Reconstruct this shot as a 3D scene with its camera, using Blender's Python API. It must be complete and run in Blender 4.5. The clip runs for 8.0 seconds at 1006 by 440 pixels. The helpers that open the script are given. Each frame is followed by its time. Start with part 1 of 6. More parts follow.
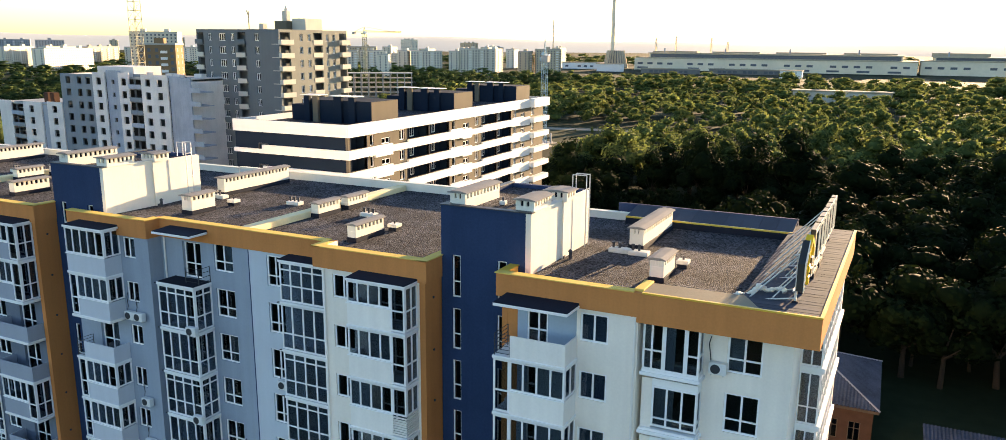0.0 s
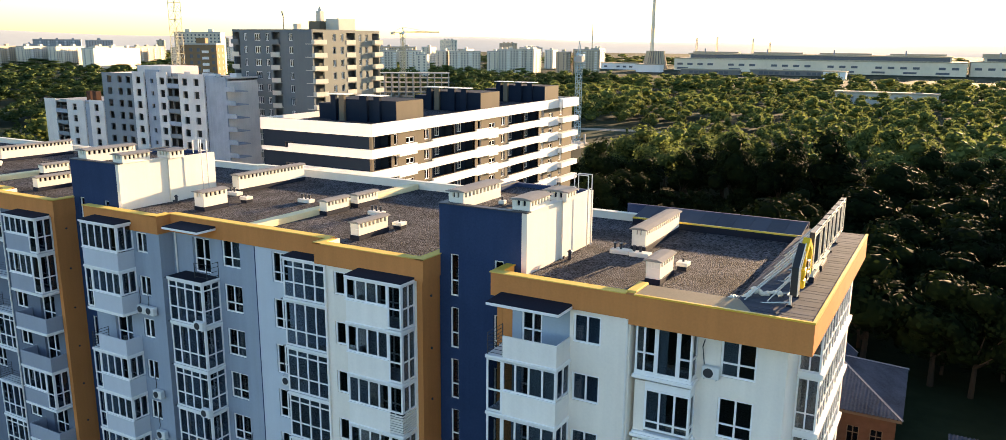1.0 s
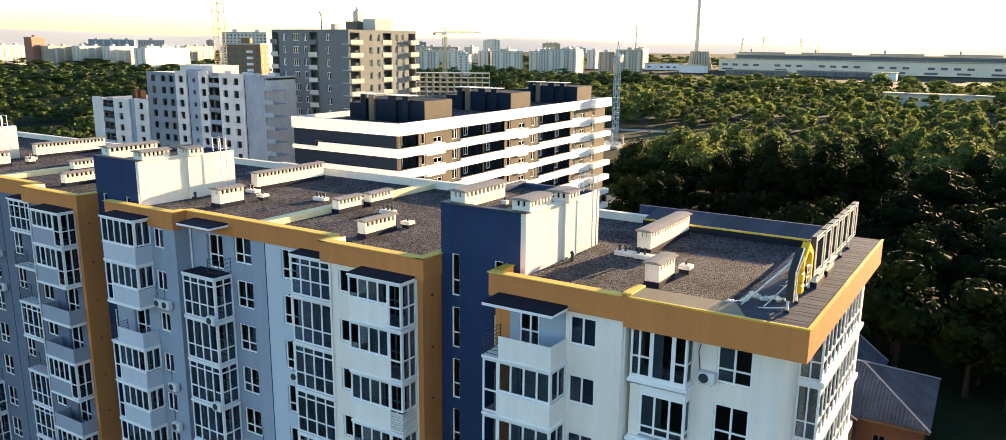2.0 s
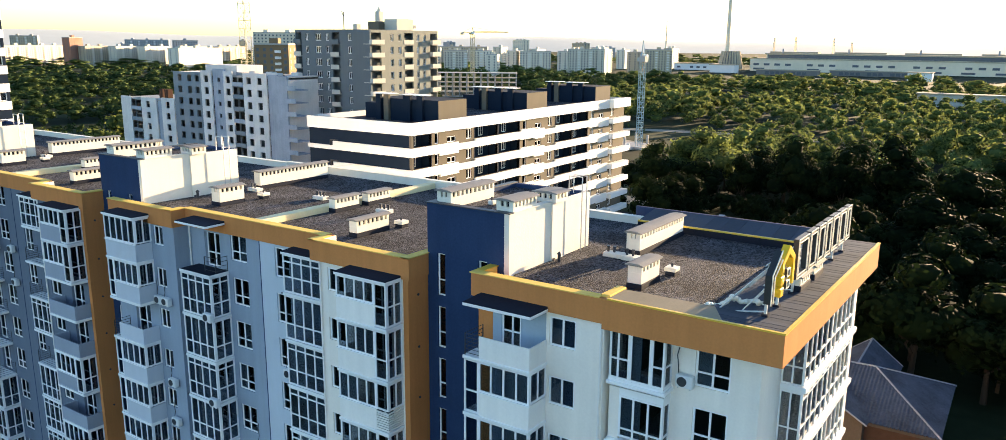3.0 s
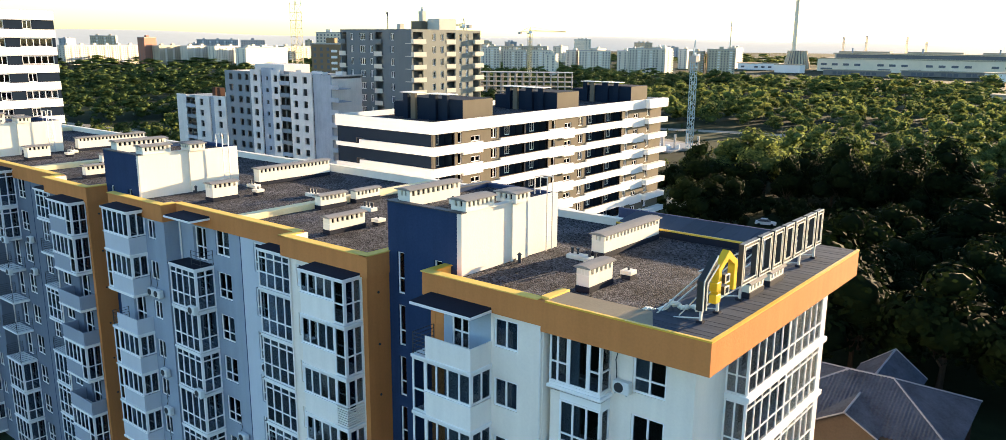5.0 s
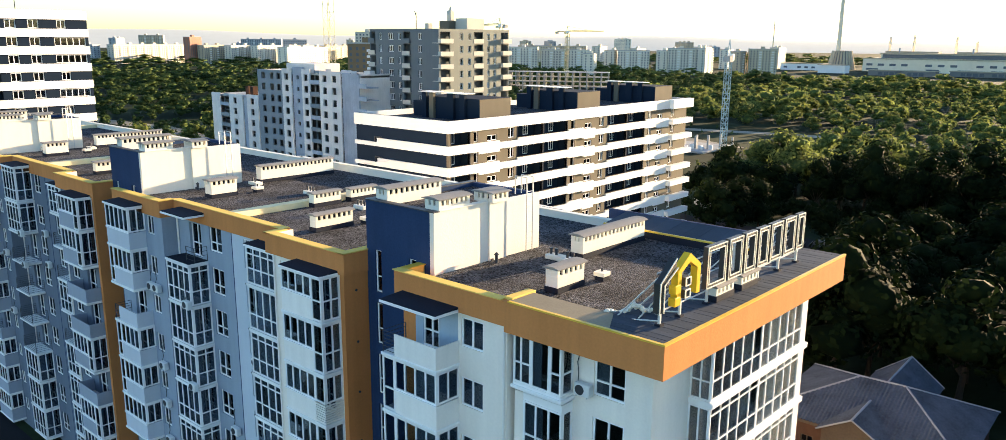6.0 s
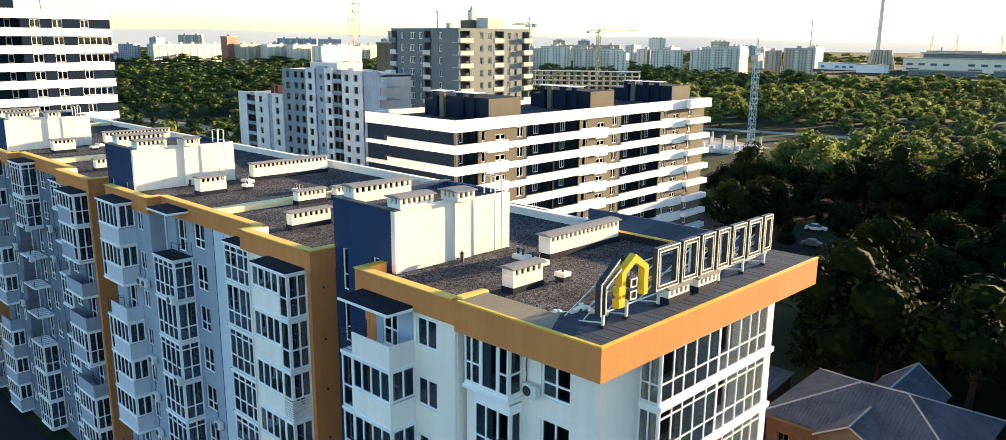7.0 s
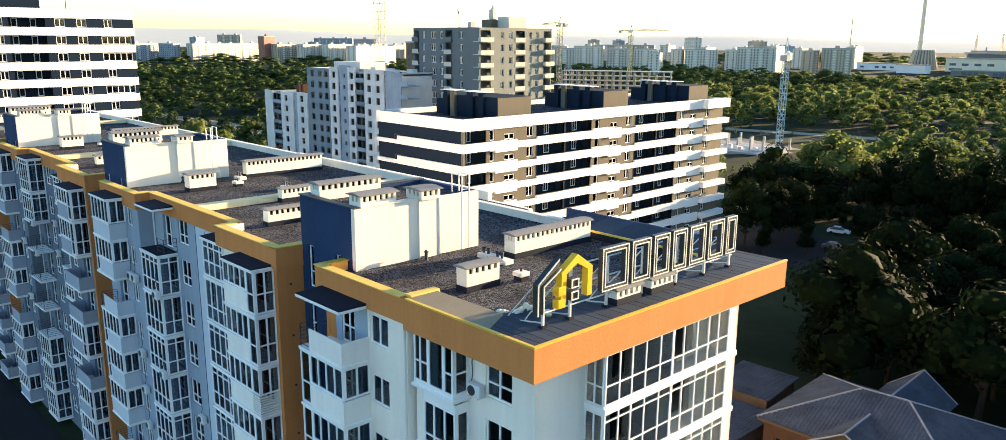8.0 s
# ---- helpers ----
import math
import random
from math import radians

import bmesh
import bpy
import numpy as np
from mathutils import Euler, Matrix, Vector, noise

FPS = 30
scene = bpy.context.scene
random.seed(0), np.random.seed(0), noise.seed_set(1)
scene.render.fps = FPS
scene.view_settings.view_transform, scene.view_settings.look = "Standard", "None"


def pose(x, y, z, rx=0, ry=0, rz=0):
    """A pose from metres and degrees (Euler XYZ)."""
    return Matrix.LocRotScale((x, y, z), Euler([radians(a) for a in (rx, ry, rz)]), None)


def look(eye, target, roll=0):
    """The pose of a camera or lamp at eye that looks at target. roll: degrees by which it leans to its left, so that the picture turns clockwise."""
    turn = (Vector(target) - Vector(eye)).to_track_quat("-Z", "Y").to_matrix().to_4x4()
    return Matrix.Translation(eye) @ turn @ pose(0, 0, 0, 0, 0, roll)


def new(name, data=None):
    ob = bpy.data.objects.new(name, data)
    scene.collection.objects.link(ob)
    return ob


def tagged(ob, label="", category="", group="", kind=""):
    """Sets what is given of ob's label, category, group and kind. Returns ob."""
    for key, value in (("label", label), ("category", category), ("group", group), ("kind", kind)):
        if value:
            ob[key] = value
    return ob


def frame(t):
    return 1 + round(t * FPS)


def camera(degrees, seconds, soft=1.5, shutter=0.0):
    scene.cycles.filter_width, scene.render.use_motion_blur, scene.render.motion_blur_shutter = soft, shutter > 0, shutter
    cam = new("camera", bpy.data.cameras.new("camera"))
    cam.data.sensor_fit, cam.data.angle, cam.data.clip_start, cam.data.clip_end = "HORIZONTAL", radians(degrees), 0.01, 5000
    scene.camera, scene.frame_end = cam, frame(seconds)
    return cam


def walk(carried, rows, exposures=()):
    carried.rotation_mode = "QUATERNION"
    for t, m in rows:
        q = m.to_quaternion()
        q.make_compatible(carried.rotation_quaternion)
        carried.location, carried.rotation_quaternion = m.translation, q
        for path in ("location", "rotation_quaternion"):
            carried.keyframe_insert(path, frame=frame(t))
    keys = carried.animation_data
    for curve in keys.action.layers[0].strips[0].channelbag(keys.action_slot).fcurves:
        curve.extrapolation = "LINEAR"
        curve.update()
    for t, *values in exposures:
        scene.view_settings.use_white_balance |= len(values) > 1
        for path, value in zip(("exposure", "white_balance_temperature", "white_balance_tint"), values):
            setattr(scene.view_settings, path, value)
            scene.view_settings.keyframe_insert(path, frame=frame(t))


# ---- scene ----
cam = camera(64.4, 8.0, soft=0.55)
METRES, EYE, TILT, LEAN, TURN = 22.0, 38.5, 0.0, 0.0, 25.5
ROWS = [
    (0.0, 0.0, 0.0, 0.0, 0.1, -12.55, -0.46),
    (0.5, 0.0474, 0.0034, -0.0018, 1.23, -12.54, -0.48),
    (1.0, 0.0938, 0.0069, -0.0024, 2.9, -12.55, -0.49),
    (1.5, 0.1406, 0.0124, -0.0031, 4.61, -12.55, -0.52),
    (3.0, 0.2879, 0.0359, -0.0019, 8.1, -12.59, -0.47),
    (3.5, 0.3414, 0.0465, -0.0018, 9.13, -12.6, -0.46),
    (4.0, 0.3974, 0.0581, -0.0016, 10.1, -12.6, -0.43),
    (4.5, 0.457, 0.0718, -0.0012, 11.22, -12.63, -0.42),
    (6.0, 0.6614, 0.1283, -0.0014, 15.42, -12.7, -0.45),
    (6.5, 0.7362, 0.1535, -0.0018, 16.7, -12.73, -0.44),
    (7.0, 0.8125, 0.1812, -0.0022, 17.88, -12.76, -0.42),
    (7.5, 0.8892, 0.2109, -0.0035, 19.08, -12.78, -0.42),
    (8.0, 0.9653, 0.2421, -0.0049, 20.4, -12.79, -0.42),
]
walk(cam, [(t, pose(0, 0, EYE, TILT, LEAN, TURN) @ pose(METRES * x, METRES * y, METRES * z, 90 + pitch, roll, yaw)) for t, x, y, z, yaw, pitch, roll in ROWS],
     exposures=[(0.0, 2.30, 7800, 17), (1.5, 2.33, 7850, 18), (2.6, 2.38, 7200, 14), (5.0, 2.37, 7100, 12), (8.0, 2.37, 7000, 10)])

# ---- light: a low evening sun ahead and to the right, clear sky ----
SUN_AZ, SUN_EL = 11.0, 6.2
world = bpy.data.worlds.new("sky")
scene.world = world
world.use_nodes = True
wn = world.node_tree
sky = wn.nodes.new("ShaderNodeTexSky")
sky.sky_type, sky.sun_disc = "NISHITA", False
sky.sun_elevation, sky.sun_rotation = radians(SUN_EL), radians(SUN_AZ)
sky.air_density, sky.dust_density, sky.ozone_density = 0.85, 0.45, 2.6
wn.nodes["Background"].inputs["Strength"].default_value = 0.120
wn.links.new(sky.outputs["Color"], wn.nodes["Background"].inputs["Color"])
sun_data = bpy.data.lights.new("sun", "SUN")
sun_data.energy, sun_data.angle, sun_data.color = 5.0, radians(0.6), (1.0, 0.77, 0.50)
sun = new("sun", sun_data)
sun.matrix_basis = look((300 * math.sin(radians(SUN_AZ)), 300 * math.cos(radians(SUN_AZ)), 300 * math.tan(radians(SUN_EL))), (0, 0, 0))

# ---- materials ----
def mat(name, col, rough=0.8, metal=0.0, var=0.12, scale=0.35, fine=9.0, bump=0.15, streak=0.0, each=0.0, col2=None):
    """A procedural surface: broad stains, fine grain, rain streaks and a piece-by-piece shift."""
    m = bpy.data.materials.new(name)
    m.use_nodes = True
    nt = m.node_tree
    b = nt.nodes["Principled BSDF"]
    b.inputs["Roughness"].default_value, b.inputs["Metallic"].default_value = rough, metal
    b.inputs["Specular IOR Level"].default_value = 0.06 if rough >= 0.7 else 0.4
    geo = nt.nodes.new("ShaderNodeNewGeometry")
    big = nt.nodes.new("ShaderNodeTexNoise")
    big.inputs["Scale"].default_value, big.inputs["Detail"].default_value = scale, 5
    small = nt.nodes.new("ShaderNodeTexNoise")
    small.inputs["Scale"].default_value, small.inputs["Detail"].default_value = fine, 4
    nt.links.new(geo.outputs["Position"], big.inputs["Vector"])
    nt.links.new(geo.outputs["Position"], small.inputs["Vector"])

    def math_node(op, a, c):
        n = nt.nodes.new("ShaderNodeMath")
        n.operation = op
        for k, v in enumerate((a, c)):
            if isinstance(v, (int, float)):
                n.inputs[k].default_value = v
            else:
                nt.links.new(v, n.inputs[k])
        return n.outputs[0]

    def spread(sock, amount):
        return math_node("MULTIPLY", math_node("SUBTRACT", sock, 0.5), amount)

    total = math_node("ADD", spread(big.outputs["Fac"], 2.4 * var), spread(small.outputs["Fac"], 1.6 * var))
    if streak:
        mp = nt.nodes.new("ShaderNodeMapping")
        mp.inputs["Scale"].default_value = (2.2, 2.2, 0.12)
        nt.links.new(geo.outputs["Position"], mp.inputs["Vector"])
        st = nt.nodes.new("ShaderNodeTexNoise")
        st.inputs["Scale"].default_value, st.inputs["Detail"].default_value = 1.0, 6
        nt.links.new(mp.outputs["Vector"], st.inputs["Vector"])
        total = math_node("ADD", total, spread(st.outputs["Fac"], 2.0 * streak))
    if each:
        info = nt.nodes.new("ShaderNodeObjectInfo")
        total = math_node("ADD", total, spread(info.outputs["Random"], each))
    gain = math_node("ADD", total, 1.0)
    if col2:
        mix = nt.nodes.new("ShaderNodeMix")
        mix.data_type = "RGBA"
        mix.inputs["A"].default_value, mix.inputs["B"].default_value = (*col, 1), (*col2, 1)
        ramp = nt.nodes.new("ShaderNodeMapRange")
        ramp.inputs["From Min"].default_value, ramp.inputs["From Max"].default_value = 0.4, 0.62
        nt.links.new(big.outputs["Fac"], ramp.inputs["Value"])
        nt.links.new(ramp.outputs["Result"], mix.inputs["Factor"])
        base = mix.outputs["Result"]
    else:
        rgb = nt.nodes.new("ShaderNodeRGB")
        rgb.outputs[0].default_value = (*col, 1)
        base = rgb.outputs[0]
    vm = nt.nodes.new("ShaderNodeVectorMath")
    vm.operation = "SCALE"
    nt.links.new(base, vm.inputs[0])
    nt.links.new(gain, vm.inputs["Scale"])
    nt.links.new(vm.outputs[0], b.inputs["Base Color"])
    if bump:
        bp = nt.nodes.new("ShaderNodeBump")
        bp.inputs["Strength"].default_value, bp.inputs["Distance"].default_value = bump, 0.05
        nt.links.new(small.outputs["Fac"], bp.inputs["Height"])
        nt.links.new(bp.outputs["Normal"], b.inputs["Normal"])
    return m


def glass(name, tint, gloss=1.0):
    """Thin window glass: clear with a Fresnel gloss."""
    m = bpy.data.materials.new(name)
    m.use_nodes = True
    nt = m.node_tree
    nt.nodes.remove(nt.nodes["Principled BSDF"])
    tr = nt.nodes.new("ShaderNodeBsdfTransparent")
    tr.inputs["Color"].default_value = (*tint, 1)
    gl = nt.nodes.new("ShaderNodeBsdfGlossy")
    gl.inputs["Roughness"].default_value = 0.03
    lw = nt.nodes.new("ShaderNodeLayerWeight")
    power = nt.nodes.new("ShaderNodeMath")
    power.operation = "POWER"
    power.inputs[1].default_value = 5.0
    nt.links.new(lw.outputs["Facing"], power.inputs[0])
    fr = nt.nodes.new("ShaderNodeMapRange")
    fr.inputs["To Min"].default_value, fr.inputs["To Max"].default_value = 0.07 * gloss, 0.6
    nt.links.new(power.outputs[0], fr.inputs["Value"])
    mx = nt.nodes.new("ShaderNodeMixShader")
    nt.links.new(fr.outputs[0], mx.inputs[0])
    nt.links.new(tr.outputs[0], mx.inputs[1])
    nt.links.new(gl.outputs[0], mx.inputs[2])
    nt.links.new(mx.outputs[0], nt.nodes["Material Output"].inputs["Surface"])
    return m


def foliage(name, dark, light, through_leaf=0.5):
    m = bpy.data.materials.new(name)
    m.use_nodes = True
    nt = m.node_tree
    b = nt.nodes["Principled BSDF"]
    b.inputs["Roughness"].default_value = 0.9
    b.inputs["Specular IOR Level"].default_value = 0.04
    geo = nt.nodes.new("ShaderNodeNewGeometry")
    info = nt.nodes.new("ShaderNodeObjectInfo")
    add = nt.nodes.new("ShaderNodeMath")
    add.operation = "ADD"
    nt.links.new(geo.outputs["Random Per Island"], add.inputs[0])
    nt.links.new(info.outputs["Random"], add.inputs[1])
    half = nt.nodes.new("ShaderNodeMath")
    half.operation = "MULTIPLY"
    half.inputs[1].default_value = 0.28
    nt.links.new(add.outputs[0], half.inputs[0])
    ns = nt.nodes.new("ShaderNodeTexNoise")
    ns.inputs["Scale"].default_value = 0.05
    nt.links.new(geo.outputs["Position"], ns.inputs["Vector"])
    add2 = nt.nodes.new("ShaderNodeMath")
    add2.operation = "MULTIPLY_ADD"
    add2.inputs[1].default_value = 0.6
    nt.links.new(ns.outputs["Fac"], add2.inputs[0])
    nt.links.new(half.outputs[0], add2.inputs[2])
    rm = nt.nodes.new("ShaderNodeMapRange")
    rm.inputs["From Min"].default_value, rm.inputs["From Max"].default_value = 0.33, 0.86
    nt.links.new(add2.outputs[0], rm.inputs["Value"])
    mix = nt.nodes.new("ShaderNodeMix")
    mix.data_type = "RGBA"
    mix.inputs["A"].default_value, mix.inputs["B"].default_value = (*dark, 1), (*light, 1)
    nt.links.new(rm.outputs["Result"], mix.inputs["Factor"])
    nt.links.new(mix.outputs["Result"], b.inputs["Base Color"])
    tl = nt.nodes.new("ShaderNodeBsdfTranslucent")
    nt.links.new(mix.outputs["Result"], tl.inputs["Color"])
    mx = nt.nodes.new("ShaderNodeMixShader")
    mx.inputs[0].default_value = through_leaf
    nt.links.new(b.outputs[0], mx.inputs[1])
    nt.links.new(tl.outputs[0], mx.inputs[2])
    nt.links.new(mx.outputs[0], nt.nodes["Material Output"].inputs["Surface"])
    return m


WHITE = mat("white_plaster", (0.93, 0.84, 0.745), 0.85, var=0.06, streak=0.08)
BLUE = mat("pale_blue_plaster", (0.315, 0.368, 0.440), 0.85, var=0.10, streak=0.12)
PANEL = mat("white_balcony_panel", (0.89, 0.83, 0.77), 0.7, var=0.06, streak=0.09, each=0.14)
ORANGE = mat("orange_plaster", (0.64, 0.240, 0.080), 0.8, var=0.10, streak=0.12)
NAVY = mat("navy_plaster", (0.024, 0.050, 0.115), 0.8, var=0.22, streak=0.12)
CREAM = mat("cream_plaster", (0.80, 0.76, 0.66), 0.85, var=0.05, streak=0.06)
YELLOW = mat("yellow_sheet_metal", (0.74, 0.46, 0.05), 0.45, var=0.12, scale=0.8, streak=0.1)
# Divider coping: the yellow coping made paler, as it looks in sun.
CAPL = mat("sunlit_coping", (0.85, 0.70, 0.42), 0.7, var=0.10, scale=0.8)
CAPM = mat("yellow_coping", (0.82, 0.55, 0.14), 0.7, var=0.10, scale=0.8)


def stones(name, col, size):
    """Loose roof gravel: every stone its own tone, with real relief and broad damp patches."""
    m = bpy.data.materials.new(name)
    m.use_nodes = True
    nt = m.node_tree
    b = nt.nodes["Principled BSDF"]
    b.inputs["Roughness"].default_value = 0.95
    b.inputs["Specular IOR Level"].default_value = 0.08
    geo = nt.nodes.new("ShaderNodeNewGeometry")
    vo = nt.nodes.new("ShaderNodeTexVoronoi")
    vo.inputs["Scale"].default_value = 1 / size
    big = nt.nodes.new("ShaderNodeTexNoise")
    big.inputs["Scale"].default_value, big.inputs["Detail"].default_value = 0.45, 6
    nt.links.new(geo.outputs["Position"], vo.inputs["Vector"])
    nt.links.new(geo.outputs["Position"], big.inputs["Vector"])
    sep = nt.nodes.new("ShaderNodeSeparateColor")
    nt.links.new(vo.outputs["Color"], sep.inputs["Color"])
    tone = nt.nodes.new("ShaderNodeMapRange")
    tone.inputs["To Min"].default_value, tone.inputs["To Max"].default_value = 0.1, 2.4
    nt.links.new(sep.outputs[0], tone.inputs["Value"])
    patch = nt.nodes.new("ShaderNodeMapRange")
    patch.inputs["From Min"].default_value, patch.inputs["From Max"].default_value = 0.35, 0.65
    patch.inputs["To Min"].default_value, patch.inputs["To Max"].default_value = 0.65, 1.25
    nt.links.new(big.outputs["Fac"], patch.inputs["Value"])
    mul = nt.nodes.new("ShaderNodeMath")
    mul.operation = "MULTIPLY"
    nt.links.new(tone.outputs["Result"], mul.inputs[0])
    nt.links.new(patch.outputs["Result"], mul.inputs[1])
    vm = nt.nodes.new("ShaderNodeVectorMath")
    vm.operation = "SCALE"
    vm.inputs[0].default_value = col
    nt.links.new(mul.outputs[0], vm.inputs["Scale"])
    nt.links.new(vm.outputs[0], b.inputs["Base Color"])
    bp = nt.nodes.new("ShaderNodeBump")
    bp.invert = True
    bp.inputs["Strength"].default_value, bp.inputs["Distance"].default_value = 0.7, 0.12
    nt.links.new(vo.outputs["Distance"], bp.inputs["Height"])
    nt.links.new(bp.outputs["Normal"], b.inputs["Normal"])
    return m


GRAVEL = stones("roof_gravel", (0.054, 0.054, 0.060), 0.085)
BITUMEN = mat("black_bitumen", (0.020, 0.024, 0.036), 0.75, var=0.25, fine=14)
SEAM = mat("grey_standing_seam", (0.052, 0.064, 0.084), 0.75, metal=0.0, var=0.15, scale=0.6, each=0.25)
TANS = mat("tan_sheet_metal", (0.27, 0.225, 0.155), 0.7, var=0.15, scale=0.8)
ASHEET = mat("galvanised_sheet", (0.25, 0.24, 0.225), 0.75, metal=0.0, var=0.15, scale=0.8)
PVC = mat("white_window_frame", (0.93, 0.91, 0.89), 0.4, var=0.03, bump=0)
DARKM = mat("dark_steel", (0.05, 0.055, 0.065), 0.5, metal=0.4, var=0.15)
STEEL = mat("pale_painted_steel", (0.62, 0.62, 0.60), 0.5, metal=0.2, var=0.12)
ACM = mat("air_conditioner_casing", (0.75, 0.75, 0.73), 0.5, var=0.08, fine=20)
# Room walls near black: the unlit depth of the rooms, set in colour.
ROOM = mat("unlit_room_wall", (0.055, 0.054, 0.053), 0.9, var=0.15, each=0.3)
CURTAIN = mat("curtain_cloth", (0.72, 0.71, 0.68), 0.9, var=0.2, fine=18, each=0.7)
CONC = mat("concrete", (0.38, 0.37, 0.35), 0.9, var=0.15, streak=0.08)
YSIGN = mat("yellow_sign_face", (0.85, 0.50, 0.02), 0.4, var=0.06)
BSIGN = mat("black_sign_face", (0.03, 0.03, 0.03), 0.5, var=0.2)
TRIMS = mat("pale_sign_trim", (0.75, 0.72, 0.62), 0.5, var=0.08)
GLASS = glass("window_glass", (0.46, 0.52, 0.57))
GLASSC = glass("clear_bay_glass", (0.84, 0.86, 0.86), 1.3)
PANELB = mat("pale_blue_balcony_panel", (0.58, 0.60, 0.65), 0.7, var=0.05, streak=0.06, each=0.1)
BLUEG = mat("grey_blue_plaster", (0.155, 0.185, 0.235), 0.85, var=0.10, streak=0.12)
PANELG = mat("grey_blue_balcony_panel", (0.35, 0.38, 0.44), 0.7, var=0.05, streak=0.06, each=0.1)
PALEB = mat("pale_grey_blue_plaster", (0.56, 0.61, 0.67), 0.85, var=0.06, streak=0.06)
LOGGIA = mat("grey_blue_recess_plaster", (0.36, 0.45, 0.54), 0.85, var=0.07, streak=0.06)

# ---- building helpers ----
KX, Y0 = 0.031, 33.45      # the cross walls lean by this much from square to the street front
origin = {}


class Mesh:
    """Collects boxes, prisms and tubes in world metres for one mesh."""

    def __init__(self):
        self.v, self.f = [], []

    def poly(self, verts, faces):
        n = len(self.v)
        self.v += [tuple(p) for p in verts]
        self.f += [tuple(n + i for i in f) for f in faces]

    def box(self, x0, x1, y0, y1, z0, z1, b=0.0):
        if b <= 0:
            self.poly([(x, y, z) for z in (z0, z1) for y in (y0, y1) for x in (x0, x1)],
                      [(0, 2, 3, 1), (4, 5, 7, 6), (0, 1, 5, 4), (2, 6, 7, 3), (0, 4, 6, 2), (1, 3, 7, 5)])
            return
        bm = bmesh.new()
        bmesh.ops.create_cube(bm, size=1)
        for v in bm.verts:
            v.co = Vector(((x0 + x1) / 2 + v.co.x * (x1 - x0), (y0 + y1) / 2 + v.co.y * (y1 - y0), (z0 + z1) / 2 + v.co.z * (z1 - z0)))
        bmesh.ops.bevel(bm, geom=bm.edges[:], offset=b, segments=1, affect="EDGES")
        bm.verts.index_update()
        self.poly([v.co[:] for v in bm.verts], [[v.index for v in f.verts] for f in bm.faces])
        bm.free()

    def prism(self, poly, z0, z1):
        n = len(poly)
        self.poly([(x, y, z0) for x, y in poly] + [(x, y, z1) for x, y in poly],
                  [tuple(range(n - 1, -1, -1)), tuple(range(n, 2 * n))] + [(i, (i + 1) % n, n + (i + 1) % n, n + i) for i in range(n)])

    def tube(self, a, b, r, n=6, r2=None):
        a, b = Vector(a), Vector(b)
        q = (b - a).to_track_quat("Z", "Y")
        r2 = r if r2 is None else r2
        ring = [(math.cos(2 * math.pi * i / n), math.sin(2 * math.pi * i / n)) for i in range(n)]
        vs = [a + q @ Vector((c * r, s * r, 0)) for c, s in ring] + [b + q @ Vector((c * r2, s * r2, 0)) for c, s in ring]
        self.poly(vs, [tuple(range(n - 1, -1, -1)), tuple(range(n, 2 * n))] + [(i, (i + 1) % n, n + (i + 1) % n, n + i) for i in range(n)])

    def lattice(self, xs, zs, y0, y1, solid):
        """One connected plate of cells between the lines xs and zs, from y0 to y1 thick; solid(i, k) says which cells stand."""
        nx, nz = len(xs), len(zs)
        fill = {(i, k) for i in range(nx - 1) for k in range(nz - 1) if solid(i, k)}
        index, vs, fs = {}, [], []

        def at(i, k, side):
            key = (i, k, side)
            if key not in index:
                index[key] = len(vs)
                vs.append((xs[i], y1 if side else y0, zs[k]))
            return index[key]

        for i, k in sorted(fill):
            fs.append((at(i, k, 0), at(i + 1, k, 0), at(i + 1, k + 1, 0), at(i, k + 1, 0)))
            fs.append((at(i, k, 1), at(i, k + 1, 1), at(i + 1, k + 1, 1), at(i + 1, k, 1)))
            for (di, dk), (a, b) in (((-1, 0), ((i, k + 1), (i, k))), ((1, 0), ((i + 1, k), (i + 1, k + 1))), ((0, -1), ((i, k), (i + 1, k))), ((0, 1), ((i + 1, k + 1), (i, k + 1)))):
                if (i + di, k + dk) not in fill:
                    fs.append((at(*a, 0), at(*a, 1), at(*b, 1), at(*b, 0)))
        self.poly(vs, fs)

    def holed_x(self, x0, x1, y0, y1, z0, z1, holes):
        """A wall along x, from y0 to y1 thick, with holes (x0, x1, z0, z1) through it."""
        xs = sorted({round(v, 4) for v in (x0, x1, *[min(max(h[k], x0), x1) for h in holes for k in (0, 1)])})
        zs = sorted({round(v, 4) for v in (z0, z1, *[min(max(h[k], z0), z1) for h in holes for k in (2, 3)])})

        def solid(i, k):
            x, z = (xs[i] + xs[i + 1]) / 2, (zs[k] + zs[k + 1]) / 2
            return not any(h[0] < x < h[1] and h[2] < z < h[3] for h in holes)

        self.lattice(xs, zs, y0, y1, solid)

    def holed_y(self, y0, y1, x0, x1, z0, z1, holes):
        """The same along y, from x0 to x1 thick."""
        other = Mesh()
        other.holed_x(y0, y1, x0, x1, z0, z1, holes)
        self.poly([(y, x, z) for x, y, z in other.v], [f[::-1] for f in other.f])


def lean(x, y, z):
    return Vector((x + KX * (y - Y0), y, z))


def thing(name, at, label, category, group="", skew=False, kind=""):
    ob = new(name)
    ob["skew"] = int(skew)
    p = lean(*at) if skew else Vector(at)
    ob.location = p
    origin[ob.name] = (p, skew)
    ob.empty_display_size = 0.3
    return tagged(ob, label, category, group, kind)


def mesh_of(name, v, f, material):
    me = bpy.data.meshes.new(name)
    me.from_pydata(v, [], f)
    me.materials.append(material)
    return me


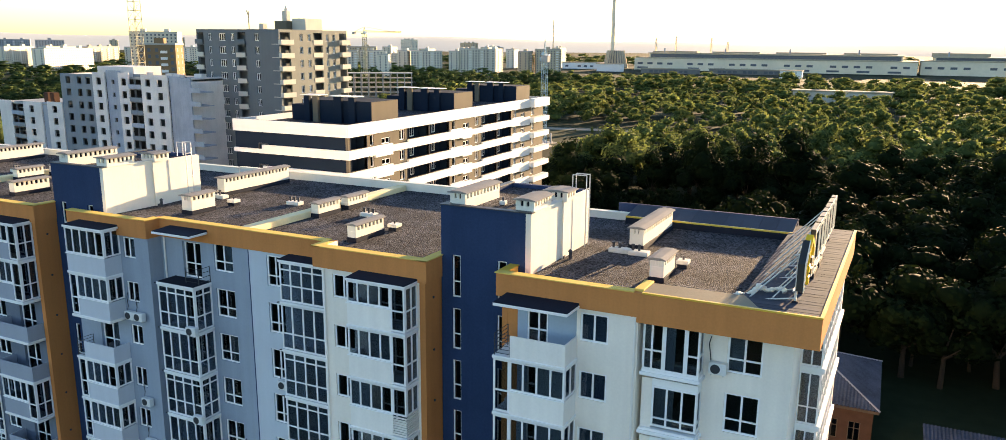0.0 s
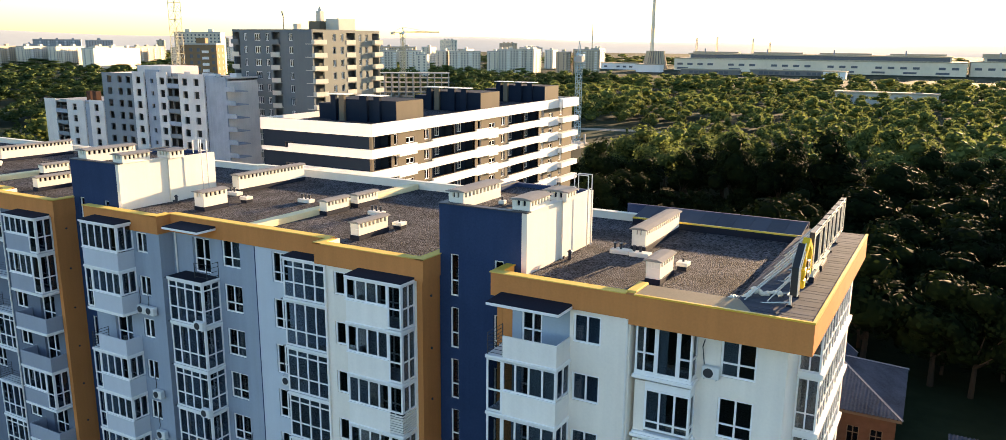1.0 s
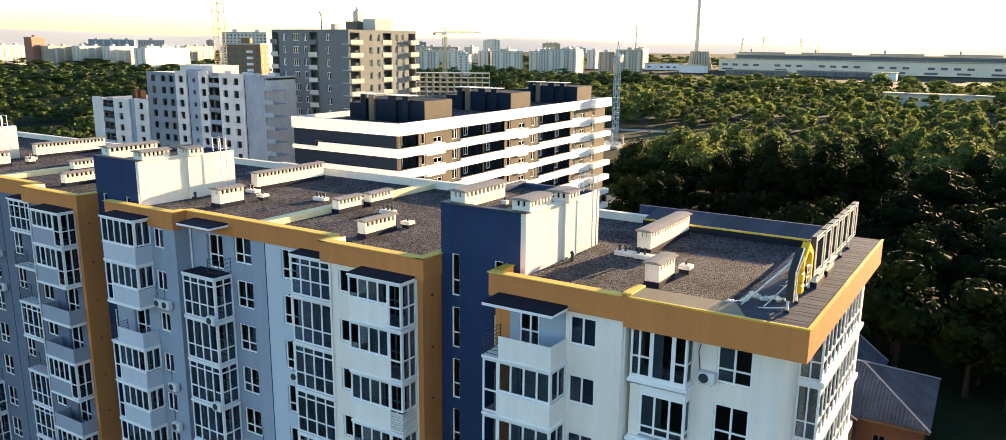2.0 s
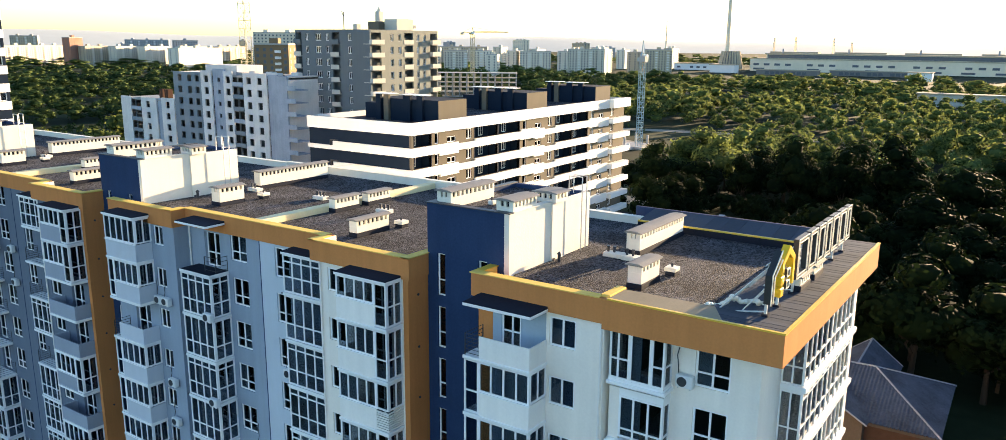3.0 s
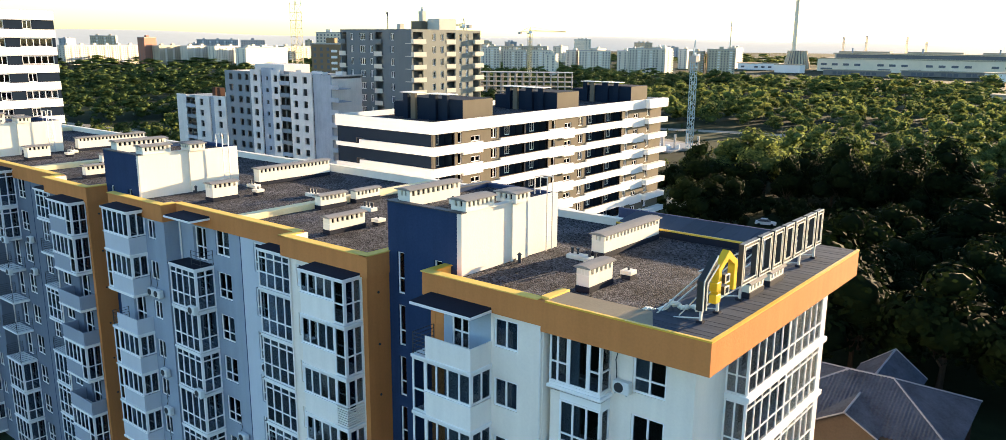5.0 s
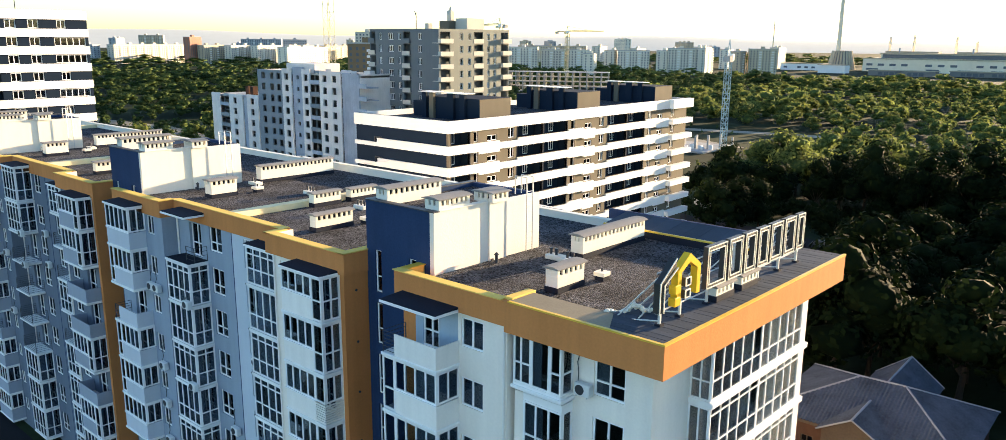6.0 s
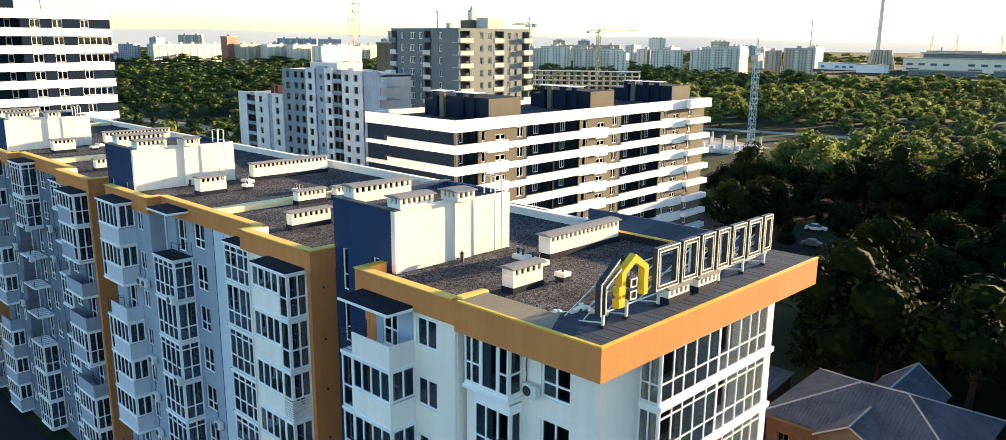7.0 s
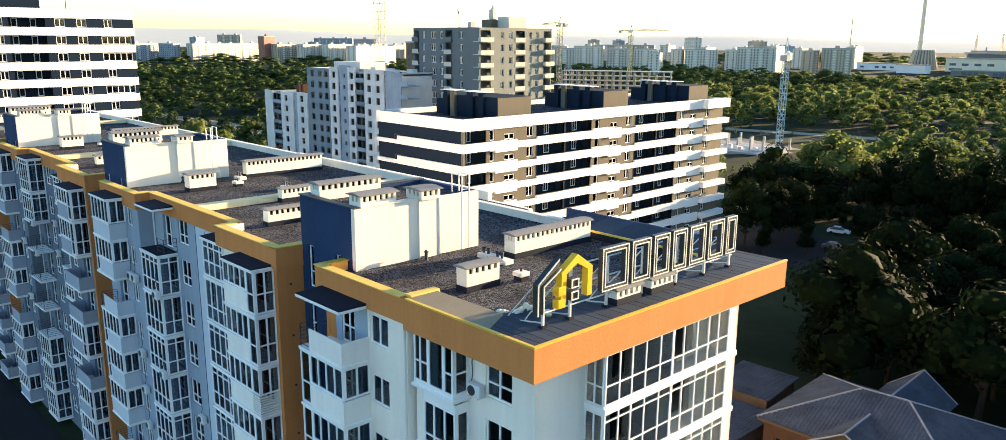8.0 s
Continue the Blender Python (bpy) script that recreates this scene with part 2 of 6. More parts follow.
def part(name, mb, material, parent, label="", smooth=False):
    """One mesh object under a thing or a part, from a Mesh in world metres."""
    p, skew = origin[parent.name]
    vs = [(lean(*v) if skew else Vector(v)) for v in mb.v]
    o = Vector((0, 0, 0))
    for k in range(3):
        o[k] = (min(v[k] for v in vs) + max(v[k] for v in vs)) / 2
    me = mesh_of(name, [tuple(v - o) for v in vs], mb.f, material)
    if smooth:
        me.shade_smooth()
    ob = new(name, me)
    ob.parent, ob.location = parent, o - p
    origin[ob.name] = (o, skew)
    return tagged(ob, label)


def whole(name, mb, material, label, category, group="", skew=False, kind="", smooth=False):
    """A thing that is one mesh."""
    vs = [(lean(*v) if skew else Vector(v)) for v in mb.v]
    o = Vector([(min(v[k] for v in vs) + max(v[k] for v in vs)) / 2 for k in (0, 1)] + [min(v[2] for v in vs)])
    me = mesh_of(name, [tuple(v - o) for v in vs], mb.f, material)
    if smooth:
        me.shade_smooth()
    ob = new(name, me)
    ob.location = o
    origin[ob.name] = (o, skew)
    return tagged(ob, label, category, group, kind)


shared = {}


def shared_part(name, key, make, material, parent, at):
    """A part whose mesh, made once round its own corner, is shared by all alike."""
    p, skew = origin[parent.name]
    key = (key, material.name, skew)
    if key not in shared:
        mb = make()
        shared[key] = mesh_of(name, [(x + (KX * y if skew else 0), y, z) for x, y, z in mb.v], mb.f, material)
    w = lean(*at) if skew else Vector(at)
    ob = new(name, shared[key])
    ob.parent, ob.location = parent, w - p
    origin[ob.name] = (w, skew)
    return ob


def window(parent, x, y, z, w, h, cols=2, transom=(), axis="x", sill=True, material=None, fr=0.092, name="window", curtain=0.0, depth=0.09, panes=True, pane=None):
    """A framed window with its corner at (x, y, z), along +x (axis x) or along +y and facing +x (axis y). cols: a number or shares of the width."""
    material = material or PVC
    shares = [1 / cols] * cols if isinstance(cols, int) else cols
    cuts = [0.0]
    for s in shares:
        cuts.append(cuts[-1] + s * w / sum(shares))
    rows = [0.0, *transom, h]

    def turned(mb):
        if axis == "y":
            mb.v = [(-b, a, c) for a, b, c in mb.v]
        return mb

    def frame_mesh():
        mb = Mesh()
        holes = []
        for i, (a, b) in enumerate(zip(cuts, cuts[1:])):
            xa, xb = (fr if i == 0 else a + fr / 2), (w - fr if i == len(cuts) - 2 else b - fr / 2)
            for k, (c, d) in enumerate(zip(rows, rows[1:])):
                holes.append((xa, xb, fr if k == 0 else c + fr * 0.4, h - fr if k == len(rows) - 2 else d - fr * 0.4))
        mb.holed_x(0, w, 0, depth, 0, h, holes)
        return turned(mb)

    ob = shared_part(name, ("frame", axis, round(w, 3), round(h, 3), tuple(cuts), tuple(rows), fr, depth), frame_mesh, material, parent, (x, y, z))

    def put(nm, a, b, c, pw, pd, ph, m):
        def make():
            mb = Mesh()
            mb.box(0, pw, 0, pd, 0, ph)
            return turned(mb)
        at = (x + a, y + b, z + c) if axis == "x" else (x - b, y + a, z + c)
        return shared_part(nm, (nm, axis, round(pw, 3), pd, round(ph, 3)), make, m, ob, at)

    if sill:
        put("sill", -0.04, -0.06, -0.05, w + 0.08, 0.09, 0.046, material)
    if panes:
        for a, b in zip(cuts, cuts[1:]):
            for c, d in zip(rows, rows[1:]):
                put("pane", a + fr / 2, depth * 0.45, c + fr / 2, b - a - fr, 0.012, d - c - fr, pane or GLASS)
    if curtain and rng.random() < curtain:
        a = rng.choice((0.02, w * 0.5))
        put("curtain", a + 0.02, depth + 0.03, 0.05, w * 0.45, 0.05, h - 0.1, CURTAIN)
    return ob


rng = random.Random(7)
STOREY, TOP = 2.9, 23.95           # storey height and the top storey's floor
FLOORS = [TOP - STOREY * (8 - k) for k in range(9)]
DECK, PARAPET, BAND = 27.15, 27.65, 26.45


def air_conditioner(x, y, z, axis="x"):
    """An outdoor unit on its bracket: casing, round fan grille, bracket."""
    w, d, h = 0.78, 0.32, 0.55
    ob = thing("air_conditioner", (x, y, z), "white outdoor air-conditioning unit on a wall bracket", "air conditioner", "outdoor air conditioners", True)
    mb = Mesh()
    mb.box(x, x + w, y - d - 0.1, y - 0.1, z, z + h, 0.03)
    part("casing", mb, ACM, ob)
    mb = Mesh()
    mb.tube((x + 0.3, y - d - 0.125, z + h / 2), (x + 0.3, y - d - 0.099, z + h / 2), 0.22, 14)
    part("fan_grille", mb, DARKM, ob, "dark round fan grille")
    mb = Mesh()
    for a in (0.12, w - 0.12):
        mb.box(x + a - 0.02, x + a + 0.02, y - d - 0.1, y + 0.02, z - 0.045, z - 0.002)
    part("bracket", mb, STEEL, ob)
    pts = [(x + 0.06, y - 0.2, z + h - 0.05), (x - 0.02, y - 0.06, z + h + 0.25), (x - 0.1, y - 0.04, z + h + 0.75), (x - 0.02, y - 0.03, z + h + 1.1)]
    mb = Mesh()
    for a, b in zip(pts, pts[1:]):
        mb.tube(a, b, 0.022, 5)
    part("hose", mb, DARKM, ob, "dark insulated hose")
    return ob


def railing(parent, pts, z0, z1, bars=4):
    """Thin horizontal rails on posts along the points."""
    for k in range(bars):
        z = z0 + 0.12 + (z1 - z0 - 0.12) * k / (bars - 1)
        mb = Mesh()
        for a, b in zip(pts, pts[1:]):
            mb.tube((*a, z), (*b, z), 0.016, 5)
        part("rail", mb, DARKM, parent, "thin dark metal rail")
    for p in pts:
        mb = Mesh()
        mb.tube((*p, z0), (*p, z1), 0.03, 5)
        part("rail_post", mb, DARKM, parent)


def slab(parent, x0, x1, y0, y1, z, material=None, t=0.16):
    mb = Mesh()
    mb.box(x0, x1, y0, y1, z - t, z, 0.02)
    part("balcony_slab", mb, material or PANEL, parent)


def canopy(parent, x0, x1, yf, yb, z):
    """A small bitumen-covered roof over the top balcony, with a white fascia."""
    mb = Mesh()
    mb.box(x0 + 0.02, x1 + 0.12, yf - 0.15, yb, z, z + 0.14, 0.02)
    part("canopy_fascia", mb, PVC, parent)
    mb = Mesh()
    mb.poly([(x0 + 0.04, yf - 0.13, z + 0.143), (x1 + 0.1, yf - 0.13, z + 0.143), (x1 + 0.1, yb, z + 0.143), (x0 + 0.04, yb, z + 0.143),
             (x0 + 0.04, yf - 0.13, z + 0.17), (x1 + 0.1, yf - 0.13, z + 0.17), (x1 + 0.1, yb, z + 0.26), (x0 + 0.04, yb, z + 0.26)],
            [(0, 3, 2, 1), (4, 5, 6, 7), (0, 1, 5, 4), (1, 2, 6, 5), (2, 3, 7, 6), (3, 0, 4, 7)])
    part("canopy_covering", mb, BITUMEN, parent, "black bitumen covering")


def balcony(block, x0, x1, yf, yb, z, style, tall="", narrow=0.85, cover=None, panel=None, louvre=False):
    """A projecting balcony. style: glazed (panel below, windows above), bay (glass from floor to ceiling), open (panel and railing).
    tall: the end, l or r, that has a column of full-height glass. cover: the canopy's height over the usual one."""
    h, panel = STOREY - 0.16 + (cover or 0), panel or PANEL
    ob = part("balcony", *slab_mesh(x0, x1, yf, yb, z), block)
    sill = 1.22
    if style == "open":
        xa = x0 + (narrow if tall == "l" else 0)
        mb = Mesh()
        mb.box(xa, x1, yf, yf + 0.08, z, z + 1.08, 0.015)
        mb.box(x1 - 0.08, x1, yf + 0.082, yb, z, z + 1.08, 0.015)
        part("balcony_panel", mb, panel, ob)
        if tall == "l":
            railing(ob, [(xa, yf + 0.04), (x0 + 0.04, yf + 0.04), (x0 + 0.04, yb)], z, z + 1.08, 6)
        else:
            mb = Mesh()
            mb.box(x0, x0 + 0.08, yf + 0.082, yb, z, z + 1.08, 0.015)
            part("balcony_panel", mb, panel, ob)
    elif style == "rail":
        railing(ob, [(x0 + 0.04, yb), (x0 + 0.04, yf + 0.04), (x1 - 0.04, yf + 0.04), (x1 - 0.04, yb)], z, z + 1.05, 6)
    elif style == "deck":
        mb = Mesh()
        mb.box(x0 + 0.01, x1 - 0.01, yf + 0.01, yb, z + 0.001, z + 0.03)
        part("bay_roof", mb, BITUMEN, ob, "black bitumen covering of the bay below")
        railing(ob, [(x1 - 1.1, yf + 0.5), (x1 - 0.04, yf + 0.5), (x1 - 0.04, yb)], z + 0.03, z + 1.0, 4)
    elif style == "glazed":
        xa, xb = x0 + (narrow if tall == "l" else 0), x1 - (narrow if tall == "r" else 0)
        mb = Mesh()
        mb.box(xa, xb, yf, yf + 0.08, z, z + sill - 0.06, 0.01)
        if tall != "r":
            mb.box(x1 - 0.08, x1, yf + 0.082, yb, z, z + sill - 0.06, 0.01)
        if tall != "l":
            mb.box(x0, x0 + 0.08, yf + 0.082, yb, z, z + sill - 0.06, 0.01)
        part("balcony_panel", mb, panel, ob)
        n = 5 if xb - xa > 2.9 else 4
        window(ob, xa, yf, z + sill, xb - xa, h - sill, n, (), curtain=0.4)
        if tall == "l":
            window(ob, x0, yf, z + 0.05, narrow, h - 0.05, 1, (1.1,), sill=False)
        if louvre:
            for k in range(8):
                mb = Mesh()
                zz = z + 0.06 + 0.14 * k
                mb.box(xb, x1, yf, yf + 0.03, zz, zz + 0.085)
                mb.box(x1 - 0.03, x1, yf + 0.031, yb, zz, zz + 0.085)
                part("louvre_slat", mb, panel, ob)
            window(ob, xb, yf, z + sill, narrow, h - sill, 1, (), sill=False)
            window(ob, x1, yf + 0.09, z + sill, yb - yf - 0.09, h - sill, 2, (), axis="y", sill=False)
        elif tall == "r":
            window(ob, xb, yf, z + 0.05, narrow, h - 0.05, 1, (1.1,), sill=False)
            window(ob, x1, yf + 0.09, z + 0.05, yb - yf - 0.09, h - 0.05, 2, (1.1,), axis="y", sill=False)
        elif tall != "r":
            window(ob, x1, yf + 0.09, z + sill, yb - yf - 0.09, h - sill, 2, (), axis="y", sill=False)
    elif style == "bay":
        n = 4 if x1 - x0 > 2.9 else 3
        high = (0.95, h - 0.48) if rng.random() < 0.6 else (0.95,)
        window(ob, x0, yf, z + 0.05, x1 - x0, h - 0.05, n, high, sill=False, curtain=0.35)
        if yb - yf > 0.3:
            window(ob, x1, yf + 0.09, z + 0.05, yb - yf - 0.09, h - 0.05, 2, high, axis="y", sill=False)
    if style in ("bay", "deck"):
        mb = Mesh()
        mb.tube((x0 - 0.04, yf + 0.25, z - 0.1), (x0 - 0.32, yf + 0.05, z - 0.13), 0.035, 6)
        part("drain_spout", mb, DARKM, ob, "short dark drain spout")
    if cover is not None:
        canopy(ob, x0, x1, yf, yb, z + h + 0.02)
    return ob


def slab_mesh(x0, x1, yf, yb, z):
    mb = Mesh()
    mb.box(x0 - 0.05, x1 + 0.05, yf - 0.06, yb, z - 0.16, z, 0.02)
    mb.box(x0, x1, yf, yb, z - 0.21, z - 0.162)
    return mb, PVC


def coping(parent, pts, material, width=0.42, top=PARAPET, name="coping", wall_from=DECK, wall_mat=None, inset=0.05, out=0.06):
    """A low parapet along the points (outer line, wall on the left hand), with a sheet coping."""
    for k, ((xa, ya), (xb, yb)) in enumerate(zip(pts, pts[1:])):
        lift = 0.003 * (k % 2)
        d = Vector((xb - xa, yb - ya, 0)).normalized()
        n = Vector((-d.y, d.x, 0))
        for nm, o, i, z0, z1, m in (("parapet_wall", 0.0, width - inset, wall_from, top - 0.05, wall_mat or CAPM), (name, -out, width, top - 0.048, top, material)):
            ext = 0.0 if nm == "parapet_wall" else out
            a, b = Vector((xa, ya, 0)) - d * ext, Vector((xb, yb, 0)) + d * ext
            mb = Mesh()
            quad = [a + n * o, b + n * o, b + n * i, a + n * i]
            mb.prism([(p.x, p.y) for p in quad], z0, z1 + lift)
            part(nm, mb, m, parent)

# ---- the long apartment building ----
def shell(block, walls_front, y_back, x0, x1, side_left, side_right):
    """Floors, cross walls, rear wall and core of a block. walls_front: (x0, x1, y) of its front walls."""
    for z in FLOORS:
        mb = Mesh()
        for a, b, y in walls_front:
            mb.box(a + 0.05, b - 0.05, y + 0.34, y_back - 0.31, z - 0.22, z - 0.002)
        part("floor_slab", mb, CONC, block)
    mb = Mesh()
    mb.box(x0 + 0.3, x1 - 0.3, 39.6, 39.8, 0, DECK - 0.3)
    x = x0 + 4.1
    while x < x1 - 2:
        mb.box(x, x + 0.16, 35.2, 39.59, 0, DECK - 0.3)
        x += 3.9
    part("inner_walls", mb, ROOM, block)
    mb = Mesh()
    mb.box(x0, x1, y_back - 0.3, y_back, 0, DECK - (0.31 if y_back < 50 else 0.002))
    part("rear_wall", mb, side_right, block)


def block_m(dx, states, label):
    """One section of the long building: a set-forward left part, a set-back middle and a set-forward right part."""
    X = lambda x: x + dx
    blue, pale, panelb = (BLUE, PALEB, PANELB) if dx == 0 else (BLUEG, BLUEG, PANELG)
    block = thing("apartment_block", (X(-34), 34.8, 0), label, "apartment block", "sections of the apartment building", True)
    yl, ym, yr, back = 33.8, 34.8, 33.7, 52.4
    holes_l, holes_m, holes_r = [], [], []
    todo = []
    for k, z in enumerate(FLOORS):
        w = (X(-42.75), X(-41.7), z + 1.05, z + 2.4)
        holes_l.append(w)
        todo.append((w, yl, 2, ()))
        w = (X(-45.6), X(-43.9), z + 0.06, z + 2.3)
        holes_l.append(w)
        todo.append((w, yl + 0.1, [0.9, 0.8], (0.9,)))
        w = (X(-36.12), X(-34.6), z + 0.78, z + 2.58)
        holes_m.append(w)
        todo.append((w, ym, 2, (0.62,)))
        w = (X(-38.7), X(-37.2), z + 0.06, z + 2.35)
        holes_m.append(w)
        todo.append((w, ym + 0.1, [0.8, 0.7], (0.9,)))
        w = (X(-32.0), X(-30.75), z + 0.42, z + 2.3)
        holes_m.append(w)
        todo.append((w, ym, 2, (0.62,)))
        w = (X(-26.35), X(-24.95), z + 0.85, z + 2.2)
        holes_r.append(w)
        todo.append((w, yr, 2, ()))
        w = (X(-23.4), X(-21.7), z + 0.06, z + 2.3)
        holes_r.append(w)
        todo.append((w, yr + 0.1, [0.9, 0.8], (0.9,)))
    for nm, a, b, y, holes, m in (("front_wall", -47.5, -40.5, yl, holes_l, blue), ("front_wall", -40.5, -33.35, ym, [h for h in holes_m if h[0] < X(-33.4)], blue), ("front_wall", -33.35, -27.0, ym, [h for h in holes_m if h[0] > X(-33.4)], pale), ("front_wall", -27.0, -20.75, yr, holes_r, WHITE if dx == 0 else blue)):
        mb = Mesh()
        mb.holed_x(X(a), X(b), y, y + 0.34, 0, BAND, holes)
        part(nm, mb, m, block)
    for (a, b, z0, z1), y, cols, tr in todo:
        window(block, a, y + 0.08, z0, b - a, z1 - z0, cols, tr, curtain=0.35)
    # returns between the set-backs, end walls
    for box in ((X(-40.8), X(-40.502), yl + 0.342, ym + 0.34), (X(-26.99), X(-26.7), yr + 0.342, ym - 0.002)):
        mb = Mesh()
        mb.box(*box, 0, BAND)
        part("return_wall", mb, blue, block)
    mb = Mesh()
    mb.box(X(-47.5), X(-47.2), yl + 0.342, back - 0.31, 0, DECK - 0.31)
    part("end_wall", mb, NAVY, block)
    mb = Mesh()
    mb.box(X(-20.74), X(-20.4), yr - 0.12, back - 0.31, 0, BAND - 0.002)
    part("end_wall", mb, ORANGE, block, "orange plastered end wall")
    for z in FLOORS[3:]:
        mb = Mesh()
        mb.tube((X(-20.41), 34.35, z + 1.55), (X(-20.36), 34.35, z + 1.55), 0.07, 10)
        part("vent_cap", mb, DARKM, block, "small dark vent in the wall")
    shell(block, [(X(-47.5), X(-40.5), yl), (X(-40.5), X(-27.4), ym), (X(-27.4), X(-20.4), yr)], back, X(-47.5), X(-20.4), NAVY, WHITE)
    # orange band round the roof edge, stepped like the front
    band = [(-47.62, yl - 0.14), (-40.42, yl - 0.14), (-40.42, ym - 0.12), (-27.52, ym - 0.12), (-27.52, yr - 0.16), (-20.3, yr - 0.16), (-20.3, 35.6)]
    for k, ((xa, ya), (xb, yb)) in enumerate(zip(band, band[1:])):
        mb = Mesh()
        low = BAND - 0.003 * k
        if ya == yb:
            mb.box(X(xa) - (0.0 if k else 0.0), X(xb), ya, ya + 0.45, low, PARAPET - 0.05)
        elif yb > ya:
            mb.box(X(xa) - 0.45, X(xa) - 0.001, ya + 0.451, yb + 0.45, low, PARAPET - 0.051)
        else:
            mb.box(X(xa) + 0.001, X(xa) + 0.45, yb + 0.451, ya + 0.45, low, PARAPET - 0.051)
        part("fascia_band", mb, ORANGE, block, "orange plaster band under the roof edge")
        if k == 6:
            continue
        mb = Mesh()
        if ya == yb:
            mb.box(X(xa) + 0.48, X(xb) - 0.48, ya + 0.452, ya + 0.472, DECK + 0.001, PARAPET - 0.052)
        elif yb > ya:
            mb.box(X(xa) - 0.472, X(xa) - 0.452, ya + 0.473, yb + 0.45, DECK + 0.001, PARAPET - 0.053)
        else:
            mb.box(X(xa) + 0.452, X(xa) + 0.472, yb + 0.473, ya + 0.45, DECK + 0.001, PARAPET - 0.053)
        part("parapet_lining", mb, CREAM, block)
    coping(block, [(X(a), b) for a, b in band], CAPM, 0.5, wall_from=PARAPET - 0.07)
    coping(block, [(X(-20.4 if dx else -24.4), back), (X(-50.75), back)], CREAM, 0.4, PARAPET + (0.05 if dx else 0.13), wall_mat=CREAM)
    # roof decks and the wall between them
    mb = Mesh()
    mb.prism([(X(x), y) for x, y in ((-47.2, yl + 0.3), (-40.87, yl + 0.3), (-40.87, ym + 0.32), (-27.07, ym + 0.32), (-27.07, yr + 0.28), (-20.45, yr + 0.28), (-20.45, back - 0.345), (-50.75, back - 0.345), (-50.75, 43.02), (-47.2, 43.02))], DECK - 0.3, DECK)
    part("roof_deck", mb, GRAVEL, block, "gravelled flat roof")
    mb = Mesh()
    mb.box(X(-34.45), X(-33.7), ym + 0.34, back - 0.42, DECK, PARAPET - 0.08, 0.03)
    part("roof_divider", mb, CAPL, block, "low coped wall across the roof")
    mb = Mesh()
    mb.box(X(-33.38), X(-33.32), ym - 0.015, ym - 0.001, 0.3, BAND)
    part("expansion_joint", mb, NAVY, block)
    for xp in (-40.15, -26.85):
        mb = Mesh()
        mb.tube((X(xp), (ym if xp < -30 else yr) - 0.09, 0.3), (X(xp), (ym if xp < -30 else yr) - 0.09, BAND), 0.055, 7)
        part("downpipe", mb, PANEL, block)
    # balconies, storey by storey from the top
    for i, z in enumerate(reversed(FLOORS)):
        s1, s2, s3, s4 = states[min(i, len(states) - 1)]
        balcony(block, X(-46.5), X(-43.0), 32.6, yl, z, s1, "l" if s1 != "glazed" or i in (1, 3, 4) else "", 0.7, cover=None if i else 0.15, panel=panelb)
        balcony(block, X(-39.5), X(-36.5), 33.4, ym, z, s2, cover=None if i else 0.3)
        balcony(block, X(-30.2), X(-27.1), 33.85, ym, z, s3, cover=None if i else -0.4)
        balcony(block, X(-24.5), X(-20.95), 32.5, yr, z, s4, "r" if s4 == "glazed" else "", 0.85, cover=None if i else -0.33, panel=PANEL if dx == 0 else panelb, louvre=i == 2 and dx == 0)
    return block


G, B, O, R = "glazed", "bay", "open", "rail"
block_m(0.0, [(G, "deck", B, G), (G, B, B, G), (O, B, B, G), (G, B, B, G), (G, B, B, G), (G, B, B, G), (O, B, B, G)],
        "pale blue and white apartment block with an orange roof band")
block_m(-30.4, [(G, B, B, G), (G, B, R, G), (O, R, R, O), (G, R, B, O), (G, R, R, G), (O, R, B, O), (G, B, B, G)],
        "pale blue and white apartment block with open and glazed balconies")
block_m(-60.8, [(G, B, B, G), (O, B, R, G), (G, R, R, O)],
        "apartment block of pale blue plaster at the end of the row")


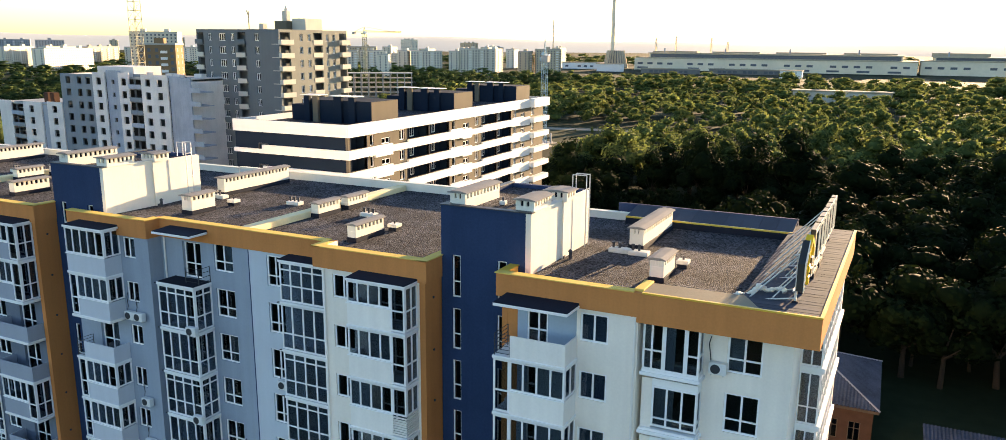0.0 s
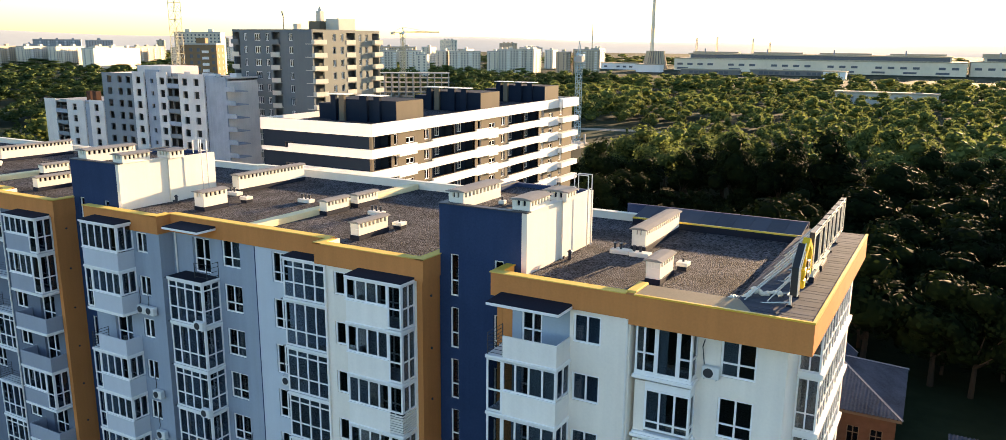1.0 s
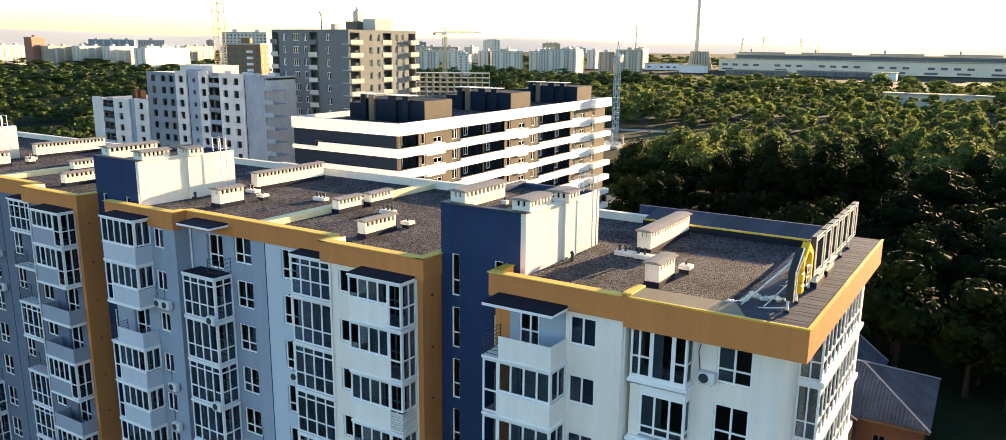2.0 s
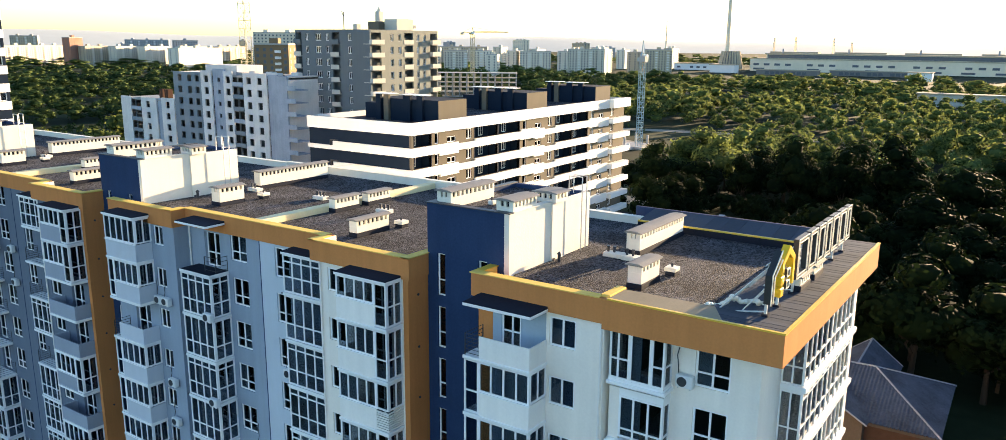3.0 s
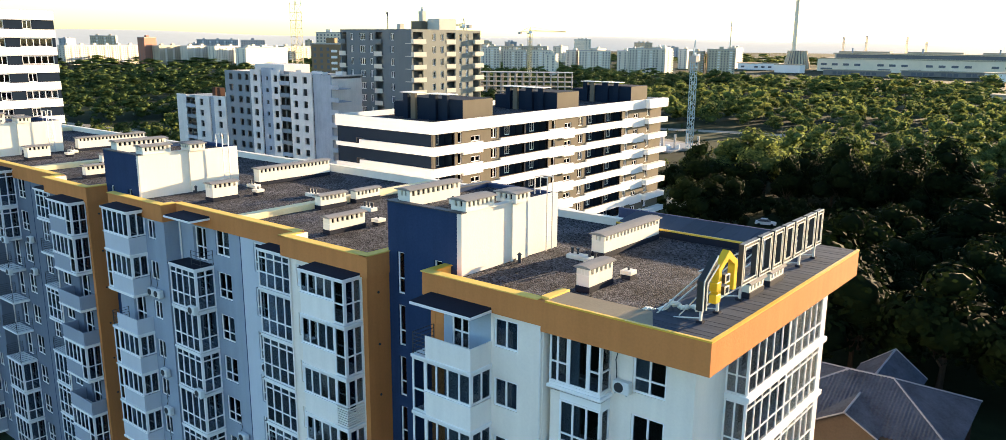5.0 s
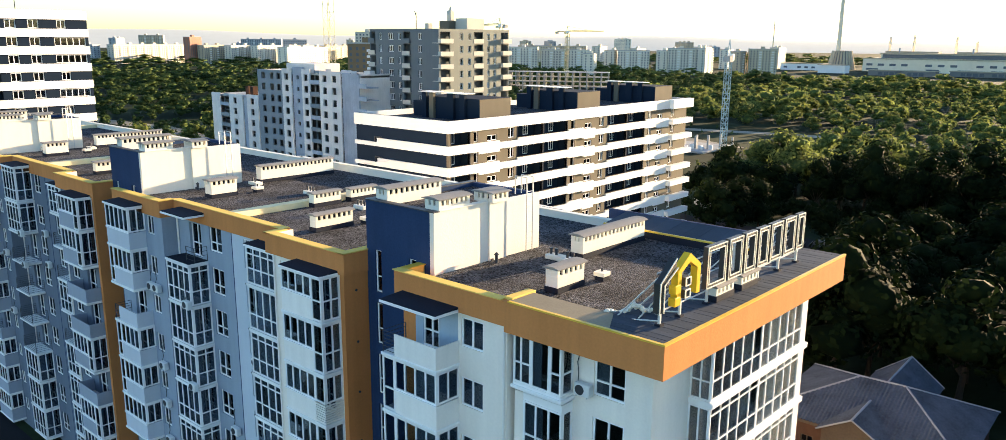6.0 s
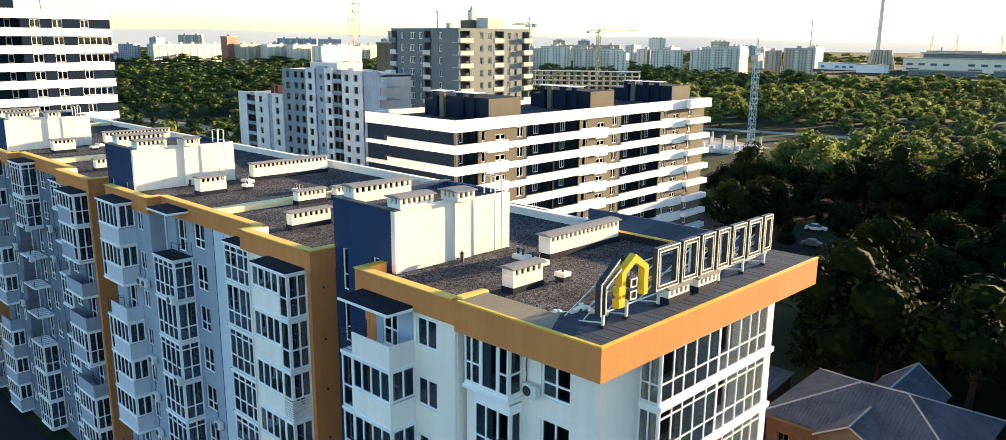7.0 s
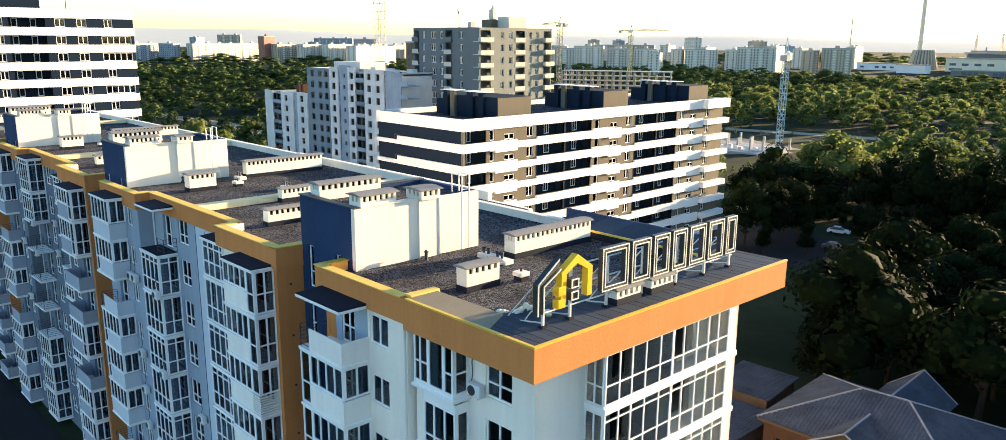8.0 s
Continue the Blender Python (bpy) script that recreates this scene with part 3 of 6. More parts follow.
def stair_tower(dx, label):
    """The navy stair tower between two blocks, with a cream side above the roof."""
    X = lambda x: x + dx
    tw = thing("stair_tower", (X(-17.9), 38, 0), label, "stair tower", "stair towers", True)
    x0, x1, y0, y1, top = X(-20.35), X(-15.25), 35.1, 43.0, 30.3
    holes = []
    for z in FLOORS + [TOP + STOREY]:
        if z + 1.05 < 26.5:
            holes.append((X(-19.72), X(-19.2), z + 1.45, z + 3.75))
            holes.append((X(-17.1), X(-16.55), z + 1.45, z + 3.75))
    mb = Mesh()
    mb.holed_x(x0, x1 - 0.31, y0, y0 + 0.3, 0, top, holes)
    part("front_wall", mb, NAVY, tw)
    mb = Mesh()
    mb.box(x0, x0 + 0.3, y0 + 0.302, y1, 0, top - 0.02)
    mb.box(x0 + 0.302, x1 - 0.31, y1 - 0.3, y1, 0, top - 0.02)
    part("side_wall", mb, NAVY, tw)
    mb = Mesh()
    mb.box(x1 - 0.3, x1, y0 + 0.002, 38.9, 0, top)
    mb.box(x1 - 0.3, x1, 40.2, y1, 0, top - 0.05)
    mb.box(x1 - 0.3, x1 + 0.1, 38.9, 40.2, DECK, top - 0.06)
    part("side_wall", mb, CREAM, tw, "cream plastered side above the roof")
    # Added wall close behind the stair windows, so that they look dark.
    mb = Mesh()
    mb.box(x0 + 0.31, x1 - 0.31, y0 + 1.4, y0 + 1.58, 0, top - 0.5)
    part("inner_wall", mb, NAVY, tw)
    for z in FLOORS:
        mb = Mesh()
        mb.box(x0 + 0.31, x1 - 0.31, y0 + 1.6, y1 - 0.31, z + 0.3, z + 0.5)
        part("landing", mb, CONC, tw)
    mb = Mesh()
    mb.box(x0 + 0.31, x1 - 0.31, y0 + 0.31, y1 - 0.31, top - 0.45, top - 0.25)
    part("roof_deck", mb, GRAVEL, tw)
    mb = Mesh()
    mb.box(x0 - 0.06, x1 + 0.05, y0 - 0.06, y0 + 0.34, top, top + 0.05)
    mb.box(x0 - 0.06, x0 + 0.34, y0 + 0.342, y1, top, top + 0.048)
    part("coping", mb, DARKM, tw, "dark metal coping")
    mb = Mesh()
    mb.box(x1 - 0.36, x1 + 0.05, y0 + 0.342, 38.89, top + 0.002, top + 0.045)
    part("coping", mb, CREAM, tw)
    for a, b, z0, z1 in holes:
        window(tw, a, y0 + 0.1, z0, b - a, z1 - z0, 1, (0.85,), fr=0.075)
    # fire ladder on the cream side
    lad = Mesh()
    for y in (41.55, 42.05):
        lad.tube((x1 + 0.32, y, DECK + 0.1), (x1 + 0.32, y, top + 1.0), 0.035, 6)
        lad.tube((x1 + 0.32, y, top + 1.0), (x1 - 0.5, y, top + 1.0), 0.03, 6)
        lad.tube((x1 - 0.5, y, top + 1.0), (x1 - 0.5, y, top), 0.03, 6)
    ladder = part("ladder", lad, STEEL, tw, "pale steel roof ladder")
    for k in range(12):
        mb = Mesh()
        z = DECK + 0.3 + 0.28 * k
        mb.tube((x1 + 0.32, 41.55, z), (x1 + 0.32, 42.05, z), 0.022, 5)
        part("rung", mb, STEEL, ladder)
    mb = Mesh()
    mb.box(x1 + 0.002, x1 + 0.16, 39.0, 39.16, DECK, DECK + 0.12)
    mb.tube((x1 + 0.5, 39.0, DECK), (x1 + 0.5, 39.0, DECK + 0.42), 0.09, 8)
    mb.tube((x1 + 0.5, 39.0, DECK + 0.42), (x1 + 0.5, 39.0, DECK + 0.55), 0.15, 8, 0.03)
    part("vent_pipe", mb, DARKM, tw)
    return tw


stair_tower(0.0, "navy stair tower with a cream sunlit side and roof ladder")
stair_tower(-30.4, "navy stair tower with a cream side rising above gravelled roofs")
stair_tower(-60.8, "navy stair tower with cream side at the row end")


def block_r():
    """The end block with the sign: white front, glazed bays, broad overhanging roof edge."""
    block = thing("apartment_block", (-9, 34, 0), "white end block with orange roof band and overhanging roof", "apartment block", "sections of the apartment building", True)
    ya, yb, back = 33.6, 34.65, 48.9
    ha, hb, todo = [], [], []
    for i, z in enumerate(reversed(FLOORS)):
        w = (-11.98, -10.6, z + 0.86, z + 2.28)
        ha.append(w)
        todo.append((w, ya, 2, ()))
        ha.append((-15.9, -12.15, z + 0.0, z + 2.45))
        w = (-5.4, -3.85, z + 0.15, z + 2.08)
        hb.append(w)
        todo.append((w, yb, 2, (0.65,)))
        hb.append((-8.8, -6.5, z + 0.1, z + 2.3))
    mb = Mesh()
    mb.holed_x(-15.9, -9.2, ya, ya + 0.32, 0, BAND, ha)
    part("front_wall", mb, WHITE, block)
    mb = Mesh()
    mb.holed_x(-9.19, -2.6, yb, yb + 0.32, 0, 26.2, hb)
    part("front_wall", mb, WHITE, block)
    for (a, b, z0, z1), y, cols, tr in todo:
        window(block, a, y + 0.07, z0, b - a, z1 - z0, cols, tr, curtain=0.4)
    mb = Mesh()
    mb.box(-9.5, -9.2, ya + 0.322, yb + 0.3, 0, BAND)
    part("return_wall", mb, WHITE, block)
    mb = Mesh()
    mb.box(-16.2, -15.9, ya + 0.322, back - 0.31, 0, DECK - 0.3)
    part("end_wall", mb, ORANGE, block, "orange plastered end wall")
    # recess behind the balconies
    mb = Mesh()
    mb.holed_x(-15.89, -9.5, 33.945, 34.14, 0, DECK - 0.3, [(-14.85, -13.75, z + 0.06, z + 2.2) for z in FLOORS])
    part("recess_wall", mb, LOGGIA, block)
    mb = Mesh()
    mb.box(-15.89, -15.36, 33.928, 33.942, 0, DECK - 0.31)
    part("recess_panel", mb, ORANGE, block, "orange strip of the recess wall")
    for z in FLOORS:
        window(block, -14.85, 33.99, z + 0.06, 1.1, 2.14, [0.6, 0.5], (0.85,))
    shell(block, [(-16.2, -9.2, ya), (-9.2, -2.6, yb)], back, -16.2, -2.6, ORANGE, WHITE)
    # sunlit end wall with its tall glazed bay
    mb = Mesh()
    mb.holed_y(yb + 0.322, back, -2.92, -2.6, 0, 26.2, [h for z in FLOORS for h in ((39.2, 40.4, z + 0.3, z + 2.2), (43.6, 45.0, z + 0.05, z + 2.2))])
    part("end_wall", mb, WHITE, block, "white plastered end wall in evening sun")
    xf = -1.62
    for z in FLOORS:
        mb = Mesh()
        mb.box(-2.6, xf + 0.14, 37.45, 47.12, z - 0.3, z - 0.02, 0.03)
        bay = part("bay_window", mb, PVC, block, "glazed bay with a white ledge")
        window(bay, -2.59, 37.5, z, 0.95, 2.58, 2, (0.85,), sill=False, fr=0.07)
        window(bay, xf, 37.6, z, 4.5, 2.58, [0.9, 0.8, 0.9, 1.0, 0.9], (0.85, 2.2), axis="y", sill=False, curtain=0.9, fr=0.07)
        window(bay, xf, 42.1, z, 4.4, 2.58, [0.8, 1.0, 0.9, 0.8, 0.9], (0.85, 2.2), axis="y", sill=False, fr=0.07, pane=GLASSC)
    mb = Mesh()
    mb.box(-2.599, xf, 46.51, 47.05, 0, 26.19)
    part("pier", mb, WHITE, block)
    # front bays and balconies
    for i, z in enumerate(reversed(FLOORS)):
        style = {0: "open"}.get(i, "glazed")
        balcony(block, -15.75, -12.1, 32.15, ya, z, style, "l", 0.85, cover=None if i else -0.26)
        zz = z - 0.02
        mb = Mesh()
        mb.box(-9.1, -6.3, 33.68, yb, zz - 0.3, zz - 0.12, 0.03)
        mb.box(-9.0, -6.4, 33.76, yb, zz - 0.119, zz)
        bay = part("bay_window", mb, PVC, block)
        if i == 0:
            window(bay, -9.0, 33.78, zz, 0.97, 2.3, [0.42, 0.55], (0.95,), sill=False)
            window(bay, -8.03, 33.78, zz, 1.0, 2.3, 1, (), sill=False, curtain=1.0)
            window(bay, -7.03, 33.78, zz, 0.61, 2.3, 1, (0.95,), sill=False)
            window(bay, -6.42, 33.88, zz, 0.75, 2.3, 1, (0.95,), axis="y", sill=False)
        else:
            window(bay, -8.5, 33.88, zz + 0.12, 2.08, 2.0, 3, (0.42,), sill=False, curtain=0.4)
            window(bay, -6.42, 33.98, zz + 0.12, 0.66, 2.0, 1, (0.42,), axis="y", sill=False)
            mb = Mesh()
            mb.box(-9.0, -8.51, 33.9, yb, zz, zz + 2.45)
            part("bay_pier", mb, WHITE, bay)
            mb = Mesh()
            mb.box(-8.505, -6.42, 33.9, 33.98, zz + 2.122, zz + 2.47)
            mb.box(-6.5, -6.42, 33.981, yb, zz + 2.122, zz + 2.47)
            part("bay_header", mb, PVC, bay)
    # roof edge: fascia all round, overhanging on the sign side and at the rear
    yo, xo, ye = 33.43, -1.5, 51.25
    for k, (a, b, c, d, lo) in enumerate(((-16.3, -9.26, yo + 0.02, yo + 0.45, BAND), (-9.255, xo, yo, yo + 0.4, 26.22))):
        mb = Mesh()
        mb.box(a, b, c, d, lo, PARAPET - 0.06)
        part("fascia_band", mb, ORANGE, block, "orange plaster band under the roof edge")
    mb = Mesh()
    mb.box(xo - 0.4, xo - 0.001, yo + 0.401, ye, 26.22, PARAPET - 0.062)
    part("fascia_band", mb, ORANGE, block, "orange plaster band lit by the sun")
    mb = Mesh()
    mb.box(-16.3, -4.8, ye + 0.002, ye + 0.2, 26.22, PARAPET + 0.33)
    mb.box(-4.79, xo - 0.41, ye - 0.4, ye, 26.22, PARAPET - 0.25)
    part("fascia_band", mb, NAVY, block)
    mb = Mesh()
    mb.box(-9.3, xo - 0.401, yo + 0.401, 34.64, 26.22, 26.3)
    mb.box(-2.59, xo - 0.401, 34.641, ye - 0.401, 26.222, 26.3)
    mb.box(-16.2, -2.6, back + 0.002, ye - 0.401, 26.224, 26.3)
    part("soffit", mb, CREAM, block)
    coping(block, [(-16.3, yo + 0.02), (-9.5, yo + 0.02)], CAPM, 0.45, wall_from=PARAPET - 0.07)
    coping(block, [(-16.3, 35.05), (-16.3, yo + 0.5)], YELLOW, 0.45, PARAPET + 0.004)
    mb = Mesh()
    mb.box(-9.5, -9.05, yo + 0.3, 35.3, DECK, PARAPET + 0.06, 0.02)
    part("coping", mb, CAPM, block)
    # sheet-metal skirts of the overhang, sloping up towards the fascia
    mb = Mesh()
    mb.poly([(-9.04, yo, PARAPET - 0.058), (xo, yo, PARAPET - 0.058), (xo, yo + 0.13, PARAPET + 0.01), (-9.04, yo + 0.13, PARAPET + 0.01)], [(0, 1, 2, 3)])
    mb.box(-9.04, xo + 0.03, yo - 0.03, yo + 0.12, PARAPET - 0.06, PARAPET + 0.012)
    mb.box(xo - 0.12, xo + 0.03, yo + 0.121, ye, PARAPET - 0.06, PARAPET + 0.01)
    part("edge_flashing", mb, YELLOW, block, "yellow sheet-metal edge flashing")
    mb = Mesh()
    mb.prism([(-9.04, yo + 0.121), (-4.0, yo + 0.121), (-4.9, 35.15), (-9.04, 35.15)], PARAPET - 0.12, PARAPET - 0.012)
    part("sheet_skirt", mb, TANS, block, "galvanised sheet along the roof edge")
    n = 44
    for k in range(n):
        y = yo + 0.13 + (ye - 0.2 - yo) * k / n
        step = (ye - 0.2 - yo) / n
        mb = Mesh()
        xin = -5.0 if y > 33.9 else -4.3
        mb.box(xin, xo - 0.125, y + 0.01, y + step - 0.01, PARAPET - 0.12, PARAPET - 0.035 + 0.004 * (k % 3))
        part("roof_sheet", mb, SEAM, block)
    for k in range(10):
        xa = -15.0 + k * 1.02
        mb = Mesh()
        lift = 0.004 * (k % 2)
        za, zb = PARAPET - 0.05 + lift, PARAPET + 0.31 + lift
        mb.poly([(xa, 48.95, za - 0.1), (xa + 1.0, 48.95, za - 0.1), (xa + 1.0, ye, zb - 0.1), (xa, ye, zb - 0.1), (xa, 48.95, za), (xa + 1.0, 48.95, za), (xa + 1.0, ye, zb), (xa, ye, zb)],
                [(0, 3, 2, 1), (4, 5, 6, 7), (0, 1, 5, 4), (1, 2, 6, 5), (2, 3, 7, 6), (3, 0, 4, 7)])
        part("roof_sheet", mb, SEAM, block)
    mb = Mesh()
    mb.box(-15.0, -4.78, 48.8, 48.94, PARAPET - 0.1, PARAPET - 0.005)
    part("edge_flashing", mb, YELLOW, block)
    mb = Mesh()
    mb.box(-15.0, -5.02, 48.804, 48.94, DECK - 0.02, PARAPET - 0.101)
    part("parapet_wall", mb, BITUMEN, block, "bitumen-covered parapet")
    coping(block, [(-15.0, 50.0), (-24.4, 50.0)], CREAM, 0.4, wall_mat=CREAM)
    mb = Mesh()
    mb.prism([(-15.85, yo + 0.3), (-9.2, yo + 0.3), (-9.2, 35.1), (-4.8, 35.1), (-4.8, 48.82), (-15.0, 48.82), (-15.0, 49.66), (-20.38, 49.66), (-20.38, 43.02), (-15.85, 43.02)], DECK - 0.3, DECK)
    part("roof_deck", mb, GRAVEL, block, "gravelled flat roof")
    mb = Mesh()
    mb.tube((-9.32, yo + 0.1, 0.3), (-9.32, yo + 0.1, BAND - 0.1), 0.055, 7)
    part("downpipe", mb, PANEL, block)
    return block


block_r()
for x, y, k in ((-6.1, 34.65, 8), (-6.1, 34.65, 6), (-41.9, 33.8, 7), (-42.7, 33.8, 7), (-41.9, 33.8, 5), (-41.9, 33.8, 4), (-41.9, 33.8, 3), (-34.4, 34.8, 4), (-31.3, 34.8, 6),
                (-36.95, 33.4, 7), (-36.95, 33.4, 5), (-72.3, 33.8, 6), (-72.3, 33.8, 4), (-64.8, 34.8, 7), (-64.8, 34.8, 6), (-66.4, 33.4, 7), (-66.4, 33.4, 6), (-25.0, 33.7, 6), (-25.0, 33.7, 5)):
    air_conditioner(x, y, FLOORS[k] + (0.1 if x > -10 else -0.05))

# ---- on the roofs ----
def shaft(x0, x1, y0, y1, z, h, along="y", cap=None, base=True, label="cream ventilation shaft with slotted openings under a sheet-metal cap"):
    """A masonry ventilation shaft: dark plinth, plastered body, slotted head, sheet cap."""
    ob = thing("ventilation_shaft", ((x0 + x1) / 2, (y0 + y1) / 2, z), label, "ventilation shaft", "roof ventilation shafts", True)
    if base:
        mb = Mesh()
        mb.box(x0 - 0.04, x1 + 0.04, y0 - 0.04, y1 + 0.04, z, z + 0.28, 0.02)
        part("plinth", mb, BITUMEN, ob)
    slot = 0.34
    mb = Mesh()
    mb.box(x0, x1, y0, y1, z + (0.281 if base else 0), z + h - slot, 0.01)
    part("body", mb, CREAM, ob)
    mb = Mesh()
    n, m2 = max(2, round((y1 - y0) / 0.38)), max(2, round((x1 - x0) / 0.4))
    za, zb = z + h - slot + 0.001, z + h - 0.001
    dy, dx = (y1 - y0 - 0.16) / n, (x1 - x0 - 0.36) / m2
    for x in (x0, x1 - 0.1):
        mb.holed_y(y0, y1, x, x + 0.1, za, zb, [(y0 + 0.16 + dy * k, y0 + dy * (k + 1), za + 0.04, zb - 0.03) for k in range(n)])
    for y in (y0 + 0.002, y1 - 0.102):
        mb.holed_x(x0 + 0.101, x1 - 0.101, y, y + 0.1, za, zb, [(x0 + 0.26 + dx * k, x0 + 0.1 + dx * (k + 1), za + 0.04, zb - 0.03) for k in range(m2)])
    part("slotted_head", mb, CREAM, ob)
    mb = Mesh()
    mb.box(x0 + 0.2, x1 - 0.2, y0 + 0.2, y1 - 0.2, z + h - slot + 0.001, z + h - 0.002)
    part("flue_core", mb, BITUMEN, ob)
    xm, o = (x0 + x1) / 2, 0.12
    mb = Mesh()
    prof = [(x0 - o, 0.0), (x1 + o, 0.0), (x1 + o, 0.05), (xm + 0.2, 0.13), (xm - 0.2, 0.13), (x0 - o, 0.05)]
    n = len(prof)
    mb.poly([(px, y0 - o, z + h + pz) for px, pz in prof] + [(px, y1 + o, z + h + pz) for px, pz in prof],
            [tuple(range(n)), tuple(range(2 * n - 1, n - 1, -1))] + [(i, n + i, n + (i + 1) % n, (i + 1) % n) for i in range(n)])
    part("cap", mb, cap or ASHEET, ob, "galvanised sheet-metal cap")
    return ob


def roof_vent(x, y, z, s=0.5):
    ob = thing("roof_vent", (x, y, z), "small cream roof vent on a dark base", "roof vent", "small roof vents", True)
    mb = Mesh()
    mb.box(x - s * 0.45, x + s * 0.45, y - s * 0.45, y + s * 0.45, z, z + 0.22, 0.01)
    part("base", mb, BITUMEN, ob)
    mb = Mesh()
    mb.box(x - s * 0.55, x + s * 0.55, y - s * 0.55, y + s * 0.55, z + 0.221, z + 0.44, 0.03)
    part("head", mb, CREAM, ob)
    mb = Mesh()
    mb.tube((x, y, z + 0.44), (x, y, z + 0.62), 0.06, 7)
    part("pipe", mb, DARKM, ob)


def pipe_bundle(x, y, z, n=3):
    ob = thing("roof_pipes", (x, y, z), "short cluster of vent pipes in a low kerb", "vent pipes", "", True)
    mb = Mesh()
    mb.box(x - 0.55, x + 0.55, y - 0.3, y + 0.3, z, z + 0.25, 0.03)
    part("kerb", mb, CREAM, ob)
    for k in range(n):
        mb = Mesh()
        xx = x - 0.35 + 0.35 * k
        mb.tube((xx, y, z + 0.2), (xx, y, z + 0.5), 0.07, 8)
        mb.tube((xx, y, z + 0.5), (xx, y, z + 0.58), 0.1, 8)
        part("pipe", mb, DARKM, ob)


# end block
shaft(-12.65, -11.85, 42.5, 48.4, DECK, 1.22)
shaft(-9.75, -9.05, 36.8, 38.8, DECK, 1.15)
roof_vent(-8.95, 40.1, DECK, 0.55)
pipe_bundle(-12.9, 41.6, DECK, 2)
pipe_bundle(-11.75, 41.5, DECK, 2)
for dx in (0.0, -30.4, -60.8):
    # on the stair tower
    shaft(-16.3 + dx, -15.3 + dx, 35.5, 37.6, 30.25, 0.6, base=False)
    shaft(-16.3 + dx, -15.0 + dx, 38.95, 40.15, 30.25, 0.5, base=False)
    shaft(-20.1 + dx, -19.2 + dx, 35.6, 39.4, 29.88, 1.0, base=False)
    roof_vent(-18.0 + dx, 37.5, 29.87, 0.3)
    roof_vent(-17.4 + dx, 38.4, 29.87, 0.3)
    # on the long roofs
    shaft(-27.5 + dx, -26.9 + dx, 36.6, 39.3, DECK, 1.0)
    shaft(-33.69 + dx, -33.1 + dx, 40.9, 43.1, DECK, 0.92)
    shaft(-33.69 + dx, -33.1 + dx, 44.0, 46.2, DECK, 0.84)
    roof_vent(-26.8 + dx, 40.3, DECK, 0.6)
    pipe_bundle(-30.6 + dx, 42.9, DECK, 3)
    shaft(-41.85 + dx, -40.95 + dx, 37.8, 39.8, DECK, 1.25)
    shaft(-44.85 + dx, -44.15 + dx, 43.8, 50.7, DECK, 1.3)
    roof_vent(-41.0 + dx, 41.5, DECK, 0.6)
    pipe_bundle(-43.9 + dx, 43.1, DECK, 2)
    pipe_bundle(-37.5 + dx, 43.7, DECK, 3)


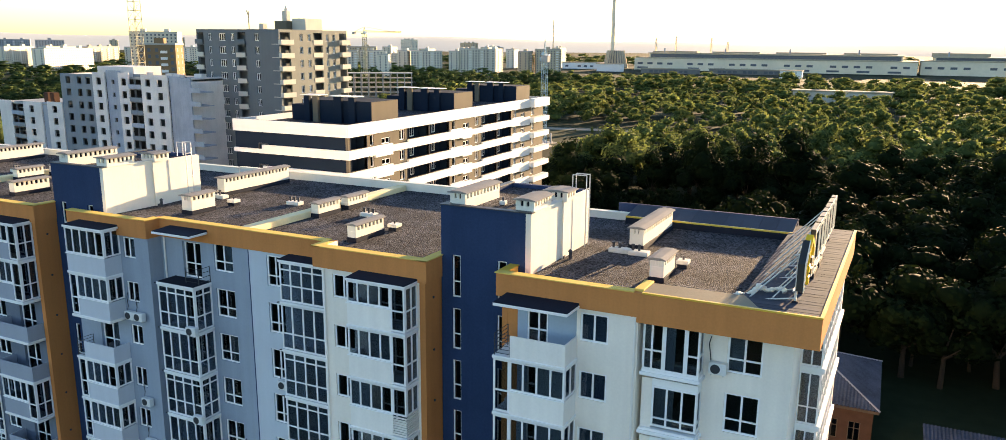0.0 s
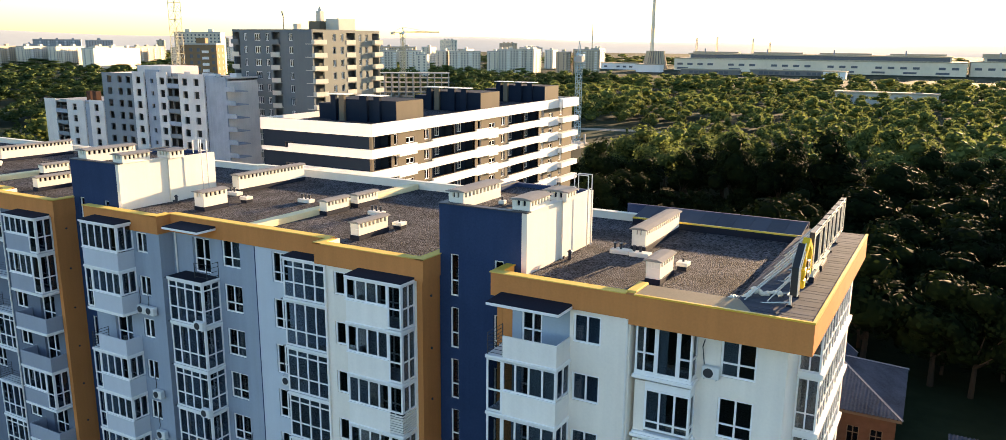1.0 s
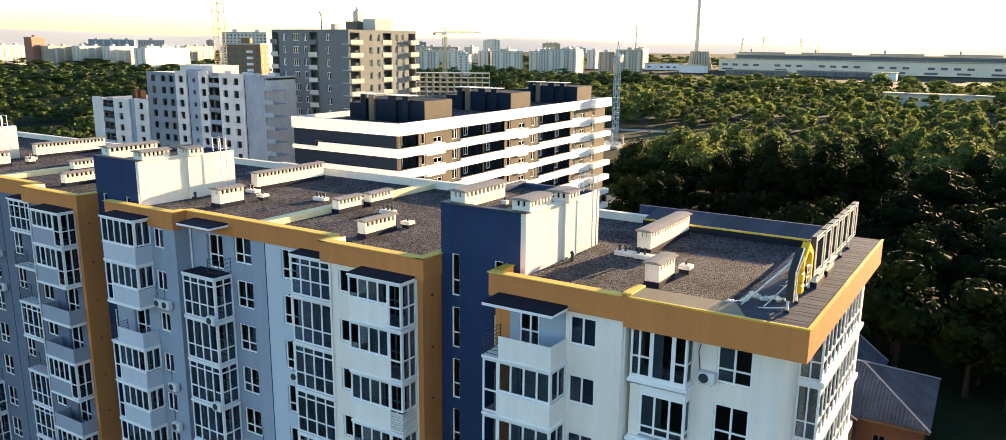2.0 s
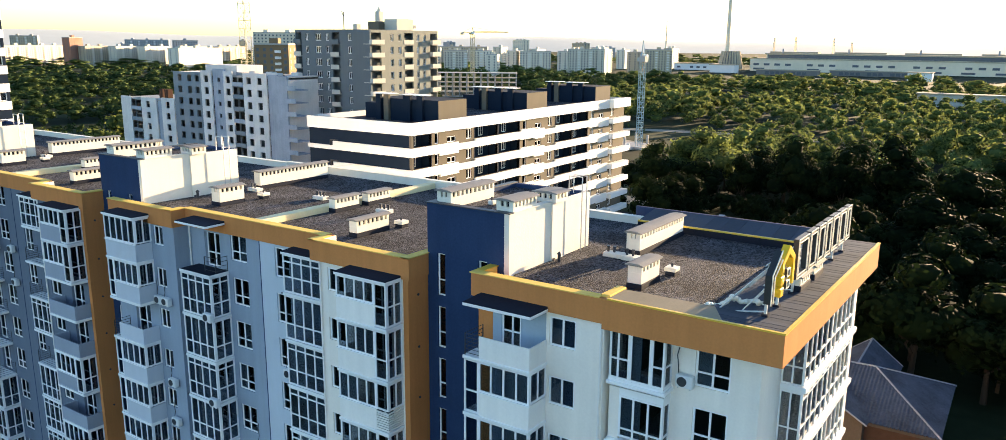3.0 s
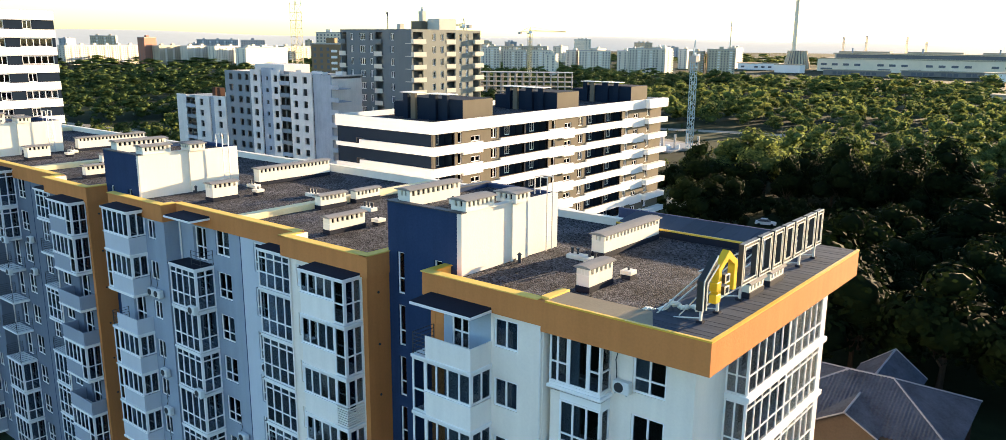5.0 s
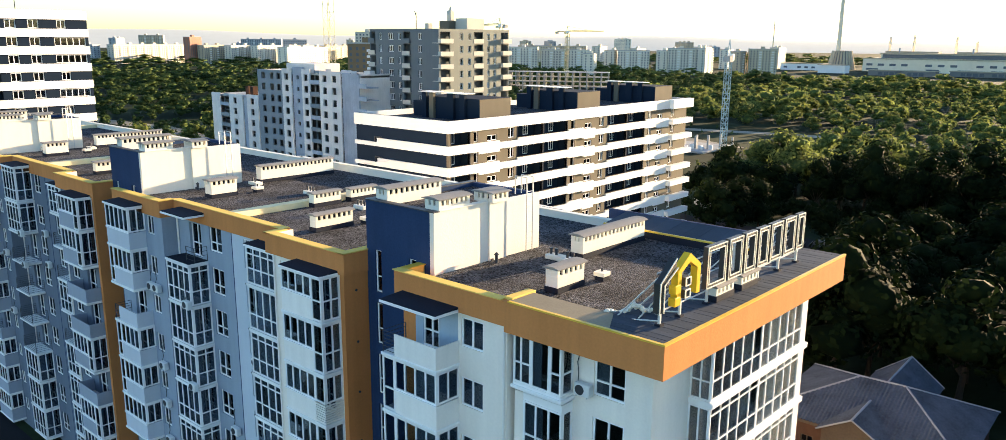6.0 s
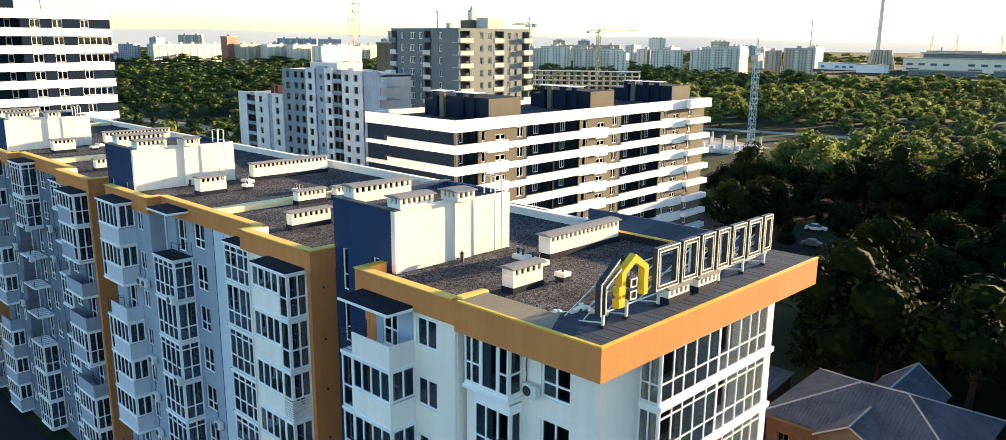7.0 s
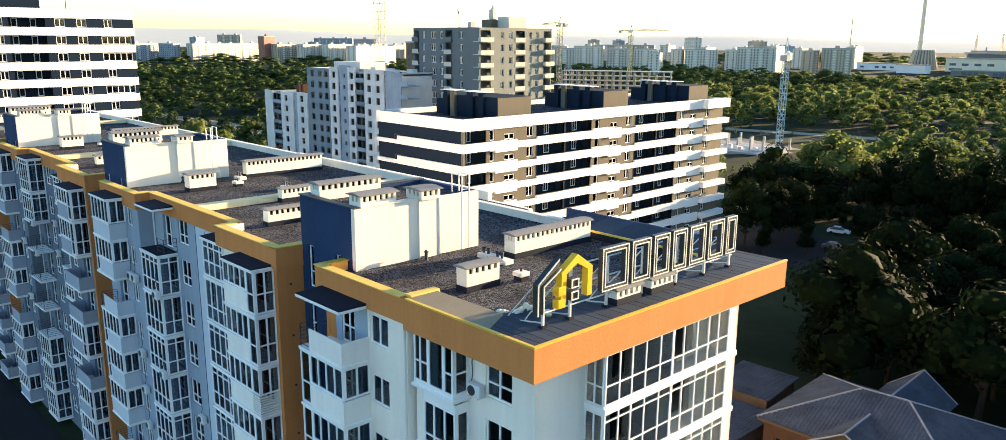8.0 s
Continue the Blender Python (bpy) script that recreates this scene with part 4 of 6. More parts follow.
def roof_sign():
    """The lit sign on the end block: a gabled emblem and seven plain character blocks on a steel frame."""
    ob = thing("roof_sign", (-2.8, 42, PARAPET), "rooftop sign with yellow gabled emblem and dark characters on steel frame", "sign", "", True)
    x = -2.75
    z0, z1 = PARAPET + 0.8, PARAPET + 2.6

    def gable(y0, y1, zb, zt, ze, w, xa, xb, material, name, label, only=""):
        """A house-shaped outline of strips: two uprights and two rafters."""
        ym = (y0 + y1) / 2
        mb = Mesh()
        outer = [(y0, zb), (y0, ze), (ym, zt), (y1, ze), (y1, zb)]
        inner = [(y0 + w, zb), (y0 + w, ze - w * 0.35), (ym, zt - w * 1.3), (y1 - w, ze - w * 0.35), (y1 - w, zb)]
        for k in range(4):
            if only == "half" and k > 1:
                continue
            q = [outer[k], outer[k + 1], inner[k + 1], inner[k]]
            mb.poly([(xx, a, b) for xx in (xa, xb) for a, b in q], [(0, 1, 2, 3), (7, 6, 5, 4), (0, 4, 5, 1), (1, 5, 6, 2), (2, 6, 7, 3), (3, 7, 4, 0)])
        return part(name, mb, material, ob, label)

    gable(35.8, 37.55, z0 + 0.1, z1 + 0.1, z1 - 0.5, 0.27, x, x + 0.3, YSIGN, "emblem_arch", "yellow gabled emblem")
    gable(34.6, 36.8, z0 - 0.15, z1 + 0.05, z1 - 0.75, 0.27, x - 0.02, x + 0.26, BSIGN, "emblem_arch", "black gabled emblem with a pale edge", "half")
    gable(34.56, 36.8, z0 - 0.17, z1 + 0.09, z1 - 0.73, 0.05, x + 0.262, x + 0.30, TRIMS, "emblem_trim", "", "half")
    gable(34.86, 36.7, z0 - 0.17, z1 - 0.3, z1 - 0.86, 0.05, x + 0.262, x + 0.30, TRIMS, "emblem_trim", "", "half")
    for y, z, m in ((35.6, z0 - 0.1, YSIGN), (35.6, z0 + 0.4, YSIGN), (36.3, z0 + 0.1, BSIGN), (36.3, z0 + 0.6, BSIGN)):
        mb = Mesh()
        mb.box(x + 0.02, x + 0.34, y, y + 0.42, z, z + 0.36, 0.02)
        part("emblem_block", mb, m, ob)
        if m is BSIGN:
            mb = Mesh()
            for a, b, c, d in ((0, 0.42, 0, 0.05), (0, 0.42, 0.31, 0.36), (0, 0.05, 0.05, 0.31), (0.37, 0.42, 0.05, 0.31)):
                mb.box(x + 0.342, x + 0.37, y + a, y + b, z + c, z + d)
            part("emblem_trim", mb, TRIMS, ob)
    y = 38.25
    for w in (1.75, 1.35, 1.2, 1.15, 1.35, 1.35, 0.95):
        # each character is a plain outlined upright rectangle with a pale rim
        a, b, t = y, y + w - 0.12, 0.2
        ring = ((a, b, z0, z0 + t), (a, b, z1 - t, z1), (a, a + t, z0 + t, z1 - t), (b - t, b, z0 + t, z1 - t))
        mb = Mesh()
        for c, d, e, f in ring:
            mb.box(x, x + 0.22, c, d, e, f)
        ch = part("character_block", mb, BSIGN, ob, "plain dark rectangular outline with a pale rim")
        mb = Mesh()
        for o, i in ((0.0, 0.045), (t - 0.045, t)):
            for c, d, e, f in ((a + o, b - o, z0 + o, z0 + i), (a + o, b - o, z1 - i, z1 - o), (a + o, a + i, z0 + i, z1 - i), (b - i, b - o, z0 + i, z1 - i)):
                mb.box(x + 0.222, x + 0.25, c, d, e, f)
        part("rim", mb, TRIMS, ch)
        y += w + 0.13
    # frame: posts, long rails, raking struts
    for yp in (35.2, 36.7, 38.9, 41.2, 43.7, 45.9, 48.0):
        mb = Mesh()
        mb.box(x - 0.12, x - 0.02, yp - 0.05, yp + 0.05, PARAPET - 0.03, z1 - 0.5)
        part("post", mb, STEEL, ob)
        mb = Mesh()
        mb.box(x - 0.2, x + 0.06, yp - 0.14, yp + 0.14, PARAPET - 0.03, PARAPET + 0.06)
        part("foot", mb, BITUMEN, ob)
        mb = Mesh()
        mb.tube((x - 0.1, yp, z1 - 0.6), (x - 2.1, yp, DECK + 0.3), 0.035, 5)
        part("strut", mb, STEEL, ob)
        mb = Mesh()
        mb.tube((x - 0.1, yp, PARAPET + 0.15), (x - 2.1, yp, DECK + 0.3), 0.035, 5)
        part("strut", mb, STEEL, ob)
        mb = Mesh()
        mb.tube((x - 1.0, yp, PARAPET + 0.06), (x - 0.1, yp, PARAPET + 1.2), 0.03, 5)
        part("strut", mb, STEEL, ob)
    for z in (PARAPET + 0.5, z0 + 0.5, z1 - 0.5):
        mb = Mesh()
        mb.tube((x - 0.16, 35.0, z), (x - 0.16, 48.4, z), 0.035, 5)
        part("rail", mb, STEEL, ob)
    mb = Mesh()
    mb.tube((x - 2.1, 34.9, DECK + 0.3), (x - 2.1, 48.2, DECK + 0.3), 0.05, 5)
    part("rail", mb, STEEL, ob)


roof_sign()
shaft(-3.05, -2.58, 39.3, 40.85, PARAPET - 0.04, 0.66)
shaft(-3.05, -2.58, 41.6, 43.15, PARAPET - 0.04, 0.66)

# tarpaulin and cables bundled at the foot of the sign
def bundle():
    mb = Mesh()
    r = random.Random(3)
    p = Vector((-5.6, 35.3, DECK + 0.2))
    for k in range(26):
        q = p + Vector((r.uniform(0.0, 0.16), r.uniform(-0.15, 0.2), r.uniform(-0.08, 0.1)))
        q.z = max(q.z, DECK + 0.08)
        mb.tube(p, q, r.uniform(0.06, 0.14), 6, r.uniform(0.06, 0.14))
        p = q
    whole("cable_bundle", mb, TRIMS, "pale tangled cables and cloth lying on the gravel", "cables", skew=True, smooth=True)


bundle()

# ---- ground, roads, clearing ----
GRASS = mat("dry_grass", (0.010, 0.017, 0.008), 0.95, var=0.35, scale=0.02, fine=0.6, bump=0.5, col2=(0.030, 0.042, 0.020))
ASPHALT = mat("asphalt", (0.022, 0.022, 0.024), 0.9, var=0.2, scale=0.2, fine=4)
SAND = mat("pale_sandy_track", (0.30, 0.26, 0.20), 0.95, var=0.25, scale=0.1, fine=2)
mb = Mesh()
mb.poly([(-4800, -600, 0), (4800, -600, 0), (4800, 4900, 0), (-4800, 4900, 0)], [(0, 1, 2, 3)])
whole("ground", mb, GRASS, "rough grassy ground reaching to the horizon", "ground", kind="structure")


def strip(name, pts, width, z, material, label, category):
    mb = Mesh()
    for a, b in zip(pts, pts[1:]):
        a, b = Vector(a), Vector(b)
        d = (b - a).normalized()
        n = Vector((-d.y, d.x)) * width / 2
        mb.prism([tuple(p) for p in (a - n - d * 0.5, b - n + d * 0.5, b + n + d * 0.5, a + n - d * 0.5)], z - 0.1, z)
        z += 0.004
    whole(name, mb, material, label, category, kind="structure")


strip("road", [(-95, 20), (-20, 21), (60, 22)], 9, 0.06, ASPHALT, "dark asphalt road below the street front", "road")
strip("pavement", [(-115, 28.5), (-20, 28.9), (8, 29)], 8.4, 0.05, ASPHALT, "dark paved strip along the foot of the apartment blocks", "pavement")
strip("road", [(-130, 62), (-60, 66), (20, 70)], 8, 0.05, ASPHALT, "asphalt yard behind the apartment blocks", "road")
strip("road", [(-78, 160), (-55, 158), (-30, 152)], 22, 0.07, ASPHALT, "worn asphalt yard before the pale fence", "road")
strip("track", [(-225, 318), (-170, 332), (-126, 344), (-98, 348), (-60, 344)], 9, 0.06, SAND, "pale sandy track through the clearing", "track")
strip("track", [(-140, 255), (-118, 285), (-150, 300), (-160, 270), (-140, 255)], 16, 0.05, SAND, "bare trampled earth of the building site", "track")
strip("track", [(-420, 165), (-330, 175), (-280, 168)], 10, 0.06, SAND, "pale dirt track by the meadow", "track")

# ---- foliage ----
# Near leaves coloured as in shade, far leaves as in sun and haze.
LEAF_SHADE = foliage("shaded_leaves", (0.003, 0.007, 0.002), (0.014, 0.024, 0.008), 0.2)
LEAFD = foliage("left_wood_leaves", (0.010, 0.022, 0.009), (0.058, 0.094, 0.036))
LEAF_LIT = foliage("sunlit_leaves", (0.046, 0.066, 0.021), (0.185, 0.218, 0.062))
# Inner crowns: the shade between the leaves, set as darker leaf colours.
INNERW = foliage("shaded_inner_wood", (0.016, 0.028, 0.010), (0.090, 0.120, 0.038), 0.1)
INNER = foliage("shaded_inner_crown", (0.002, 0.005, 0.002), (0.010, 0.018, 0.006), 0.1)
LEAF2 = foliage("yellowing_leaves", (0.026, 0.036, 0.010), (0.19, 0.21, 0.058))
BARK = mat("bark", (0.045, 0.036, 0.027), 0.95, var=0.25, fine=12)


def crown_arrays(seed, leaves, size, lumps=8, r=3.4, h=8.5, tall=False, fine=1):
    """Quads of leaf sprays on a heap of lumps, round the point where the trunk enters the crown."""
    g = np.random.default_rng(seed)
    cs, rs = [], []
    for k in range(lumps):
        a, q = g.uniform(0, 2 * np.pi), g.uniform(0.15, 0.62) * r
        zc = g.uniform(0.12, 0.72) * h
        taper = 1.0 - 0.55 * max(0, zc / h - 0.4)
        cs.append((q * np.cos(a) * taper, q * np.sin(a) * taper, zc))
        rs.append(r * g.uniform(0.36, 0.58) * taper * (0.8 if tall else 1))
    cs.append((0, 0, 0.78 * h)), rs.append(r * 0.42)
    cs, rs = np.array(cs), np.array(rs)
    if tall:
        cs[:, :2] *= 0.55
    pick = g.choice(len(cs), leaves, p=rs ** 2 / (rs ** 2).sum())
    d = g.normal(size=(leaves, 3))
    d[:, 2] += 0.35
    d /= np.linalg.norm(d, axis=1)[:, None]
    p = cs[pick] + d * rs[pick][:, None] * g.uniform(0.82, 1.12, leaves)[:, None] * np.array([1, 1, 0.85])
    n = d + g.normal(size=(leaves, 3)) * 0.2
    n /= np.linalg.norm(n, axis=1)[:, None]
    t = np.cross(n, g.normal(size=(leaves, 3)))
    t /= np.linalg.norm(t, axis=1)[:, None]
    b = np.cross(n, t)
    s = size * g.uniform(0.6, 1.25, leaves)[:, None]
    e = 0.62 * s
    v = np.stack([p - t * s, p - b * e + n * 0.12 * s, p + t * s, p + b * e + n * 0.12 * s], 1).reshape(-1, 3)
    f = np.arange(leaves * 4).reshape(-1, 4)
    # inner heap that closes the crown, coloured darker for the shade inside
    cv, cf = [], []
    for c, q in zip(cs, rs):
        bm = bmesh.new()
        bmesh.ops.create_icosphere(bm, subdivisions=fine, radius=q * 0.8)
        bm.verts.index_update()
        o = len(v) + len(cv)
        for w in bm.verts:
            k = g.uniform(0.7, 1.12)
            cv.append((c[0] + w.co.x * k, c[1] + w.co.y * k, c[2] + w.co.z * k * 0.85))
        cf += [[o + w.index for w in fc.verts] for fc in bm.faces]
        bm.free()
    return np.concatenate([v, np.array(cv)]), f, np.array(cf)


def raw_mesh(name, v, quads, tris, material, inner):
    """A mesh straight from arrays of places, four-cornered and three-cornered faces."""
    me = bpy.data.meshes.new(name)
    me.vertices.add(len(v))
    me.vertices.foreach_set("co", np.asarray(v, np.float32).ravel())
    loops = np.concatenate([quads.ravel(), tris.ravel()]).astype(np.int32)
    starts = np.concatenate([np.arange(len(quads)) * 4, len(quads) * 4 + np.arange(len(tris)) * 3]).astype(np.int32)
    me.loops.add(len(loops))
    me.loops.foreach_set("vertex_index", loops)
    me.polygons.add(len(starts))
    me.polygons.foreach_set("loop_start", starts)
    me.update(calc_edges=True)
    me.materials.append(material)
    me.materials.append(inner)
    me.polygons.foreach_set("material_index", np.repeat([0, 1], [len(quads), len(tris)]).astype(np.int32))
    return me


def trunk_mesh(seed, h):
    g = random.Random(seed)
    mb = Mesh()
    p = Vector((0, 0, 0))
    q = Vector((g.uniform(-0.2, 0.2), g.uniform(-0.2, 0.2), h))
    mb.tube(p, q, 0.24, 7, 0.16)
    for k in range(5):
        a = g.uniform(0, 6.28)
        s = Vector((0, 0, h * g.uniform(0.75, 1.0)))
        e = s + Vector((math.cos(a) * 1.9, math.sin(a) * 1.9, g.uniform(1.6, 3.2)))
        mb.tube(s, e, 0.11, 5, 0.04)
    return mb


TREES = [(crown_arrays(k + 1, 1600, 0.28, lumps=11, r=3.9 + 0.3 * (k % 3), h=8.6 + 0.7 * (k % 4), tall=(k == 5)), trunk_mesh(k, 3.6)) for k in range(6)]
TREE_ME = []
for k, ((v, f, c), tm) in enumerate(TREES):
    TREE_ME.append((raw_mesh("crown", v, f, c, LEAF_SHADE, INNER), mesh_of("trunk", tm.v, tm.f, BARK), raw_mesh("crown", v, f, c, LEAF_LIT, INNERW)))
LOW = [crown_arrays(50 + k, 340, 0.41, lumps=7, r=3.9, h=8.0, fine=1) for k in range(7)]
MID = [crown_arrays(60 + k, 180, 0.51, lumps=5, r=3.9, h=8.0, fine=1) for k in range(7)]
FAR = [crown_arrays(70 + k, 30, 0.80, lumps=4, r=3.9, h=8.0, fine=1) for k in range(7)]


def free_ground(x, y):
    """True where trees stand."""
    if y < 62 or (x < -22 and y < 112 and x > -250):
        return False
    if -79 < x < -22 and y < 184:
        return False
    if -26 < x < 24 and y < 95:
        return False
    if -215 < x < -78 and y < 205:
        return False
    if -178 < x < -86 and 215 < y < 352 + 0.25 * (x + 126):
        return False
    if -240 < x < -50 and abs(y - (343 + (x + 126) * 0.22)) < (9 if x > -90 else 15):
        return False
    if -430 < x < -262 and 160 < y < 182:
        return False
    if -330 < x < -290 and 250 < y < 294 or -385 < x < -290 and 430 < y < 510:
        return False
    if ((x + 176) / 26) ** 2 + ((y - 540) / 42) ** 2 < 1 or ((x + 110) / 30) ** 2 + ((y - 575) / 20) ** 2 < 1:
        return False
    if -62 < x < 4 and 575 < y < 606 or -345 < x < -255 and y < 235:
        return False
    return not (770 < y < 1340 and x > -0.5 * y)


def height_of(x, y):
    """How large the trees grow: the tall near wood, the low scrubby middle, the belt before the works."""
    if x > -80 and y < 300:
        return (1.05, 0.95) if y > 225 and x < 0 else (1.25, 1.0) if y > 225 else (1.5, 1.2) if y > 178 else (1.3, 0.9) if x < -22 else (1.45, 1.2)
    if x < -140 and y < 500:
        return (1.0, 0.9) if x < -260 else (1.2, 1.25)
    if x < -300:
        return 1.0, 1.0
    if y > 615:
        return 1.2, 1.15
    return 0.92, 0.95


g = np.random.default_rng(11)
near, far = [], []
d = 62.0
while d < 2000:
    step = 7.2 + 0.0165 * max(0, d - 90) if d < 1000 else 46.0
    arc = radians(112)
    count = int(d * arc / step)
    for i in range(count):
        a = radians(-82) + arc * (i + g.uniform(0.1, 0.9)) / count
        q = d + g.uniform(-0.42, 0.42) * step
        px, py = q * math.sin(a) + 8, q * math.cos(a) + 6
        thin = noise.noise((px * 0.012, py * 0.012, 3.0))
        if free_ground(px, py) and (thin > (-0.4 if px < -250 else -0.55) or d < 330 or d > 600):
            w, h = height_of(px, py)
            vary = (0.64 + 0.62 * g.random() ** 1.4) * (1.05 + 0.45 * noise.noise((px * 0.02, py * 0.02, 0.0)))
            (near if (py < 250 and px > -80) else far).append((px, py, w * vary, step, h / w))
    d += step * 0.92
near.sort(key=lambda q: math.hypot(q[0] - 12, q[1] - 8))
far += near[284:]
near = near[:284] + [(px, py, w, 0, 1.0) for px, py, w in ((-46.3, 153.5, 0.62), (-37, 158, 0.8), (-71, 167, 0.5), (-52, 148, 0.6), (-30, 147, 0.75), (-25, 131, 0.85), (-16, 121, 0.9), (-56.5, 158, 1.15),
                                                          (-52.5, 163, 1.1), (-57.5, 167, 1.2), (-57.3, 150.5, 1.2), (-54.5, 155, 1.15), (-62, 186, 0.85), (-50, 188, 1.1), (-38, 186, 1.5), (-27, 184, 1.4))]
for i, (px, py, s, _, tall) in enumerate(near):
    k = int(g.integers(0, 6))
    ob = new("tree")
    ob.location, ob.rotation_euler, ob.scale = (px, py, 0), (0, 0, g.uniform(0, 6.28)), (s, s, s * tall * g.uniform(0.85, 1.1))
    tagged(ob, "tall poplar with dense green leaves" if k == 5 else "broad-leaved tree with dense green crown in the wood", "tree", "trees of the wood")
    # front crowns take the shaded leaf colour, those behind the sunlit one
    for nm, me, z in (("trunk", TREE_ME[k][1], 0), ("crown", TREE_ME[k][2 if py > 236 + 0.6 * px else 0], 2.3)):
        c = new(nm, me)
        c.parent, c.location = ob, (0, 0, z)


def woods(name, rows, label, material, inner):
    """Many far crowns in one mesh."""
    vs, qs, ts, n = [], [], [], 0
    for px, py, s, step, tall in rows:
        v, f, c = (LOW if step < 12 else MID if step < 19 else FAR)[int(g.integers(0, 7))]
        a = g.uniform(0, 6.28)
        w = s * max(1.04, step / 8.6) if s > 0.5 else s
        ca, sa = math.cos(a) * w, math.sin(a) * w
        m = np.array([[ca, sa, 0], [-sa, ca, 0], [0, 0, s * tall * g.uniform(0.8, 1.15)]])
        vs.append(v @ m + np.array([px, py, 1.4 * s]))
        qs.append(f + n)
        ts.append(c + n)
        n += len(v)
    ob = new(name, raw_mesh(name, np.concatenate(vs), np.concatenate(qs), np.concatenate(ts), material, inner))
    return tagged(ob, label, "woods", kind="stuff")


# low scrub on the open ground
scrub = []
for k in range(1900):
    px, py = g.uniform(-430, -25), g.uniform(100, 350)
    if not free_ground(px, py) and noise.noise((px * 0.04, py * 0.04, 9.0)) > (0.02 if px > -200 else -0.4) and abs(py - (343 + (px + 126) * 0.22)) > 7 and not (-215 < px < -84 and py < 200) and not (-84 < px < -30 and py < 170) and not (-152 < px < -112 and 255 < py < 295) and not (-150 < px < -118 and py < 172):
        scrub.append((px, py, g.uniform(0.12, 0.34) * (1.6 if px < -200 else 1.0), 13.0, 1.0))
# bushes along the foot of the near wood
edge = [(-64 + 0.9 * k + g.uniform(-1, 1), 183 + g.uniform(-2.5, 3), g.uniform(0.3, 0.6), 6.0, 1.1) for k in range(80)]
# dense rows take the shaded leaf colour, rest rows the sunlit one
dense = [q for q in far if q[1] < 236 + 0.6 * q[0] and q[0] > -80]
left = [q for q in far if q[0] < -250 and q[1] < 700]
rest = [q for q in far if not (q[1] < 236 + 0.6 * q[0] and q[0] > -80 or q[0] < -250 and q[1] < 700)]
woods("woods", dense + edge, "dense broad-leaved trees of the near wood, coloured as shaded", LEAF_SHADE, INNER)
woods("woods", left + [q for q in scrub if q[0] < -200], "dark green woods and scrub round the meadow", LEAFD, INNERW)
woods("woods", [q for i, q in enumerate(rest) if i % 6] + [q for q in scrub if q[0] >= -200], "broad-leaved woods stretching to the distance", LEAF_LIT, INNERW)
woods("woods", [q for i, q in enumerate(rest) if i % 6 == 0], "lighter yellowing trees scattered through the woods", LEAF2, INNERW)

# ---- the striped apartment building behind ----
BROWN = mat("brown_plaster", (0.150, 0.130, 0.098), 0.85, var=0.08, streak=0.06)
CHAR = mat("charcoal_plaster", (0.010, 0.020, 0.037), 0.8, var=0.12)
BANDW = mat("white_band_plaster", (0.80, 0.79, 0.76), 0.8, var=0.04, streak=0.04)


def far_window(parent, x, y, z, w, h, axis="x", cols=2, tr=(), curtain=0.0):
    window(parent, x, y, z, w, h, cols, tr, axis=axis, sill=False, fr=0.11, depth=0.12, curtain=curtain)


